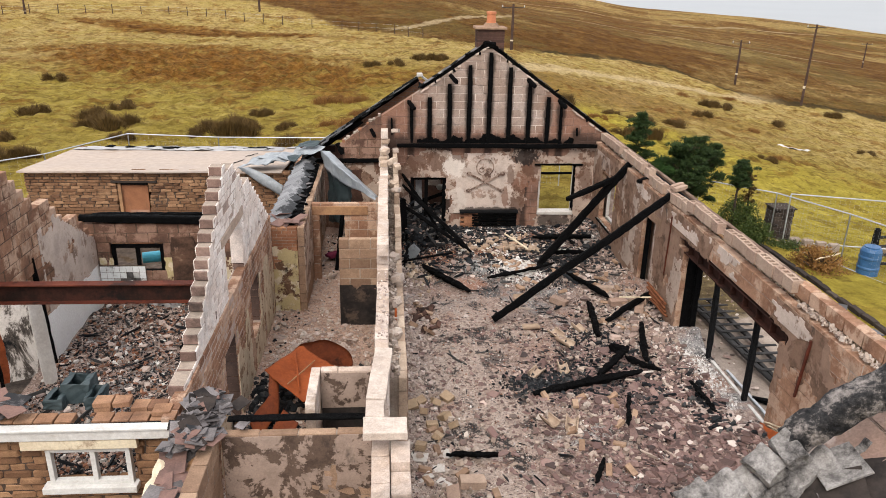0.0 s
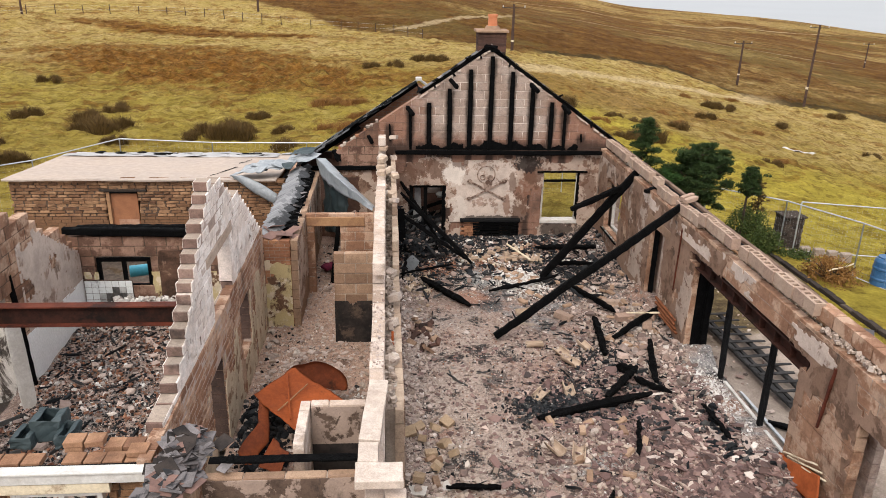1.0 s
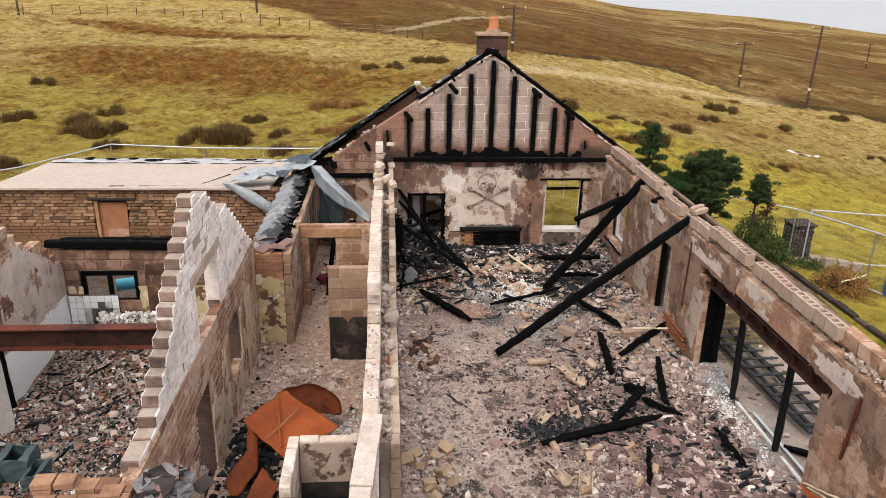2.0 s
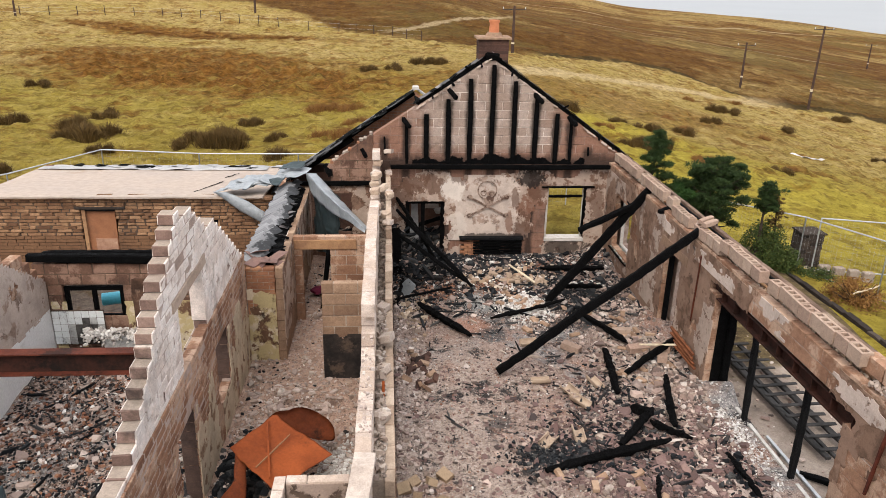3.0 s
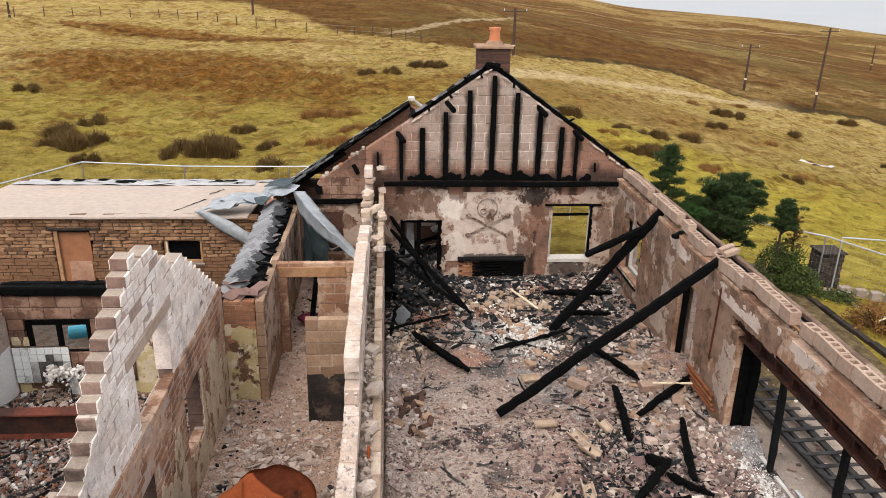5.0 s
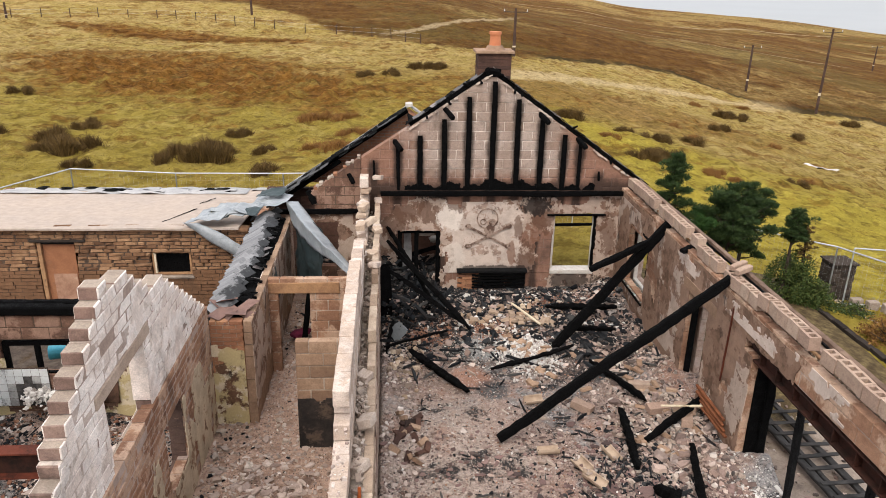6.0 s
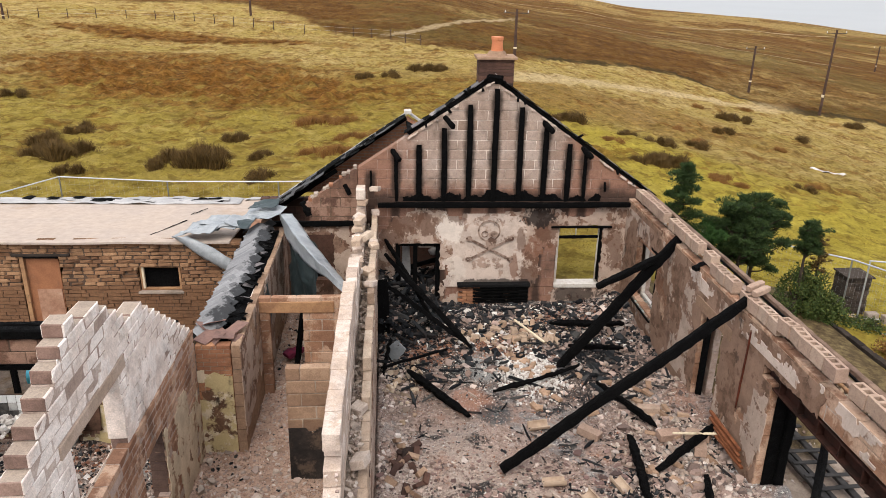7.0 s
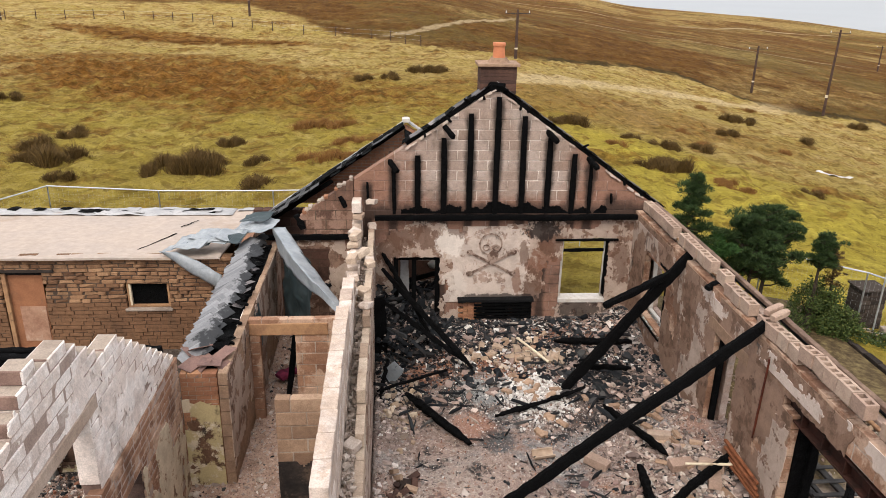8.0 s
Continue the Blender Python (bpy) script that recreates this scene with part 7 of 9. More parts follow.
for k in range(130):
    y = rnd.uniform(6.75, 7.85)
    x = -2.02 + rnd.gauss(0, 0.13)
    s = rnd.uniform(0.4, 0.9)
    bm = worn_box(-0.12 * s, 0.12 * s, -0.15 * s, 0.15 * s, -0.005, 0.005, 0.002, 0.010)
    bmesh.ops.transform(bm, verts=bm.verts, matrix=Matrix.Translation((x, y, 2.26 + max(0, 0.10 - abs(x + 2.02) * 0.35) + rnd.uniform(0, .09))) @ Euler((rnd.gauss(0, .2), rnd.gauss(0, .2), rnd.uniform(0, 3))).to_matrix().to_4x4())
    part("slate", bm, (M_SLATE, M_SLATE_PALE, M_SLATE_PALE, M_SOOT_BLACK, M_SLATE_BROWN)[k % 5], heap)
for k in range(14):
    y = rnd.uniform(5.6, 7.0)
    bm = worn_box(-0.13, 0.13, -0.19, 0.19, -0.005, 0.005, 0.002, 0.010)
    bmesh.ops.transform(bm, verts=bm.verts, matrix=Matrix.Translation((-2.14 + rnd.gauss(0, 0.06), y, 2.17 + rnd.uniform(0, .04))) @ Euler((rnd.gauss(0, .1), rnd.gauss(0, .15), rnd.uniform(-.5, .5))).to_matrix().to_4x4())
    part("slate", bm, M_SLATE_BROWN if k % 3 else M_SLATE_PALE, heap)
pile = thing("slate_heap", (-4.4, 7.7, 2.24), "small stack of red-brown slates on the front wall head", "roof slates")
for k in range(14):
    bm = worn_box(-0.11, 0.11, -0.17, 0.17, -0.005, 0.005, 0.002, 0.008)
    bmesh.ops.transform(bm, verts=bm.verts, matrix=Matrix.Translation((-4.42 + rnd.gauss(0, 0.12), 7.68 + rnd.gauss(0, 0.10), 2.26 + k * 0.010)) @ Euler((rnd.gauss(0, .08), rnd.gauss(0, .08), rnd.uniform(0.4, 1.4))).to_matrix().to_4x4())
    part("slate", bm, M_SLATE_BROWN if k % 2 else M_SLATE, pile)
part("valley_board", worn_box(-2.36, -1.98, 5.0, 7.4, 2.05, 2.15, 0.01, 0.01), M_WOOD, heap)
timber("torn_sheet", "torn pale sheet at the roof valley", (-2.34, 5.6, 2.12), (-2.31, 6.7, 2.20), 0.10, 0.05, M_CREAM, steps=8, rough=0.05, category="sheet")

# ---- outbuilding ----
d3 = thing("boarded_door", (-6.88, 20.15, -0.2), "outbuilding door boarded with orange-brown sheet", "door")
board = part("board", worn_box(-7.20, -6.50, 20.20, 20.23, -0.2, 1.56, 0.004, 0.004), M_BOARD, d3)
part("torn_ply", worn_box(-7.05, -6.52, 20.185, 20.197, 0.0, 0.82, 0.003, 0.004), M_PLY, board, "torn paler ply layer")
part("jamb", worn_box(-7.29, -7.20, 20.12, 20.26, -0.2, 1.6, 0.006, 0.004), M_WOOD, d3)
part("head", worn_box(-7.29, -6.46, 20.14, 20.26, 1.56, 1.62, 0.006, 0.004), M_CHAR_BROWN, d3)
part("lintel", worn_box(-7.42, -6.2, 20.07, 20.16, 1.63, 1.69, 0.01, 0.006), M_DARKSTONE, d3)
w5 = thing("window", (-4.19, 20.2, 0.78), "small dark outbuilding window in a white frame", "window")
frame_parts(w5, "x", -4.79, -3.91, 0.79, 1.37, 20.16, 20.24, 0.045, M_WOOD)
part("stop", worn_box(-4.745, -4.70, 20.15, 20.22, 0.83, 1.33, 0.004, 0.003), M_CREAM, w5, "pale inner stop")
part("pane", boxes((-4.75, -3.95, 20.23, 20.235, 0.83, 1.33)), M_CHAR, w5)
part("sill", worn_box(-4.84, -3.86, 20.06, 20.2, 0.73, 0.78, 0.01, 0.006), M_MORTAR, w5, "mossy concrete sill")
rnd = random.Random(81)
x = -9.6
while x < -2.6:
    ln = rnd.uniform(0.22, 0.4)
    part("coping_stone", worn_box(x, x + ln - 0.012, 20.04, 20.34, 1.885, 1.945 + rnd.uniform(0, .02), 0.012, 0.01), M_STONE, flat)
    x += ln
for k in range(26):
    x = rnd.uniform(-9.4, -3.0)
    w = rnd.uniform(0.15, 0.9)
    mat = M_CHAR if k % 3 == 0 else M_FOIL
    y = rnd.uniform(23.7, 24.15)
    z = 1.985 - 0.075 * (y - 20)
    ob = crumpled_sheet("felt_scrap", "", ((x, y, z + .02), (x + w, y - rnd.uniform(-.1, .1), z + .02), (x + w, y + 0.25, z), (x, y + 0.25, z)), mat, 8, 0.05, 0.006, k * 1.7)
    tagged(ob, "torn scrap of roofing felt on the outbuilding roof", "felt", "felt scraps")
strip_f = crumpled_sheet("felt_strip", "", ((-9.8, 23.62, 1.735), (-3.2, 23.55, 1.74), (-3.2, 24.28, 1.685), (-9.8, 24.3, 1.68)), M_FOIL, 26, 0.035, 0.006, 9.5)
tagged(strip_f, "crinkled grey felt strip remaining on the outbuilding roof", "felt")
for k, (a, b) in enumerate((((-4.6, 20.6, 1.95), (-4.1, 21.8, 1.87)), ((-4.15, 22.4, 1.83), (-3.9, 23.0, 1.8)))):
    timber("deck_crack", "black gap between roof deck boards", a, b, 0.03, 0.012, M_CHAR, steps=10, rough=0.02, category="joint")
for k in range(5):
    timber("pallet_board", "dark timber slat lying behind the corridor wall", (-3.55 + k * 0.13, 19.2, 0.02), (-3.50 + k * 0.13, 19.9, 0.1), 0.08, 0.03, M_CHAR_BROWN, steps=5, rough=0.006, group="pallet boards")

# ---- debris ----
M_REDBITS = pieces("red_brown_crumbs", ((0.0, (0.25, 0.115, 0.07)), (0.4, (0.15, 0.07, 0.05)), (0.7, (0.33, 0.175, 0.11)), (1.0, (0.09, 0.05, 0.04))), sat=1.0)
M_BUFF_BITS = pieces("buff_brick_rubble", ((0.0, (0.44, 0.32, 0.205)), (0.25, (0.23, 0.15, 0.10)), (0.5, (0.58, 0.46, 0.33)), (0.75, (0.14, 0.09, 0.065)), (1.0, (0.66, 0.56, 0.45))), sat=0.9)
M_SHARDS = pieces("sooty_glass_shards", ((0.0, (0.17, 0.23, 0.22)), (0.4, (0.33, 0.40, 0.38)), (0.7, (0.07, 0.09, 0.09)), (1.0, (0.55, 0.58, 0.56))), 0.25, sat=1.0)
M_GREY_BITS = pieces("grey_ash_grains", ((0.0, (0.20, 0.21, 0.205)), (0.4, (0.33, 0.335, 0.325)), (0.7, (0.11, 0.118, 0.116)), (1.0, (0.48, 0.475, 0.455))), sat=1.0)


def scatter(name, label, count, place, size, flat, mat, seed, lift=0.3, slim=(0.45, 0.95)):
    """Many loose bits as one mesh: broken shards at random turns, resting on the floor. place(rnd) gives x, y, z or None."""
    rnd = random.Random(seed)
    verts, faces = [], []
    made = 0
    while made < count:
        p = place(rnd)
        if p is None:
            continue
        made += 1
        s = size[0] * (size[1] / size[0]) ** (rnd.random() ** 1.6)
        l, w, h = s, s * rnd.uniform(*slim), s * rnd.uniform(*flat)
        m = Euler((rnd.gauss(0, lift), rnd.gauss(0, lift), rnd.uniform(0, 6.28))).to_matrix()
        o = Vector(p) + Vector((0, 0, h * 0.35 + s * 0.25 * min(lift, 0.3)))
        # an uneven five-sided shard, its upper face smaller and tilted
        b = len(verts)
        turn, tip = rnd.uniform(0, 6.28), rnd.uniform(-0.35, 0.35)
        rim = [(math.cos(turn + (k + rnd.uniform(-.38, .38)) * 1.2566), math.sin(turn + (k + rnd.uniform(-.38, .38)) * 1.2566), rnd.uniform(0.6, 1.1)) for k in range(5)]
        for cx, cy, q in rim:
            verts.append(o + m @ Vector((cx * q * l / 2, cy * q * w / 2, -h / 2)))
        for cx, cy, q in rim:
            k = q * rnd.uniform(0.72, 1.0)
            verts.append(o + m @ Vector((cx * k * l / 2, cy * k * w / 2, h / 2 * (1 + tip * cx))))
        faces.append((b + 5, b + 6, b + 7, b + 8, b + 9))
        faces += [(b + k, b + (k + 1) % 5, b + 5 + (k + 1) % 5, b + 5 + k) for k in range(5)]
    me = bpy.data.meshes.new(name)
    me.from_pydata(verts, [], faces)
    me.materials.append(mat)
    return tagged(new(name, me), label, "debris", kind="stuff")


def in_box(x0, x1, y0, y1, rule=None):
    def f(r):
        x, y = r.uniform(x0, x1), r.uniform(y0, y1)
        if rule and r.random() > rule(x, y):
            return None
        return x, y, floor_z(x, y)
    return f


def around(cx, cy, sx, sy, x0=0.5, x1=6.3, y0=4.0, y1=20.9):
    def f(r):
        x, y = r.gauss(cx, sx), r.gauss(cy, sy)
        return (x, y, floor_z(x, y)) if x0 < x < x1 and y0 < y < y1 else None
    return f


def heavy(x, y):
    """Where coarse rubble lies thick: along the walls and at the far end, thin along the trodden middle."""
    edge = max(0.45 * smooth01(1.4, 0.5, x), smooth01(4.2, 5.6, x), 0.5 * smooth01(18.4, 19.4, y))
    return min(1, 0.08 + 0.92 * edge + 0.35 * max(0, fbm(x, y, 0.7, 17.0)))


scatter("rubble", "mixed brick, plaster and slate rubble over the room floor", 12000, in_box(0.5, 6.3, 3.5, 20.9, heavy), (0.02, 0.14), (0.05, 0.26), M_RUBBLE, 1, 0.24)
scatter("grit", "small chips and dust over the room floor", 17000, in_box(0.5, 6.3, 6.5, 20.9), (0.012, 0.05), (0.1, 0.4), M_RUBBLE, 2)
scatter("slate_shards", "reddish-grey slate shards spread over the room floor", 13000, in_box(0.5, 6.3, 3.5, 14.8, lambda x, y: 0.12 + 0.88 * smooth01(2.4, 4.0, x) * smooth01(14.0, 12.0, y)), (0.04, 0.20), (0.04, 0.09), M_SLATE_BITS, 3, 0.22)
scatter("slate_shards", "large broken slates near the side wall", 1000, around(4.7, 9.6, 1.1, 1.8), (0.12, 0.36), (0.04, 0.07), M_SLATE_BITS, 65, 0.24)
scatter("slate_shards", "scattered slate and board fragments in the middle of the room", 320, in_box(0.6, 6.2, 7.0, 17.5), (0.08, 0.26), (0.04, 0.1), M_RUBBLE, 66, 0.16)
scatter("charcoal", "black charcoal drifts round the fallen timbers", 2600, around(3.25, 11.8, 0.42, 0.20), (0.02, 0.13), (0.1, 0.4), M_BLACK_BITS, 67)
scatter("charcoal", "burnt black scraps before the patio opening", 420, around(5.9, 10.5, 0.16, 0.5), (0.03, 0.22), (0.08, 0.4), M_BLACK_BITS, 89, 0.35)
scatter("slabs", "pale broken plates at the side wall's foot", 150, around(5.75, 10.0, 0.38, 0.7), (0.10, 0.32), (0.05, 0.12), M_DUST_BITS, 90, 0.3)
scatter("charcoal", "black charcoal drift by the small timbers", 700, around(4.7, 13.6, 0.35, 0.5), (0.02, 0.12), (0.1, 0.4), M_BLACK_BITS, 68)
scatter("tan_rubble", "tan broken brick along the side wall", 1100, around(5.6, 14.6, 0.5, 1.5), (0.03, 0.18), (0.12, 0.5), M_TAN_BITS, 4)
scatter("tan_rubble", "buff broken brick before the fireplace", 190, around(3.4, 19.3, 0.85, 0.42), (0.04, 0.24), (0.15, 0.5), M_BUFF_BITS, 5, 0.35)
scatter("rubble", "rust-red crumbs on the burnt earth at the far end", 1500, around(2.9, 18.65, 0.45, 0.28), (0.012, 0.08), (0.1, 0.4), M_REDBITS, 81)
scatter("rubble", "rust-red crumbs near the dark corner", 1100, around(1.45, 18.65, 0.35, 0.32), (0.012, 0.10), (0.1, 0.4), M_REDBITS, 82)
scatter("rubble", "rust-red crumbs under the gable window", 900, around(4.9, 20.0, 0.6, 0.3), (0.012, 0.10), (0.1, 0.4), M_REDBITS, 83)
scatter("ash", "fine grey ash spread over the floor", 5200, around(2.75, 17.9, 0.42, 0.36), (0.008, 0.035), (0.2, 0.6), M_GREY_BITS, 84)
scatter("slabs", "white plaster flakes lying on the far rubble", 320, in_box(0.8, 6.2, 18.4, 20.8), (0.06, 0.24), (0.06, 0.2), M_ASH_BITS, 85, 0.35)
scatter("slabs", "burnt board pieces by the side wall", 170, around(5.1, 18.2, 0.55, 0.6), (0.12, 0.4), (0.04, 0.1), M_BLACK_BITS, 86, 0.22)
scatter("tan_rubble", "buff brick and plaster by the divider's far foot", 150, around(1.0, 17.4, 0.32, 0.7), (0.05, 0.22), (0.15, 0.5), M_BUFF_BITS, 87, 0.35)
scatter("tan_rubble", "pale broken brick at the divider's foot", 260, around(1.05, 9.4, 0.4, 1.2), (0.04, 0.19), (0.12, 0.5), M_TAN_BITS, 6)
scatter("tan_rubble", "tan broken tiles in the middle of the room", 130, around(3.9, 13.0, 0.4, 0.7), (0.04, 0.19), (0.1, 0.4), M_TAN_BITS, 7)
scatter("tan_rubble", "broken brick heap in the room", 260, around(3.7, 10.3, 0.6, 0.7), (0.04, 0.2), (0.12, 0.5), M_TAN_BITS, 8)
scatter("ash", "white ash and plaster flakes in a heap", 2600, around(3.6, 17.6, 0.33, 0.42), (0.02, 0.10), (0.3, 0.7), M_ASH_BITS, 9)
scatter("ash", "white plaster flakes strewn about", 1500, in_box(0.5, 6.3, 5.0, 20.9), (0.015, 0.07), (0.15, 0.5), M_ASH_BITS, 10)
scatter("ash", "white plaster by the patio opening", 1500, around(6.35, 12.2, 0.22, 0.75, x1=6.74), (0.012, 0.09), (0.1, 0.4), M_ASH_BITS, 11)
scatter("charcoal", "charcoal bits round the burnt timbers", 1500, around(4.3, 12.0, 0.7, 0.6), (0.02, 0.14), (0.1, 0.5), M_BLACK_BITS, 12)
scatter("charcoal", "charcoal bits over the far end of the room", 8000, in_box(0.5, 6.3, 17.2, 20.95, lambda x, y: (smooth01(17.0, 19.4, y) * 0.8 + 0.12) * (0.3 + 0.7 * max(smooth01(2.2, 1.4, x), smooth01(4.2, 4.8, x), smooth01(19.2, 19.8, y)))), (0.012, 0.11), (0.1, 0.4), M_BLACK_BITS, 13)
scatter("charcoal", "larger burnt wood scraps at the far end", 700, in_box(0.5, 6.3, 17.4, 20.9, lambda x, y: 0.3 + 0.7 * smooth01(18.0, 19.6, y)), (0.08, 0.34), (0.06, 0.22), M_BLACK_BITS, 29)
scatter("charcoal", "charcoal bits strewn over the floor", 3000, in_box(0.5, 6.3, 5.0, 18.0, lambda x, y: (0.12 + max(0, 1.3 * fbm(x, y, 0.5, 27.0))) * (0.3 + 0.7 * smooth01(1.8, 3.2, x))), (0.012, 0.09), (0.1, 0.5), M_BLACK_BITS, 14)
scatter("rubble", "broken slate and brick at the south end of the room", 1500, around(5.4, 8.6, 0.8, 1.3), (0.05, 0.26), (0.06, 0.3), M_SLATE_BITS, 15)
scatter("rubble", "plaster crumbs over the corridor floor", 7000, in_box(-2.3, -0.02, 8.4, 20.5), (0.012, 0.09), (0.12, 0.45), M_DUST_BITS, 16)
scatter("ash", "white debris round the rusted tank", 800, around(-0.40, 11.55, 0.2, 0.38, -2.3, -0.05), (0.03, 0.12), (0.2, 0.6), M_ASH_BITS, 17)
scatter("charcoal", "black burnt crumbs along the corridor floor", 900, in_box(-2.3, -0.05, 8.6, 20.5, lambda x, y: 0.1 + 0.9 * max(smooth01(-1.5, -2.2, x), smooth01(16.0, 19.0, y), smooth01(12.4, 11.2, y))), (0.02, 0.14), (0.1, 0.4), M_BLACK_BITS, 74)
scatter("tan_rubble", "tan broken brick along the corridor walls", 420, in_box(-2.3, -0.05, 9.0, 20.5, lambda x, y: 0.25 + 0.75 * max(smooth01(-1.6, -2.2, x), smooth01(-0.5, -0.1, x))), (0.05, 0.2), (0.12, 0.5), M_TAN_BITS, 75, 0.35)
# burnt debris, with extra black bits standing in for the tank's shadow
scatter("charcoal", "burnt black heap that also deepens the shadow beside the rusted tank", 700, around(-1.85, 11.2, 0.22, 0.55, -2.33, -0.05), (0.05, 0.22), (0.2, 0.6), M_BLACK_BITS, 76, 0.4)
scatter("rubble", "grey slabs of plaster on the corridor floor", 150, around(-1.4, 13.2, 0.5, 0.6, -2.3, -0.05), (0.10, 0.30), (0.06, 0.15), M_DUST_BITS, 18)
scatter("rubble", "dark debris over the wing's floor", 11000, in_box(-6.2, -2.75, 7.9, 15.4), (0.015, 0.11), (0.05, 0.25), M_RUBBLE, 19)
scatter("charcoal", "charcoal over the wing's floor", 11000, in_box(-6.2, -2.75, 7.9, 15.4), (0.015, 0.10), (0.1, 0.45), M_BLACK_BITS, 20)
scatter("ash", "white bits among the wing's debris", 1100, in_box(-6.2, -2.75, 7.9, 15.4), (0.02, 0.14), (0.15, 0.5), M_ASH_BITS, 21)
scatter("ash", "white scraps heaped under the wing's back window", 420, lambda r: (r.uniform(-5.6, -4.3), 15.46 - abs(r.gauss(0, 0.16)), r.uniform(0.42, 0.62)), (0.04, 0.2), (0.1, 0.5), M_ASH_BITS, 78, 0.4)
scatter("charcoal", "black debris in the rear room", 1500, in_box(-2.4, 4.3, 21.35, 23.1), (0.05, 0.3), (0.25, 0.7), M_BLACK_BITS, 22)
scatter("rubble", "debris in the rear room", 700, in_box(-2.4, 4.3, 21.35, 23.1), (0.05, 0.25), (0.25, 0.7), M_RUBBLE, 23)
scatter("rubble", "mortar crumbs in the divider's cavity", 1500, lambda r: (r.uniform(0.2, 0.33), r.uniform(8.8, 20.8), r.uniform(1.93, 2.10)), (0.03, 0.15), (0.2, 0.6), M_TAN_BITS, 24)
scatter("rubble", "mortar crumbs in the side wall's cavity", 900, lambda r: (r.uniform(6.54, 6.64), r.uniform(5.0, 20.8), r.uniform(2.52, 2.68)), (0.04, 0.13), (0.3, 0.7), M_BUFF_BITS, 25)
scatter("rubble", "mortar scraps on the wall heads", 500, lambda r: (r.uniform(6.36, 6.48), r.uniform(3.0, 9.5), 2.72), (0.03, 0.12), (0.3, 0.7), M_TAN_BITS, 26)

def corner(r):
    """The tangle by the door in the room's dark corner."""
    x, y = 0.5 + abs(r.gauss(0, 0.75)), 20.8 - abs(r.gauss(0, 0.95))
    return (x, y, floor_z(x, y) + r.random() ** 2 * 0.75 * max(0, 1 - (x - 0.5) / 1.6)) if x < 6.2 and y > 16 else None


STICK = (0.05, 0.13)
scatter("burnt_sticks", "tangle of burnt laths and sticks in the corner by the door", 420, corner, (0.2, 1.1), (0.04, 0.09), M_BLACK_BITS, 51, 0.45, STICK)
scatter("charcoal", "black debris heaped in the corner by the door", 2100, corner, (0.03, 0.22), (0.2, 0.6), M_BLACK_BITS, 52, 0.5)
scatter("rubble", "slabs and crumbs among the burnt tangle", 420, corner, (0.04, 0.22), (0.1, 0.5), M_RUBBLE, 53, 0.5)
scatter("burnt_sticks", "burnt laths lying across the far end of the room", 260, in_box(0.6, 6.2, 16.6, 20.8), (0.2, 0.9), (0.04, 0.08), M_BLACK_BITS, 54, 0.12, STICK)
scatter("burnt_sticks", "charred splinters round the fallen timbers", 240, around(4.6, 12.9, 0.7, 1.3), (0.12, 0.6), (0.05, 0.12), M_BLACK_BITS, 55, 0.12, STICK)
scatter("burnt_sticks", "charred splinters strewn over the floor", 260, in_box(0.6, 6.2, 5.0, 16.6), (0.1, 0.45), (0.05, 0.12), M_BLACK_BITS, 56, 0.1, STICK)
scatter("glass", "broken grey-green glass on the side window's sill", 260, lambda r: (r.uniform(6.32, 6.6), r.uniform(18.75, 20.05), 0.603), (0.02, 0.09), (0.05, 0.15), M_SHARDS, 88, 0.15)
scatter("laths", "pale splintered laths in the rubble", 130, in_box(0.6, 6.2, 8.0, 20.6), (0.12, 0.5), (0.05, 0.12), M_TAN_BITS, 57, 0.12, (0.08, 0.2))
scatter("slabs", "broken slabs of plaster and board at the far end", 260, in_box(1.0, 6.2, 16.8, 20.6), (0.1, 0.36), (0.05, 0.16), M_RUBBLE, 58, 0.25)
scatter("slabs", "broken slabs along the side wall", 200, around(5.6, 15.2, 0.45, 1.6), (0.1, 0.36), (0.08, 0.25), M_RUBBLE, 59, 0.3)
scatter("rubble", "plaster and brick heaped at the patio jamb", 500, around(6.05, 13.6, 0.22, 0.45), (0.03, 0.2), (0.15, 0.5), M_RUBBLE, 71, 0.4)
scatter("rubble", "pale plaster and brick bits along the divider's foot", 900, in_box(0.5, 1.1, 9.0, 18.3), (0.02, 0.16), (0.1, 0.45), M_DUST_BITS, 72, 0.3)
scatter("rubble", "red-brown crumbs over the middle of the floor", 2600, in_box(1.0, 5.8, 9.0, 18.0), (0.012, 0.06), (0.1, 0.4), M_REDBITS, 73, 0.3)
scatter("burnt_sticks", "charred timber scraps over the wing's floor", 260, in_box(-6.1, -2.8, 8.0, 15.3), (0.15, 0.8), (0.04, 0.1), M_BLACK_BITS, 60, 0.15, STICK)
scatter("rubble", "red-brown crumbs over the wing's floor", 5000, in_box(-6.2, -2.75, 7.9, 15.4), (0.015, 0.12), (0.1, 0.5), M_REDBITS, 77, 0.3)
scatter("slabs", "grey slabs among the wing's debris", 160, in_box(-6.1, -2.8, 8.0, 15.3), (0.12, 0.4), (0.05, 0.16), M_DUST_BITS, 61, 0.2)
scatter("burnt_sticks", "burnt joists fallen in the rear room", 120, in_box(-2.4, 4.3, 21.4, 23.0), (0.4, 1.4), (0.05, 0.1), M_BLACK_BITS, 62, 0.4, STICK)

scatter("rubble", "broken brick and plaster over the corridor floor", 800, in_box(-2.3, -0.05, 8.6, 20.5), (0.03, 0.15), (0.1, 0.4), M_DUST_BITS, 63, 0.3)
scatter("rubble", "mortar crumbs on the divider's head", 420, lambda r: (lambda y: (r.uniform(0.02, 0.18), y, 2.60 if y < 11.25 else 3.02))(r.uniform(8.8, 15.1)), (0.015, 0.07), (0.2, 0.6), M_DUST_BITS, 64)

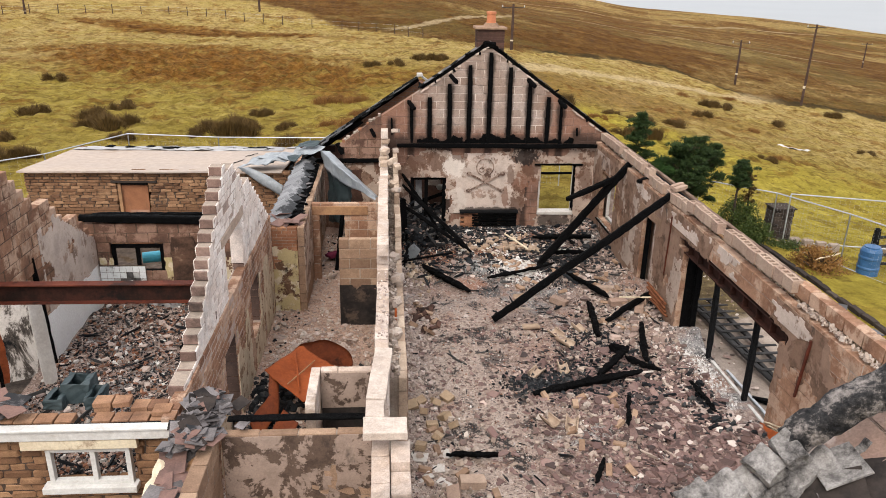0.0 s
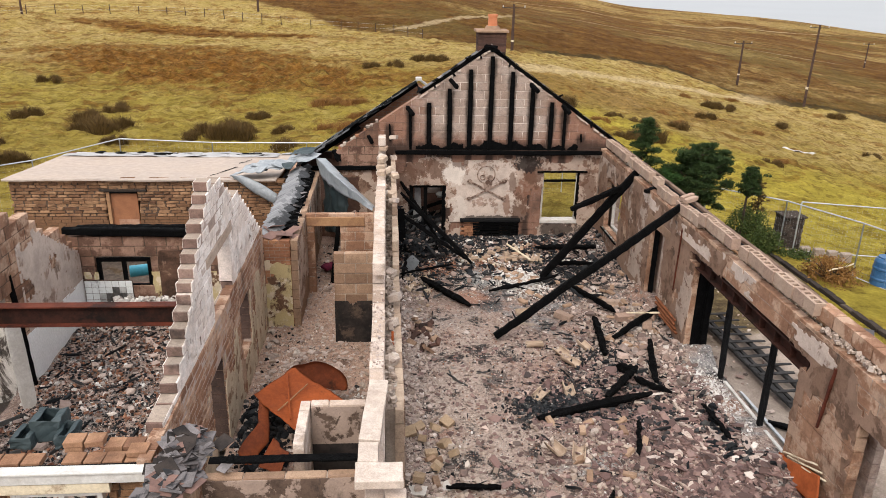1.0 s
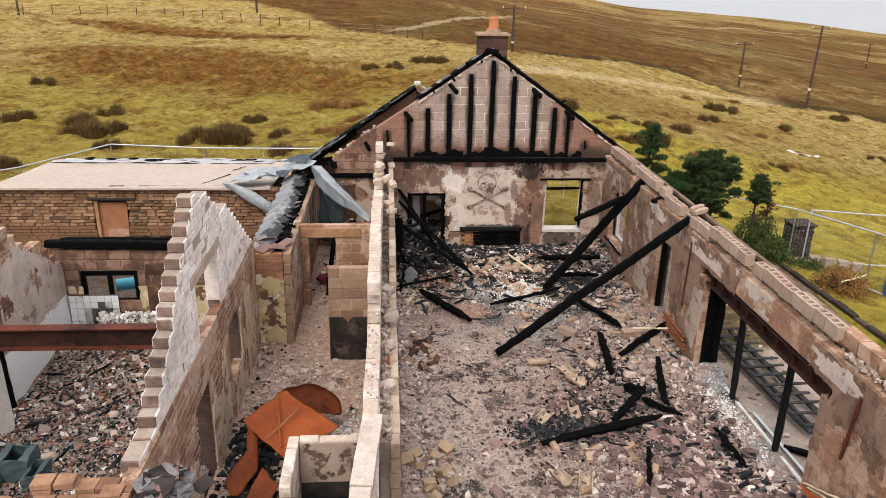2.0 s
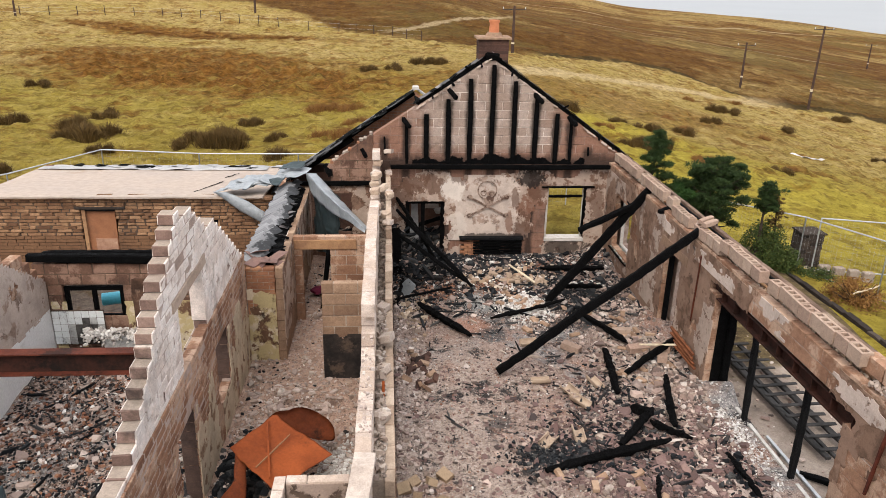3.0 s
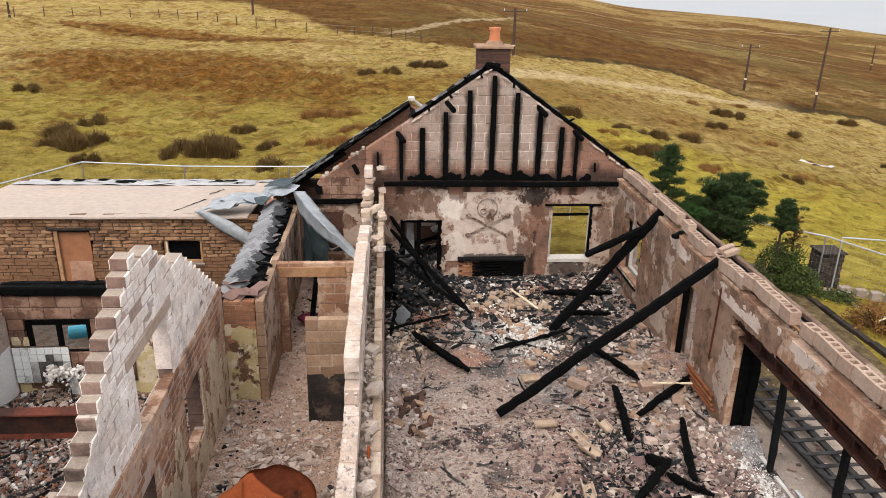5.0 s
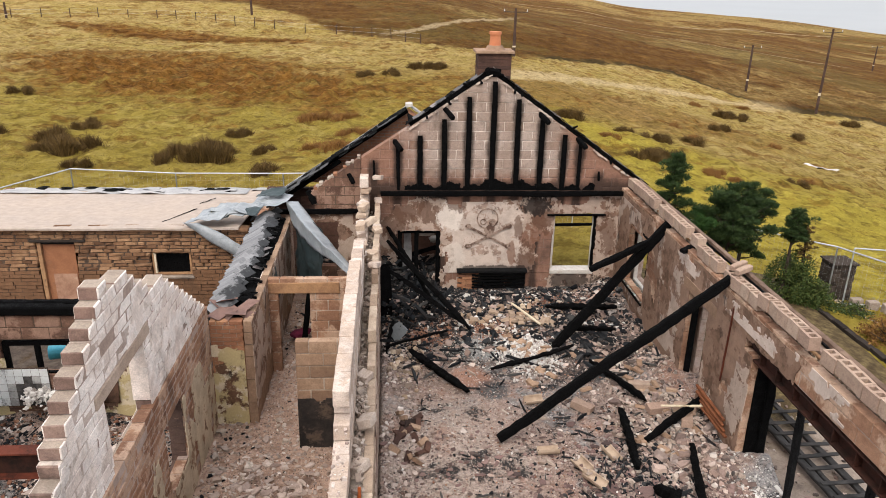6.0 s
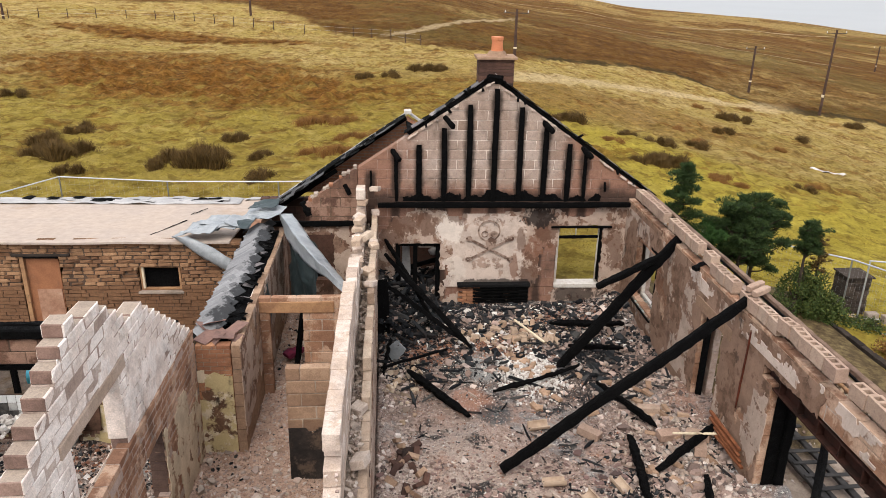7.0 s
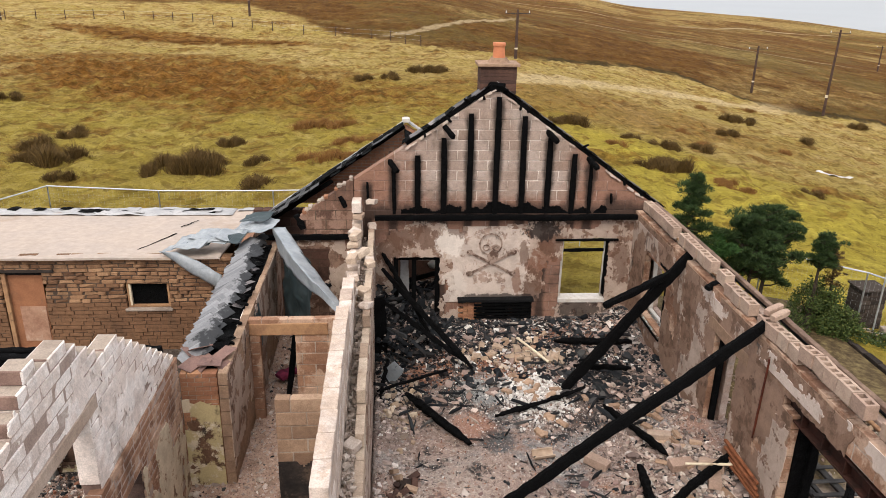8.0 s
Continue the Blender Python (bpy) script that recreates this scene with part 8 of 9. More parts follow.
# broken block ends stacked along the far part of the divider
rnd = random.Random(37)
for k in range(22):
    y = 16.5 + k * 0.19
    zt = 2.42 + 0.28 * math.sin(y * 5.0) + 0.45 * smooth01(18.6, 20.6, y)
    bm = worn_box(-rnd.uniform(.07, .12), rnd.uniform(.07, .12), -rnd.uniform(.07, .13), rnd.uniform(.07, .13), -0.055, 0.055, 0.022, 0.02, cuts=1)
    ob = part("loose_block", bm, (M_BLOCK_PALE, M_LEAF, M_SLAB)[k % 3])
    ob.location = (rnd.choice((0.08, 0.12, 0.40)), y, (zt if k % 3 else 2.46) + 0.02)
    ob.rotation_euler = (rnd.gauss(0, .16), rnd.gauss(0, .16), rnd.gauss(0, .5))
    tagged(ob, "loose pale block lying on the broken divider", "block", "loose blocks on the divider")

# single bricks and tiles that can be told apart
M_BUFF = simple("buff_clay", (0.41, 0.315, 0.235), (0.27, 0.195, 0.14), 5.0, 0.85, stain=(0.09, 0.062, 0.047))
rnd = random.Random(91)


def loose(name, label, category, group, x, y, dims, mat, tilt=0.25):
    l, w, h = dims
    bm = worn_box(-l / 2, l / 2, -w / 2, w / 2, -h / 2, h / 2, 0.008, 0.008)
    ob = part(name, bm, mat)
    ob.location = (x, y, floor_z(x, y) + h * 0.55)
    ob.rotation_euler = (rnd.gauss(0, tilt), rnd.gauss(0, tilt), rnd.uniform(0, 3.1))
    return tagged(ob, label, category, group)


for k in range(22):
    loose("fallen_brick", "soot-dark brick lying in a pile near the divider", "brick", "dark fallen bricks", rnd.gauss(0.98, 0.20), rnd.gauss(14.75, 0.42), (0.215, 0.10, 0.068), M_BRICK_DARK if k % 3 else M_TANBLOCK, 0.4)
for k in range(70):
    x, y = rnd.choice(((5.6, 14.6), (3.3, 19.2), (1.0, 9.5), (3.8, 10.3), (5.7, 16.5), (3.6, 17.2)))
    loose("fallen_brick", "tan brick lying loose in the rubble", "brick", "tan fallen bricks", min(6.2, max(0.6, rnd.gauss(x, 0.4))), rnd.gauss(y, 0.6), (0.215, 0.10, 0.068), M_TANBLOCK)
for x, y in ((0.60, 10.84), (0.80, 10.76), (1.03, 11.2), (0.92, 10.4), (1.16, 10.75), (1.25, 11.35), (0.75, 11.05), (1.0, 10.1), (1.3, 10.5), (0.7, 9.7)):
    loose("fallen_block", "buff broken block lying at the divider's foot", "block", "broken buff blocks", x, y, (rnd.uniform(0.15, 0.22), rnd.uniform(0.13, 0.18), 0.11), M_BUFF_BLOCK, 0.4)
for x, y in ((2.75, 19.5), (2.95, 19.2), (3.1, 19.45), (3.3, 19.05), (3.65, 18.9), (3.9, 19.1), (4.1, 18.95), (3.5, 19.35), (4.35, 19.0), (2.6, 19.15)):
    loose("fallen_brick", "buff brick lying on the rubble before the fireplace", "brick", "buff fallen bricks", x, y, (rnd.uniform(.18, .24), rnd.uniform(.11, .15), 0.085), M_BUFF, 0.3)
for x, y in ((0.66, 9.45), (0.92, 9.3), (0.72, 9.05), (1.08, 9.68), (1.05, 9.0)):
    loose("plaster_plate", "white plaster plate lying flat at the divider's foot", "plaster", "white plaster plates", x, y, (rnd.uniform(.20, .30), rnd.uniform(.16, .22), 0.02), M_WHITE, 0.08)
for x, y in ((5.55, 15.2), (5.9, 14.7), (1.15, 8.6), (1.45, 8.9), (4.2, 15.4), (2.2, 8.0), (5.48, 16.06), (5.96, 14.97)):
    loose("fallen_block", "tan block lying on the rubble", "block", "fallen blocks", x, y, (0.40, 0.20, 0.14), M_HOLLOW, 0.12)


def half_pipe(x, y, turn, ln=0.36, r=0.11):
    """A curved clay tile, thick-walled, lying on its back."""
    bm = bmesh.new()
    n = 9
    rows = []
    for e in (-ln / 2, ln / 2):
        rows.append([bm.verts.new((e, q * math.cos(math.pi + k * math.pi / n), q * math.sin(math.pi + k * math.pi / n) + r)) for q in (r, r - 0.022) for k in range(n + 1)])
    a, b = rows
    m = n + 1
    for k in range(n):
        bm.faces.new((a[k], a[k + 1], b[k + 1], b[k]))
        bm.faces.new((a[m + k + 1], a[m + k], b[m + k], b[m + k + 1]))
        for s in (a, b):
            bm.faces.new((s[k], s[m + k], s[m + k + 1], s[k + 1]))
    for k in (0, n):
        bm.faces.new((a[k], b[k], b[m + k], a[m + k]))
    bmesh.ops.recalc_face_normals(bm, faces=bm.faces[:])
    ob = part("clay_tile", bm, M_BUFF)
    ob.location, ob.rotation_euler = (x, y, floor_z(x, y) + 0.01), (rnd.gauss(0, 0.2), rnd.gauss(0, 0.15), turn)
    tagged(ob, "curved buff clay tile lying in the rubble", "tile", "clay tiles")


for x, y, t in ((3.35, 15.66, 0.1), (3.31, 14.1, 0.0), (3.73, 13.52, 1.9), (3.83, 13.15, 2.2), (4.31, 13.95, 1.9), (3.57, 18.95, 0.2), (4.26, 19.0, 1.2), (3.05, 12.15, 0.9), (3.59, 12.35, 1.5), (2.93, 10.35, 1.9), (3.27, 10.2, 1.3)):
    half_pipe(x, y, t)
crumpled_sheet("rusty_sheet", "", ((6.25, 9.62, 0.52), (6.28, 8.62, 0.84), (6.22, 8.42, 0.50), (6.14, 9.50, 0.26)), M_RUST, 10, 0.05, 0.03, 31.0)
tagged(bpy.data.objects["rusty_sheet"], "rust-orange bent metal sheet in the rubble", "sheet")
for k in range(3):
    timber("lath", "pale broken lath leaning on the rusty sheet", (6.27 + 0.01 * k, 9.55 - 0.1 * k, 0.60), (6.30, 8.75 - 0.12 * k, 0.95 - 0.05 * k), 0.035, 0.02, M_CREAM, steps=6, rough=0.012, group="pale laths")

# ---- outside ----
def ladder_like():
    """A charred roof panel of slats and rails lying beside the house."""
    t = thing("slatted_panel", (7.75, 13.4, -0.2), "grey charred slatted timber panel lying on the yard", "panel")
    a, b = Vector((7.40, 15.6, 0.0)), Vector((7.62, 11.55, 0.02))
    off = Vector((0.60, 0.0, 0.0))
    for k, o in enumerate((0.0, 0.22, 0.85)):
        part("rail", beam_mesh(a + off * o + Vector((0, 0, -0.1 * k * 0)), b + off * o, 0.12 if k != 1 else 0.08, 0.06, steps=26, rough=0.012), M_LADDER, t)
    for k in range(12):
        p = a + (b - a) * ((k + 0.4) / 12)
        part("slat", beam_mesh(p + Vector((-0.05, RND.uniform(-.03, .03), 0.05)), p + off * RND.uniform(1.1, 1.4) + Vector((0, RND.uniform(-.04, .04), 0.07)), 0.085, 0.025, steps=6, rough=0.008), M_LADDER, t)


ladder_like()


def yard():
    bm = bmesh.new()
    v = {}
    for i in range(12):
        for k in range(28):
            x, y = 6.8 + 0.42 * i, 4.0 + 0.68 * k
            v[i, k] = bm.verts.new((x, y, max(ground_z(x, y), -0.24) + 0.10 + 0.012 * fbm(x, y, 1.0, 2.0) - 0.16 * smooth01(9, 11, i)))
    for i in range(11):
        for k in range(27):
            bm.faces.new((v[i, k], v[i + 1, k], v[i + 1, k + 1], v[i, k + 1]))
    m = Nodes("worn_yard_concrete", 0.9)
    c = m.ramp(m.noise(1.1, 6, 0.7), (0.3, (0.12, 0.095, 0.078)), (0.5, (0.25, 0.20, 0.165)), (0.7, (0.37, 0.31, 0.26)))
    # earth and thin grass creep over it towards the back
    worn = m.math("ADD", m.math("MULTIPLY", m.math("SUBTRACT", m.noise(0.8, 6, 0.75), 0.5), 6.0), m.xyz()["Y"])
    c = m.mix(m.step(worn, 14.0, 16.0), c, m.ramp(m.noise(4, 6, 0.8), (0.32, (0.03, 0.02, 0.012)), (0.5, (0.085, 0.06, 0.03)), (0.68, (0.18, 0.14, 0.065))))
    c = m.vary(c, m.noise(40, 4), 0.7, 1.3)
    ob = part("pavement", bm, m.done(c, m.noise(30, 5), 0.5, 0.01), smooth=True)
    tagged(ob, "worn buff concrete yard along the house", "pavement", kind="structure")


yard()
scatter("rubble", "slate and plaster bits on the yard", 420, lambda r: (r.uniform(6.9, 9.5), r.uniform(9.5, 20.0), -0.11), (0.04, 0.2), (0.08, 0.3), M_RUBBLE, 41)
timber("scaffold_pole", "pale metal strip lying in the patio opening", (6.95, 12.3, -0.05), (7.0, 10.4, -0.05), 0.06, 0.04, M_GALV, steps=6, rough=0.006, category="strip")
timber("charred_log", "charred scrap of timber on the yard", (7.0, 11.3, -0.05), (7.7, 10.8, -0.05), 0.12, 0.08, steps=10, rough=0.03, group="fallen timbers")


# trees
def needle_tree(at, height, spread, seed, lean=0.0, label="wind-bent dark green conifer", bare=0.35, limbs=15, mat=None, cone=False, tuft=1.0):
    """Bent trunk, limbs that sweep outwards and up, foliage in flat uneven pads along their outer halves."""
    rnd = random.Random(seed)
    base = Vector(at)
    t = thing("conifer", base, label, "tree", "trees by the house")
    bm = bmesh.new()
    bend = rnd.uniform(-.12, .12)
    axis = lambda f: base + Vector((lean * f * f + bend * math.sin(f * 3.1), 0.10 * math.sin(f * 2.6 + seed), height * f))
    for k in range(10):
        cyl(bm, axis(k / 10), axis((k + 1) / 10), 0.07 * (1 - k / 10.8), 0.07 * (1 - (k + 1) / 10.8), 7)
    pads = [(axis(0.985), 0.13 * tuft, 1.6)]
    for k in range(limbs):
        f = bare + (0.96 - bare) * (k + rnd.uniform(0, .9)) / limbs
        p = axis(f)
        u = (f - bare) / (1 - bare)
        reach = spread * ((1.02 - u) if cone else math.sin(math.pi * (0.22 + 0.70 * u))) * rnd.uniform(0.55, 1.15)
        a = k * 2.4 + rnd.uniform(-.5, .5)
        rise = reach * (rnd.uniform(0.05, 0.45) if cone else rnd.uniform(0.35, 0.85))
        q = p + Vector((reach * math.cos(a) + 0.25 * reach, reach * math.sin(a), rise))
        mid = p.lerp(q, 0.5) - Vector((0, 0, 0.10 * reach))
        cyl(bm, p, mid, 0.026, 0.016, 5)
        cyl(bm, mid, q, 0.016, 0.005, 5)
        pads.append((q, (0.10 + 0.11 * reach) * tuft, 1.0))
        for _ in range(6):
            g = mid.lerp(q, rnd.uniform(-0.4, 0.95))
            e = g + Vector((rnd.gauss(0, .22), rnd.gauss(0, .22), rnd.uniform(.0, .22))) * max(0.4, reach)
            cyl(bm, g, e, 0.008, 0.003, 4)
            if rnd.random() < 0.86:
                pads.append((e, rnd.uniform(0.06, 0.16) * tuft, 1.0))
    part("trunk", bm, M_BARK, t)
    verts, faces = [], []
    for o, r, tall in pads:
        for _ in range(int(9500 * r * r * rnd.uniform(0.6, 1.7)) + 40):
            d = Vector((rnd.gauss(0, 1), rnd.gauss(0, 1), rnd.gauss(0.25, 0.6))).normalized()
            c = o + Vector((d.x * r, d.y * r, d.z * r * 0.55 * tall)) * (rnd.random() ** 0.4 * (1 + 0.5 * noise.noise((o + d) * 3.0))) - base
            d = (d + Vector((0.15, 0, 0.55))).normalized()
            w = d.cross(Vector((rnd.gauss(0, 1), rnd.gauss(0, 1), rnd.gauss(0, 1)))).normalized() * rnd.uniform(0.004, 0.010)
            ln = rnd.uniform(0.03, 0.075)
            b = len(verts)
            verts += [c - w * .4, c + w * .4, c + d * ln * .6 + w, c + d * ln, c + d * ln * .6 - w]
            faces += [(b, b + 1, b + 2, b + 4), (b + 4, b + 2, b + 3)]
    me = bpy.data.meshes.new("crown")
    me.from_pydata(verts, [], faces)
    me.materials.append(mat or M_NEEDLE)
    c = new("crown", me)
    c.parent = t
    return t


needle_tree((7.58, 20.85, -0.3), 3.85, 0.66, 1, 0.02, bare=0.45, limbs=24, cone=True)
needle_tree((8.05, 20.6, -0.3), 2.35, 0.60, 7, 0.1, "small fresh green conifer", 0.3, 20, M_NEEDLE_FRESH, tuft=1.1)
needle_tree((8.75, 20.9, -0.3), 2.85, 0.58, 2, 0.1, bare=0.45, limbs=22)
needle_tree((9.05, 20.6, -0.3), 3.15, 0.62, 3, 0.12, bare=0.45, limbs=24)
needle_tree((9.50, 20.85, -0.3), 2.80, 0.66, 4, 0.22, bare=0.42, limbs=22)
needle_tree((10.68, 20.7, -0.35), 2.50, 0.30, 5, 0.16, "thin young conifer with a tufted top", 0.62, 15, tuft=0.75)
needle_tree((11.15, 20.7, -0.4), 2.2, 0.12, 6, -0.03, "nearly bare dead conifer stem", 0.5, 7, M_RUSH, tuft=0.3)


def shrub(at, rx, rz, seed, n=1500, mat=None, label="low green shrub with brown twigs", name="shrub"):
    rnd = random.Random(seed)
    base = Vector(at)
    t = thing(name, base, label, "shrub")
    bm = bmesh.new()
    verts, faces = [], []
    for k in range(26):
        a = rnd.uniform(0, 6.28)
        q = base + Vector((rx * rnd.uniform(.3, .95) * math.cos(a), rx * rnd.uniform(.3, .95) * math.sin(a), rz * rnd.uniform(.5, 1.1)))
        cyl(bm, base + Vector((rnd.uniform(-.1, .1), rnd.uniform(-.1, .1), 0)), q, 0.016, 0.004, 5)
    tagged(part("stem_tangle", bm, M_BARK, t), kind="stuff")
    while len(faces) < n * 2.4:
        p = Vector((rnd.gauss(0, .45), rnd.gauss(0, .45), abs(rnd.gauss(0.15, .5))))
        if p.length > 1.1 or noise.noise(p * 3 + Vector((seed, 0, 0))) < 0.02:
            continue
        o = base + Vector((p.x * rx, p.y * rx, p.z * rz))
        d = Vector((rnd.gauss(0, 1), rnd.gauss(0, 1), rnd.gauss(.4, .7))).normalized()
        s = d.cross(Vector((rnd.gauss(0, 1), rnd.gauss(0, 1), rnd.gauss(0, 1)))).normalized()
        ln, w = rnd.uniform(.035, .085), rnd.uniform(.010, .024)
        b = len(verts)
        verts += [o, o + d * ln * .5 + s * w, o + d * ln, o + d * ln * .5 - s * w]
        faces.append((b, b + 1, b + 2, b + 3))
    me = bpy.data.meshes.new("leaves")
    me.from_pydata([v - base for v in verts], [], faces)
    me.materials.append(mat or M_SHRUB)
    c = new("leaves", me)
    c.parent = t


shrub((11.0, 20.8, -0.4), 0.70, 1.35, 11, 5600, label="dense low green shrub with brown twigs")
shrub((11.55, 20.6, -0.45), 0.55, 0.75, 12, 2600)
shrub((9.9, 20.1, -0.35), 0.6, 0.8, 13, 300, label="low shrub of bare brown twigs and some leaves")
shrub((12.5, 20.4, -0.55), 0.6, 0.25, 14, 900, label="low green growth beside the stone pier")

# stone pier, low wall, kerb
sp = thing("stone_pier", (12.75, 21.6, -0.6), "dark rubble-stone gate pier with a flat top", "pier")
rnd = random.Random(15)
for k in range(9):
    z = -0.62 + k * 0.118
    x = 12.42
    while x < 13.0:
        ln = min(rnd.uniform(0.14, 0.26), 13.06 - x)
        part("stone", worn_box(x, x + ln - .012, 21.28, 21.9, z, z + 0.108, 0.016, 0.012), M_DARKSTONE, sp)
        x += ln
part("core", boxes((12.44, 13.03, 21.30, 21.88, -0.62, 0.42)), M_MORTAR_DARK, sp)
part("cap", worn_box(12.38, 13.10, 21.24, 21.94, 0.437, 0.482, 0.012, 0.01), M_DARKSTONE, sp)
for k in range(4):
    tagged(part("kerb_stone", worn_box(12.9 + k * 0.32, 13.2 + k * 0.32, 20.9 - k * 0.2, 21.1 - k * 0.2, -0.75, -0.38, 0.03, 0.02), M_MORTAR), "rough pale stone beside the pier", "stone", "kerb stones")
for k in range(16):
    y = 13.0 + k * 0.5
    x = 11.45 + 0.02 * math.sin(k)
    z = ground_z(x, y)
    tagged(part("kerb_stone", worn_box(x, x + RND.uniform(.14, .18), y, y + RND.uniform(.46, .495), z - 0.1, z + RND.uniform(.06, .11), 0.02, 0.02, cuts=1), M_DARKSTONE), "dark edging stone along the yard", "stone", "kerb stones")


# temporary mesh fence panels
def fence_panel(p0, p1, height=1.95, label="galvanised mesh fence panel on rubber feet"):
    p0, p1 = Vector(p0), Vector(p1)
    t = thing("fence_panel", p0, label, "fence", "temporary fence panels")
    up = Vector((0, 0, height))
    posts = []
    for nm, a, b in (("post", p0, p0 + up), ("post", p1, p1 + up), ("top_rail", p0 + up, p1 + up), ("bottom_rail", p0 + up * 0.08, p1 + up * 0.08)):
        bm = bmesh.new()
        cyl(bm, a, b, 0.021, 0.021, 8)
        posts.append(part(nm, bm, M_GALV, t))
    bm = bmesh.new()
    n = 22
    for k in range(1, n):
        q = p0 + (p1 - p0) * (k / n)
        cyl(bm, q + up * 0.08, q + up, 0.0011, 0.0011, 3)
    for k in range(1, 8):
        h = up * (0.08 + 0.92 * k / 8)
        cyl(bm, p0 + h, p1 + h, 0.0011, 0.0011, 3)
    part("mesh_infill", bm, M_GALV, t)
    for q, post in zip((p0, p1), posts):
        part("foot", worn_box(q.x - 0.1, q.x + 0.1, q.y - 0.3, q.y + 0.3, q.z - 0.02, q.z + 0.12, 0.02, 0.004), M_CONCRETE, post, "concrete foot")


BACK_LINE = ((-15.0, 19.6), (-10.75, 23.75), (-9.15, 26.9), (-5.85, 26.4), (-2.6, 26.4), (0.8, 26.6))
for a, b in zip(BACK_LINE, BACK_LINE[1:]):
    fence_panel((a[0], a[1], -0.4), (b[0], b[1], -0.4))
RIGHT_LINE = ((7.6, 24.0), (10.4, 22.6), (12.2, 21.0), (13.3, 18.9), (14.3, 16.0))
for a, b in zip(RIGHT_LINE, RIGHT_LINE[1:]):
    fence_panel((a[0], a[1], -0.62), (b[0], b[1], -0.62), 1.7)
fence_panel((12.6, 20.9, -0.62), (16.2, 20.9, -0.9), 1.7)
fence_panel((6.6, 26.4, -0.5), (3.2, 26.6, -0.45), 1.95)

# barrel, heap of ferns, gate post
br = thing("plastic_barrel", (13.75, 18.3, -0.62), "blue plastic barrel standing on grass", "barrel")
bm = bmesh.new()
rings = []
for z, r in ((0, .20), (0, .26), (.05, .285), (.28, .285), (.31, .298), (.35, .298), (.38, .285), (.58, .285), (.61, .298), (.65, .298), (.68, .285), (.82, .28), (.90, .24), (.92, .20)):
    rings.append([bm.verts.new((13.75 + r * math.cos(k * math.tau / 24), 18.3 + r * math.sin(k * math.tau / 24), -0.62 + z)) for k in range(24)])
for p, q in zip(rings, rings[1:]):
    for k in range(24):
        bm.faces.new((p[k], p[(k + 1) % 24], q[(k + 1) % 24], q[k]))
bm.faces.new(rings[0][::-1])
bm.faces.new(rings[-1])
part("drum", bm, M_BLUE, br)
bm = bmesh.new()
cyl(bm, (13.75, 18.3, 0.29), (13.75, 18.3, 0.33), 0.21, 0.21, 18)
part("lid", bm, M_BLUE, br, "blue screw lid")
gp = thing("gate_post", (14.3, 19.0, -0.8), "weathered grey timber gate post with rails", "post")
part("post", beam_mesh((14.3, 19.0, -0.8), (14.3, 19.0, 0.6), 0.16, 0.16, steps=10, rough=0.012), M_CHAR_BROWN, gp)
for k in range(4):
    part("rail", beam_mesh((14.3, 19.0, -0.5 + k * 0.28), (16.5, 19.2, -0.55 + k * 0.28), 0.04, 0.09, steps=10, rough=0.008), M_LADDER, gp)
shrub((12.35, 18.45, -0.45), 0.85, 0.65, 17, 2200, M_RUSH_RED, "heap of dead russet bracken", "bracken_heap")
timber("stick", "pale stick on the bracken heap", (12.0, 18.0, 0.05), (12.9, 18.4, 0.1), 0.03, 0.03, M_CREAM, steps=6, rough=0.02)
tagged(crumpled_sheet("white_sheet", "", ((25.4, 45.6, -3.0), (26.6, 44.7, -3.1), (27.4, 45.0, -3.25), (26.0, 46.0, -3.1)), M_WHITE, 8, 0.15, 0.02, 3.3), "crumpled white sheet lying in the field", "sheet")

# electricity poles
def pole(x, y, height, arm=True, lean=0.0, label="dark timber electricity pole"):
    z = ground_z(x, y)
    t = thing("utility_pole", (x, y, z), label, "utility pole", "electricity poles")
    bm = bmesh.new()
    cyl(bm, (x, y, z - 0.3), (x + lean, y, z + height), 0.16, 0.11, 10)
    part("shaft", bm, M_POLE, t)
    bm = bmesh.new()
    cyl(bm, (x, y, z + height * 0.23), (x, y, z + height * 0.26), 0.165, 0.165, 10)
    part("plate", bm, M_CREAM, t)
    if arm:
        arm_ob = part("crossarm", beam_mesh((x - 1.2 + lean, y, z + height - 0.35), (x + 1.2 + lean, y, z + height - 0.35), 0.07, 0.07, steps=4, rough=0.004), M_LADDER, t)
        for k in (-1.1, 0, 1.1):
            bm = bmesh.new()
            cyl(bm, (x + k + lean, y, z + height - 0.3), (x + k + lean, y, z + height - 0.1), 0.05, 0.03, 8)
            part("insulator", bm, M_GALV, arm_ob)


pole(50.1, 86.9, 9.6, lean=0.15)
pole(45.6, 95.7, 5.6)
pole(12.9, 77.9, 4.7)
pole(100.6, 154.4, 5.2)
pole(-17.6, 110.2, 9.0)
pole(-44.9, 100.4, 1.9, False, label="stout fence straining post")

# wire fence along the hill
wf = thing("wire_fence", (-20, 103, 0.6), "old post and wire fence along the hill", "fence")
LINE = ((-52, 96), (-44.6, 101), (-36, 105.5), (-28.9, 106.2), (-20.4, 101), (-12.7, 96.5), (-5.3, 94.0), (1.0, 87.0), (5.5, 80.0))
pts = []
for a, b in zip(LINE, LINE[1:]):
    n = max(1, round(math.dist(a, b) / 3.2))
    pts += [(a[0] + (b[0] - a[0]) * k / n, a[1] + (b[1] - a[1]) * k / n) for k in range(n)]
for k, (x, y) in enumerate(pts):
    z = ground_z(x, y)
    bm = bmesh.new()
    cyl(bm, (x, y, z - 0.2), (x + RND.uniform(-.05, .05), y, z + RND.uniform(1.0, 1.25)), 0.055, 0.05, 6)
    part("post", bm, M_POLE, wf)
bm = bmesh.new()
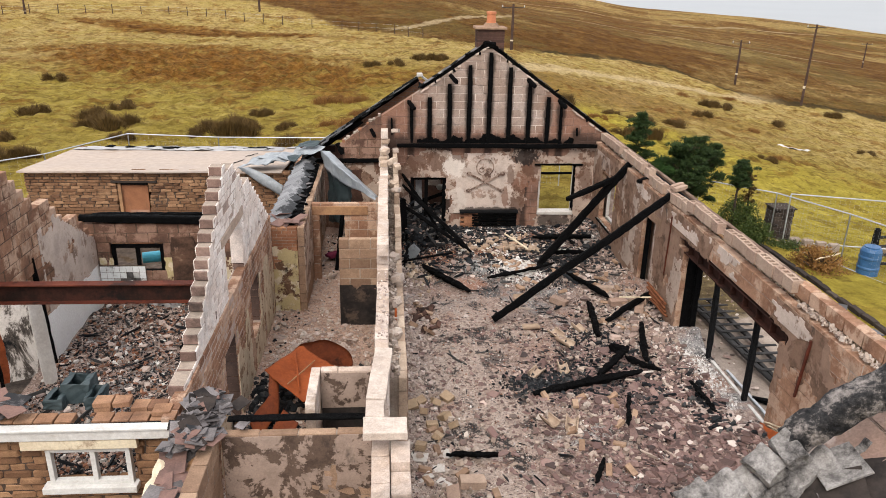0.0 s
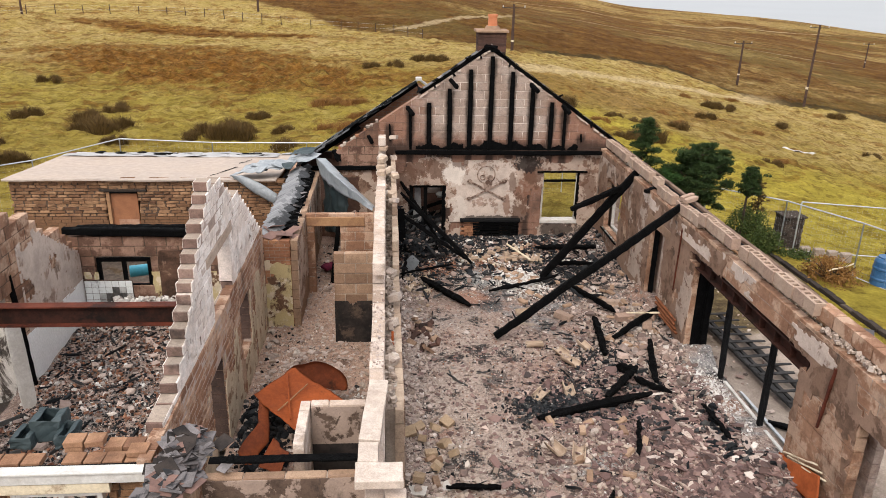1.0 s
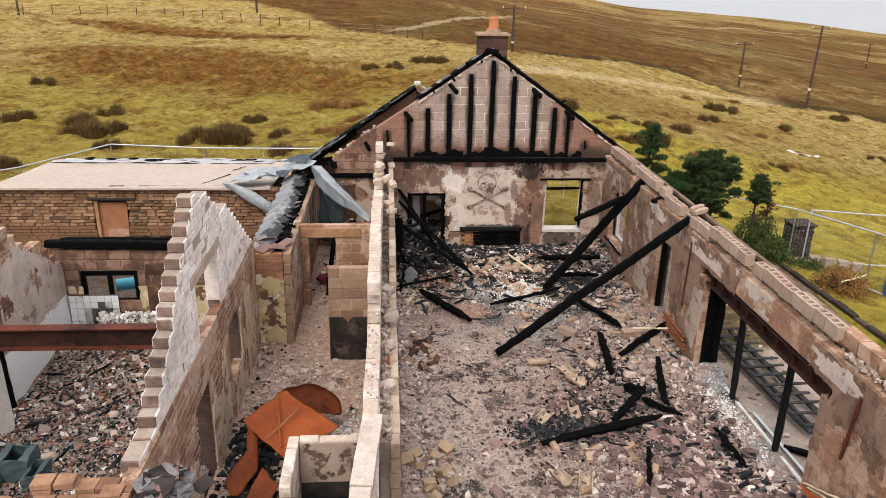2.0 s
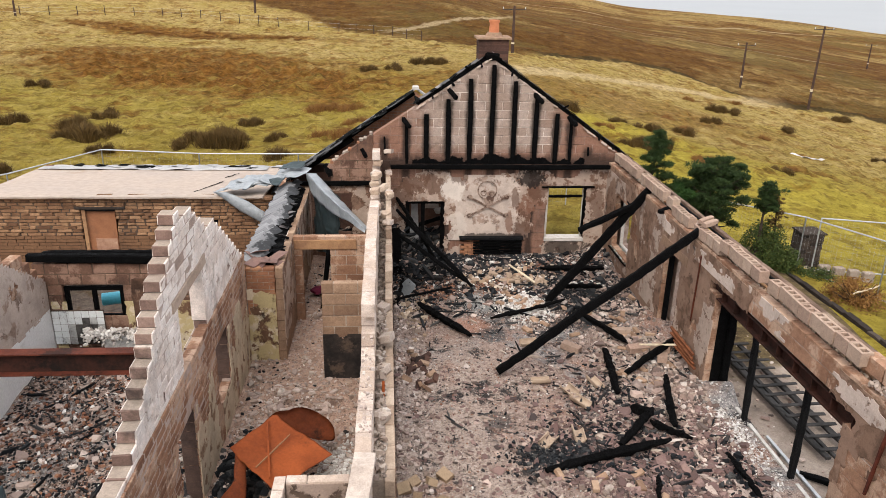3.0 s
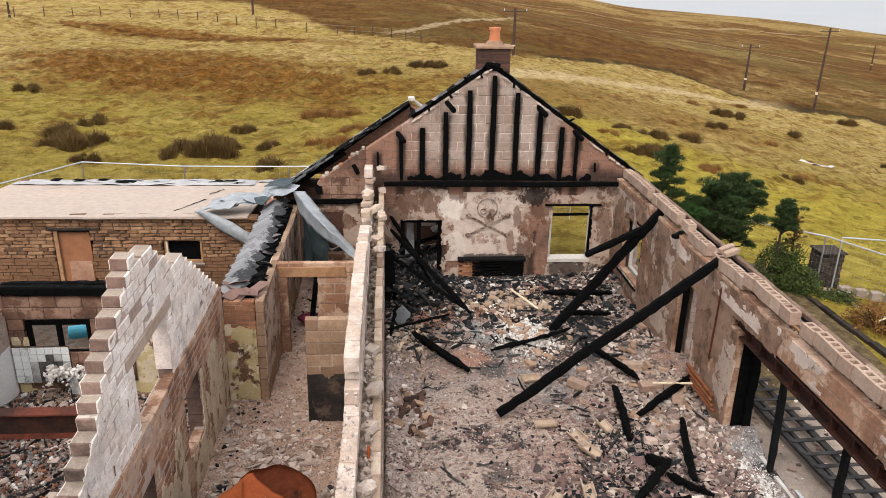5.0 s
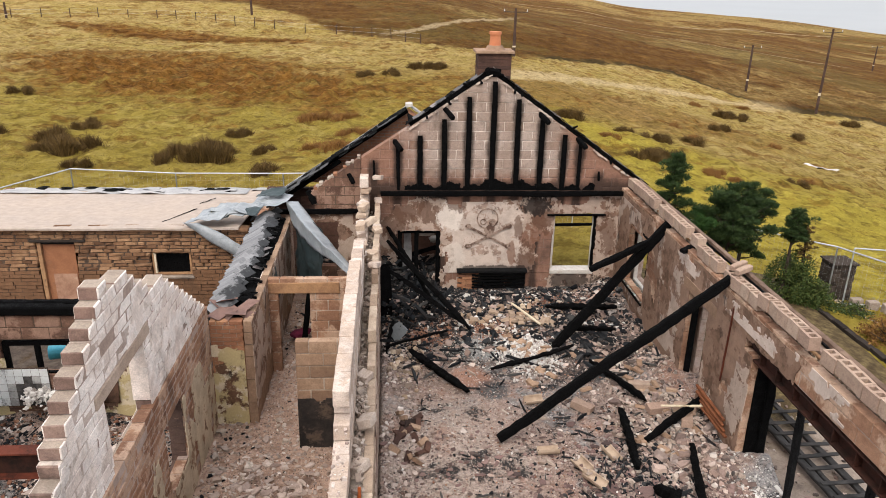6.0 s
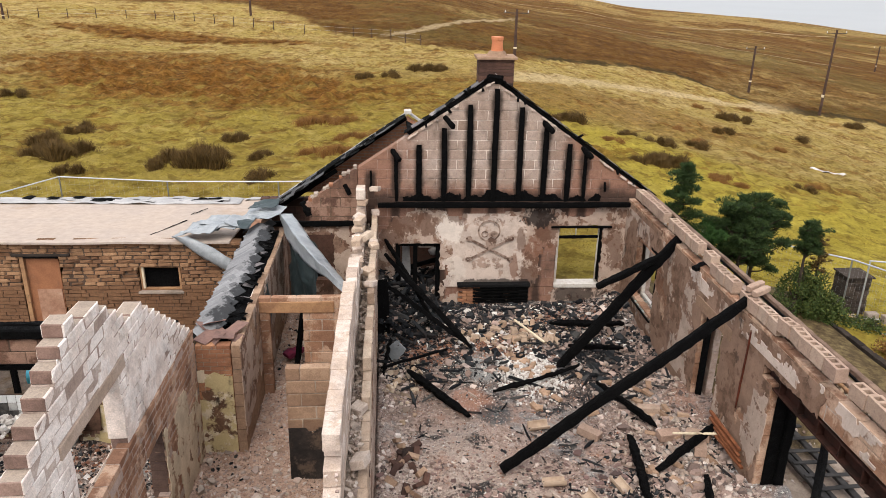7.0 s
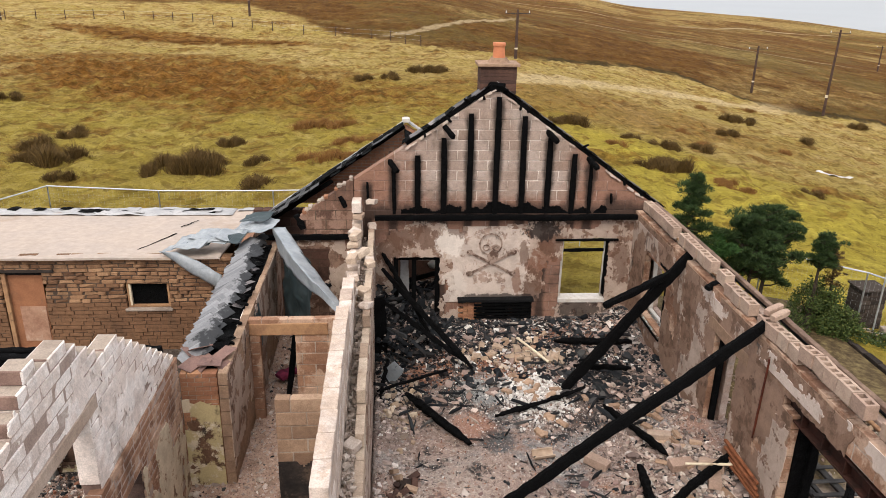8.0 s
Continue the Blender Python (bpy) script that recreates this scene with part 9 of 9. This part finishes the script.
for h in (0.55, 1.0):
    for (x0, y0), (x1, y1) in zip(pts, pts[1:]):
        cyl(bm, (x0, y0, ground_z(x0, y0) + h), (x1, y1, ground_z(x1, y1) + h), 0.006, 0.006, 3)
tagged(part("wire", bm, M_GALV, wf), kind="stuff")


# rush clumps and heather
def rush_mesh(n, spread, height, seed, mat):
    """A domed clump of fine stems in a few merging bunches."""
    rnd = random.Random(seed)
    verts, faces = [], []
    bunches = [(rnd.gauss(0, .38) * spread, rnd.gauss(0, .38) * spread, rnd.uniform(.6, 1.0)) for _ in range(7)]
    for _ in range(n):
        cx, cy, k = rnd.choice(bunches)
        a, r = rnd.uniform(0, 6.28), spread * 0.42 * abs(rnd.gauss(0, .5))
        o = Vector((cx + r * math.cos(a), cy + r * math.sin(a), -0.05))
        tilt = 0.2 + 0.75 * r / (spread * 0.42)
        out = Vector((math.cos(a) * rnd.uniform(0, tilt), math.sin(a) * rnd.uniform(0, tilt), 1)).normalized()
        h = height * k * rnd.uniform(.4, 1.0) * (1.05 - 0.4 * min(1, r / (spread * 0.42)))
        s = Vector((rnd.gauss(0, 1), rnd.gauss(0, 1), 0)).normalized() * 0.013
        b = len(verts)
        verts += [o - s, o + s, o + out * h * .6 + s * .8, o + out * h * .6 - s * .8, o + out * h + Vector((math.cos(a), math.sin(a), -.3)) * h * .15]
        faces += [(b, b + 1, b + 2, b + 3), (b + 3, b + 2, b + 4)]
    me = bpy.data.meshes.new("rush_clump")
    me.from_pydata(verts, [], faces)
    me.materials.append(mat)
    return me


RUSHES = [rush_mesh(2600, 1.0, 0.9, k, M_RUSH) for k in range(3)]
HEATHER = [rush_mesh(1300, 1.1, 0.6, 10 + k, M_RUSH_RED) for k in range(2)]


def clump(x, y, s, red=False, h=1.0):
    ob = new("heather_clump" if red else "rush_clump", RND.choice(HEATHER if red else RUSHES))
    ob.location = (x, y, ground_z(x, y) + tussock(x, y) * 0.5)
    ob.scale = (s * 0.85, s * 0.75, s * h * 0.85)
    ob.rotation_euler = (0, 0, RND.uniform(0, 6.28))
    tagged(ob, "russet heather clump on the hillside" if red else "brown-green clump of rushes on the pasture", "plant", "heather clumps" if red else "rush clumps")


for x, y, s in ((-14.9, 39.6, 1.1), (-14.1, 41.5, .9), (-13.5, 37.1, 1.4), (-14.3, 37.3, 1.0), (-12.8, 37.2, .9), (-7.7, 35.2, 1.25), (-6.6, 35.3, 1.3), (-7.1, 35.7, 1.35), (-8.8, 34.9, .8), (-4.85, 36.3, .7), (-6.4, 39.8, .8),
                (-4.4, 32.9, .9), (-11.9, 34.0, .7), (-16.8, 33.0, .9), (-18.5, 40.0, 1.0), (-15.2, 30.3, .9), (-14.6, 30.8, .8),
                (13.0, 38.2, 1.0), (13.9, 38.1, 1.1), (13.5, 38.6, 1.0), (15.2, 43.9, .8), (16.0, 43.8, .9), (13.9, 44.9, .7), (18.3, 45.3, .9), (20.9, 38.0, .7), (11.2, 46.7, 1.1), (10.4, 46.4, .9), (29.0, 65.2, 1.2), (30.5, 65.5, 1.1),
                (52.4, 83.3, 1.3), (1.0, 60.2, .9), (-.9, 59.8, .9), (3.2, 63.2, 1.2), (4.6, 63.4, 1.1), (24, 55, .9), (33, 60, 1.0), (36, 52, .8), (-22, 52, .9), (8, 52, .8)):
    clump(x, y, s)
for x, y, s in ((-3.6, 43.9, 1.2), (-2.6, 43.9, 1.2), (-1.6, 44.1, .9), (-2.6, 37.0, 1.0), (-1.8, 37.0, 1.1), (-1.0, 37.4, .8), (16.0, 36.8, .8), (16.7, 36.6, .7), (12.2, 42.0, .9), (3.6, 44.2, 1.0), (-0.6, 40.2, 1.0), (0.4, 40.0, 1.1), (1.3, 39.8, 1.0), (-1.5, 40.4, .8), (19, 50, 1.0), (27, 52, 1.0), (18.8, 46.7, 1.0), (15.9, 37.5, .7), (21.7, 38.9, .7), (28.0, 68.8, 1.2), (36.4, 77.3, 1.2)):
    clump(x, y, s, True)
rnd = random.Random(203)
for k in range(34):
    x = -38 + 29 * k / 33
    clump(x + rnd.uniform(-.6, .6), 98.6 - 0.57 * (x + 38) + rnd.gauss(0, 1.3), rnd.uniform(.6, 1.2), True, 0.6)


def grass_tufts():
    rnd = random.Random(101)
    verts, faces = [], []
    made = 0
    while made < 42000:
        d = 24 + 90 * rnd.random() ** 1.3
        a = radians(rnd.uniform(-33, 40))
        x, y = d * math.sin(a), d * math.cos(a)
        if y < 25.5 and x < 5.5 or (x < 12.0 and y < 23) or rnd.random() > 0.5 + 1.1 * fbm(x, y, 0.35, 33.0):
            continue
        made += 1
        z = ground_z(x, y) + tussock(x, y)
        big = rnd.uniform(0.03, 0.075) * (1 + d * 0.008)
        for _ in range(6):
            o = Vector((x + rnd.gauss(0, .13), y + rnd.gauss(0, .10), z - 0.02))
            tip = o + Vector((rnd.gauss(0, .6), rnd.gauss(0, .5), rnd.uniform(.5, 1))) * big
            s = Vector((rnd.gauss(0, 1), rnd.gauss(0, 1), 0)).normalized() * big * 0.12
            b = len(verts)
            verts += [o - s, o + s, tip]
            faces.append((b, b + 1, b + 2))
    me = bpy.data.meshes.new("grass")
    me.from_pydata(verts, [], faces)
    me.materials.append(M_BLADES)
    tagged(new("grass", me), "yellow-green and straw tussocks of pasture grass", "grass", kind="stuff")


grass_tufts()
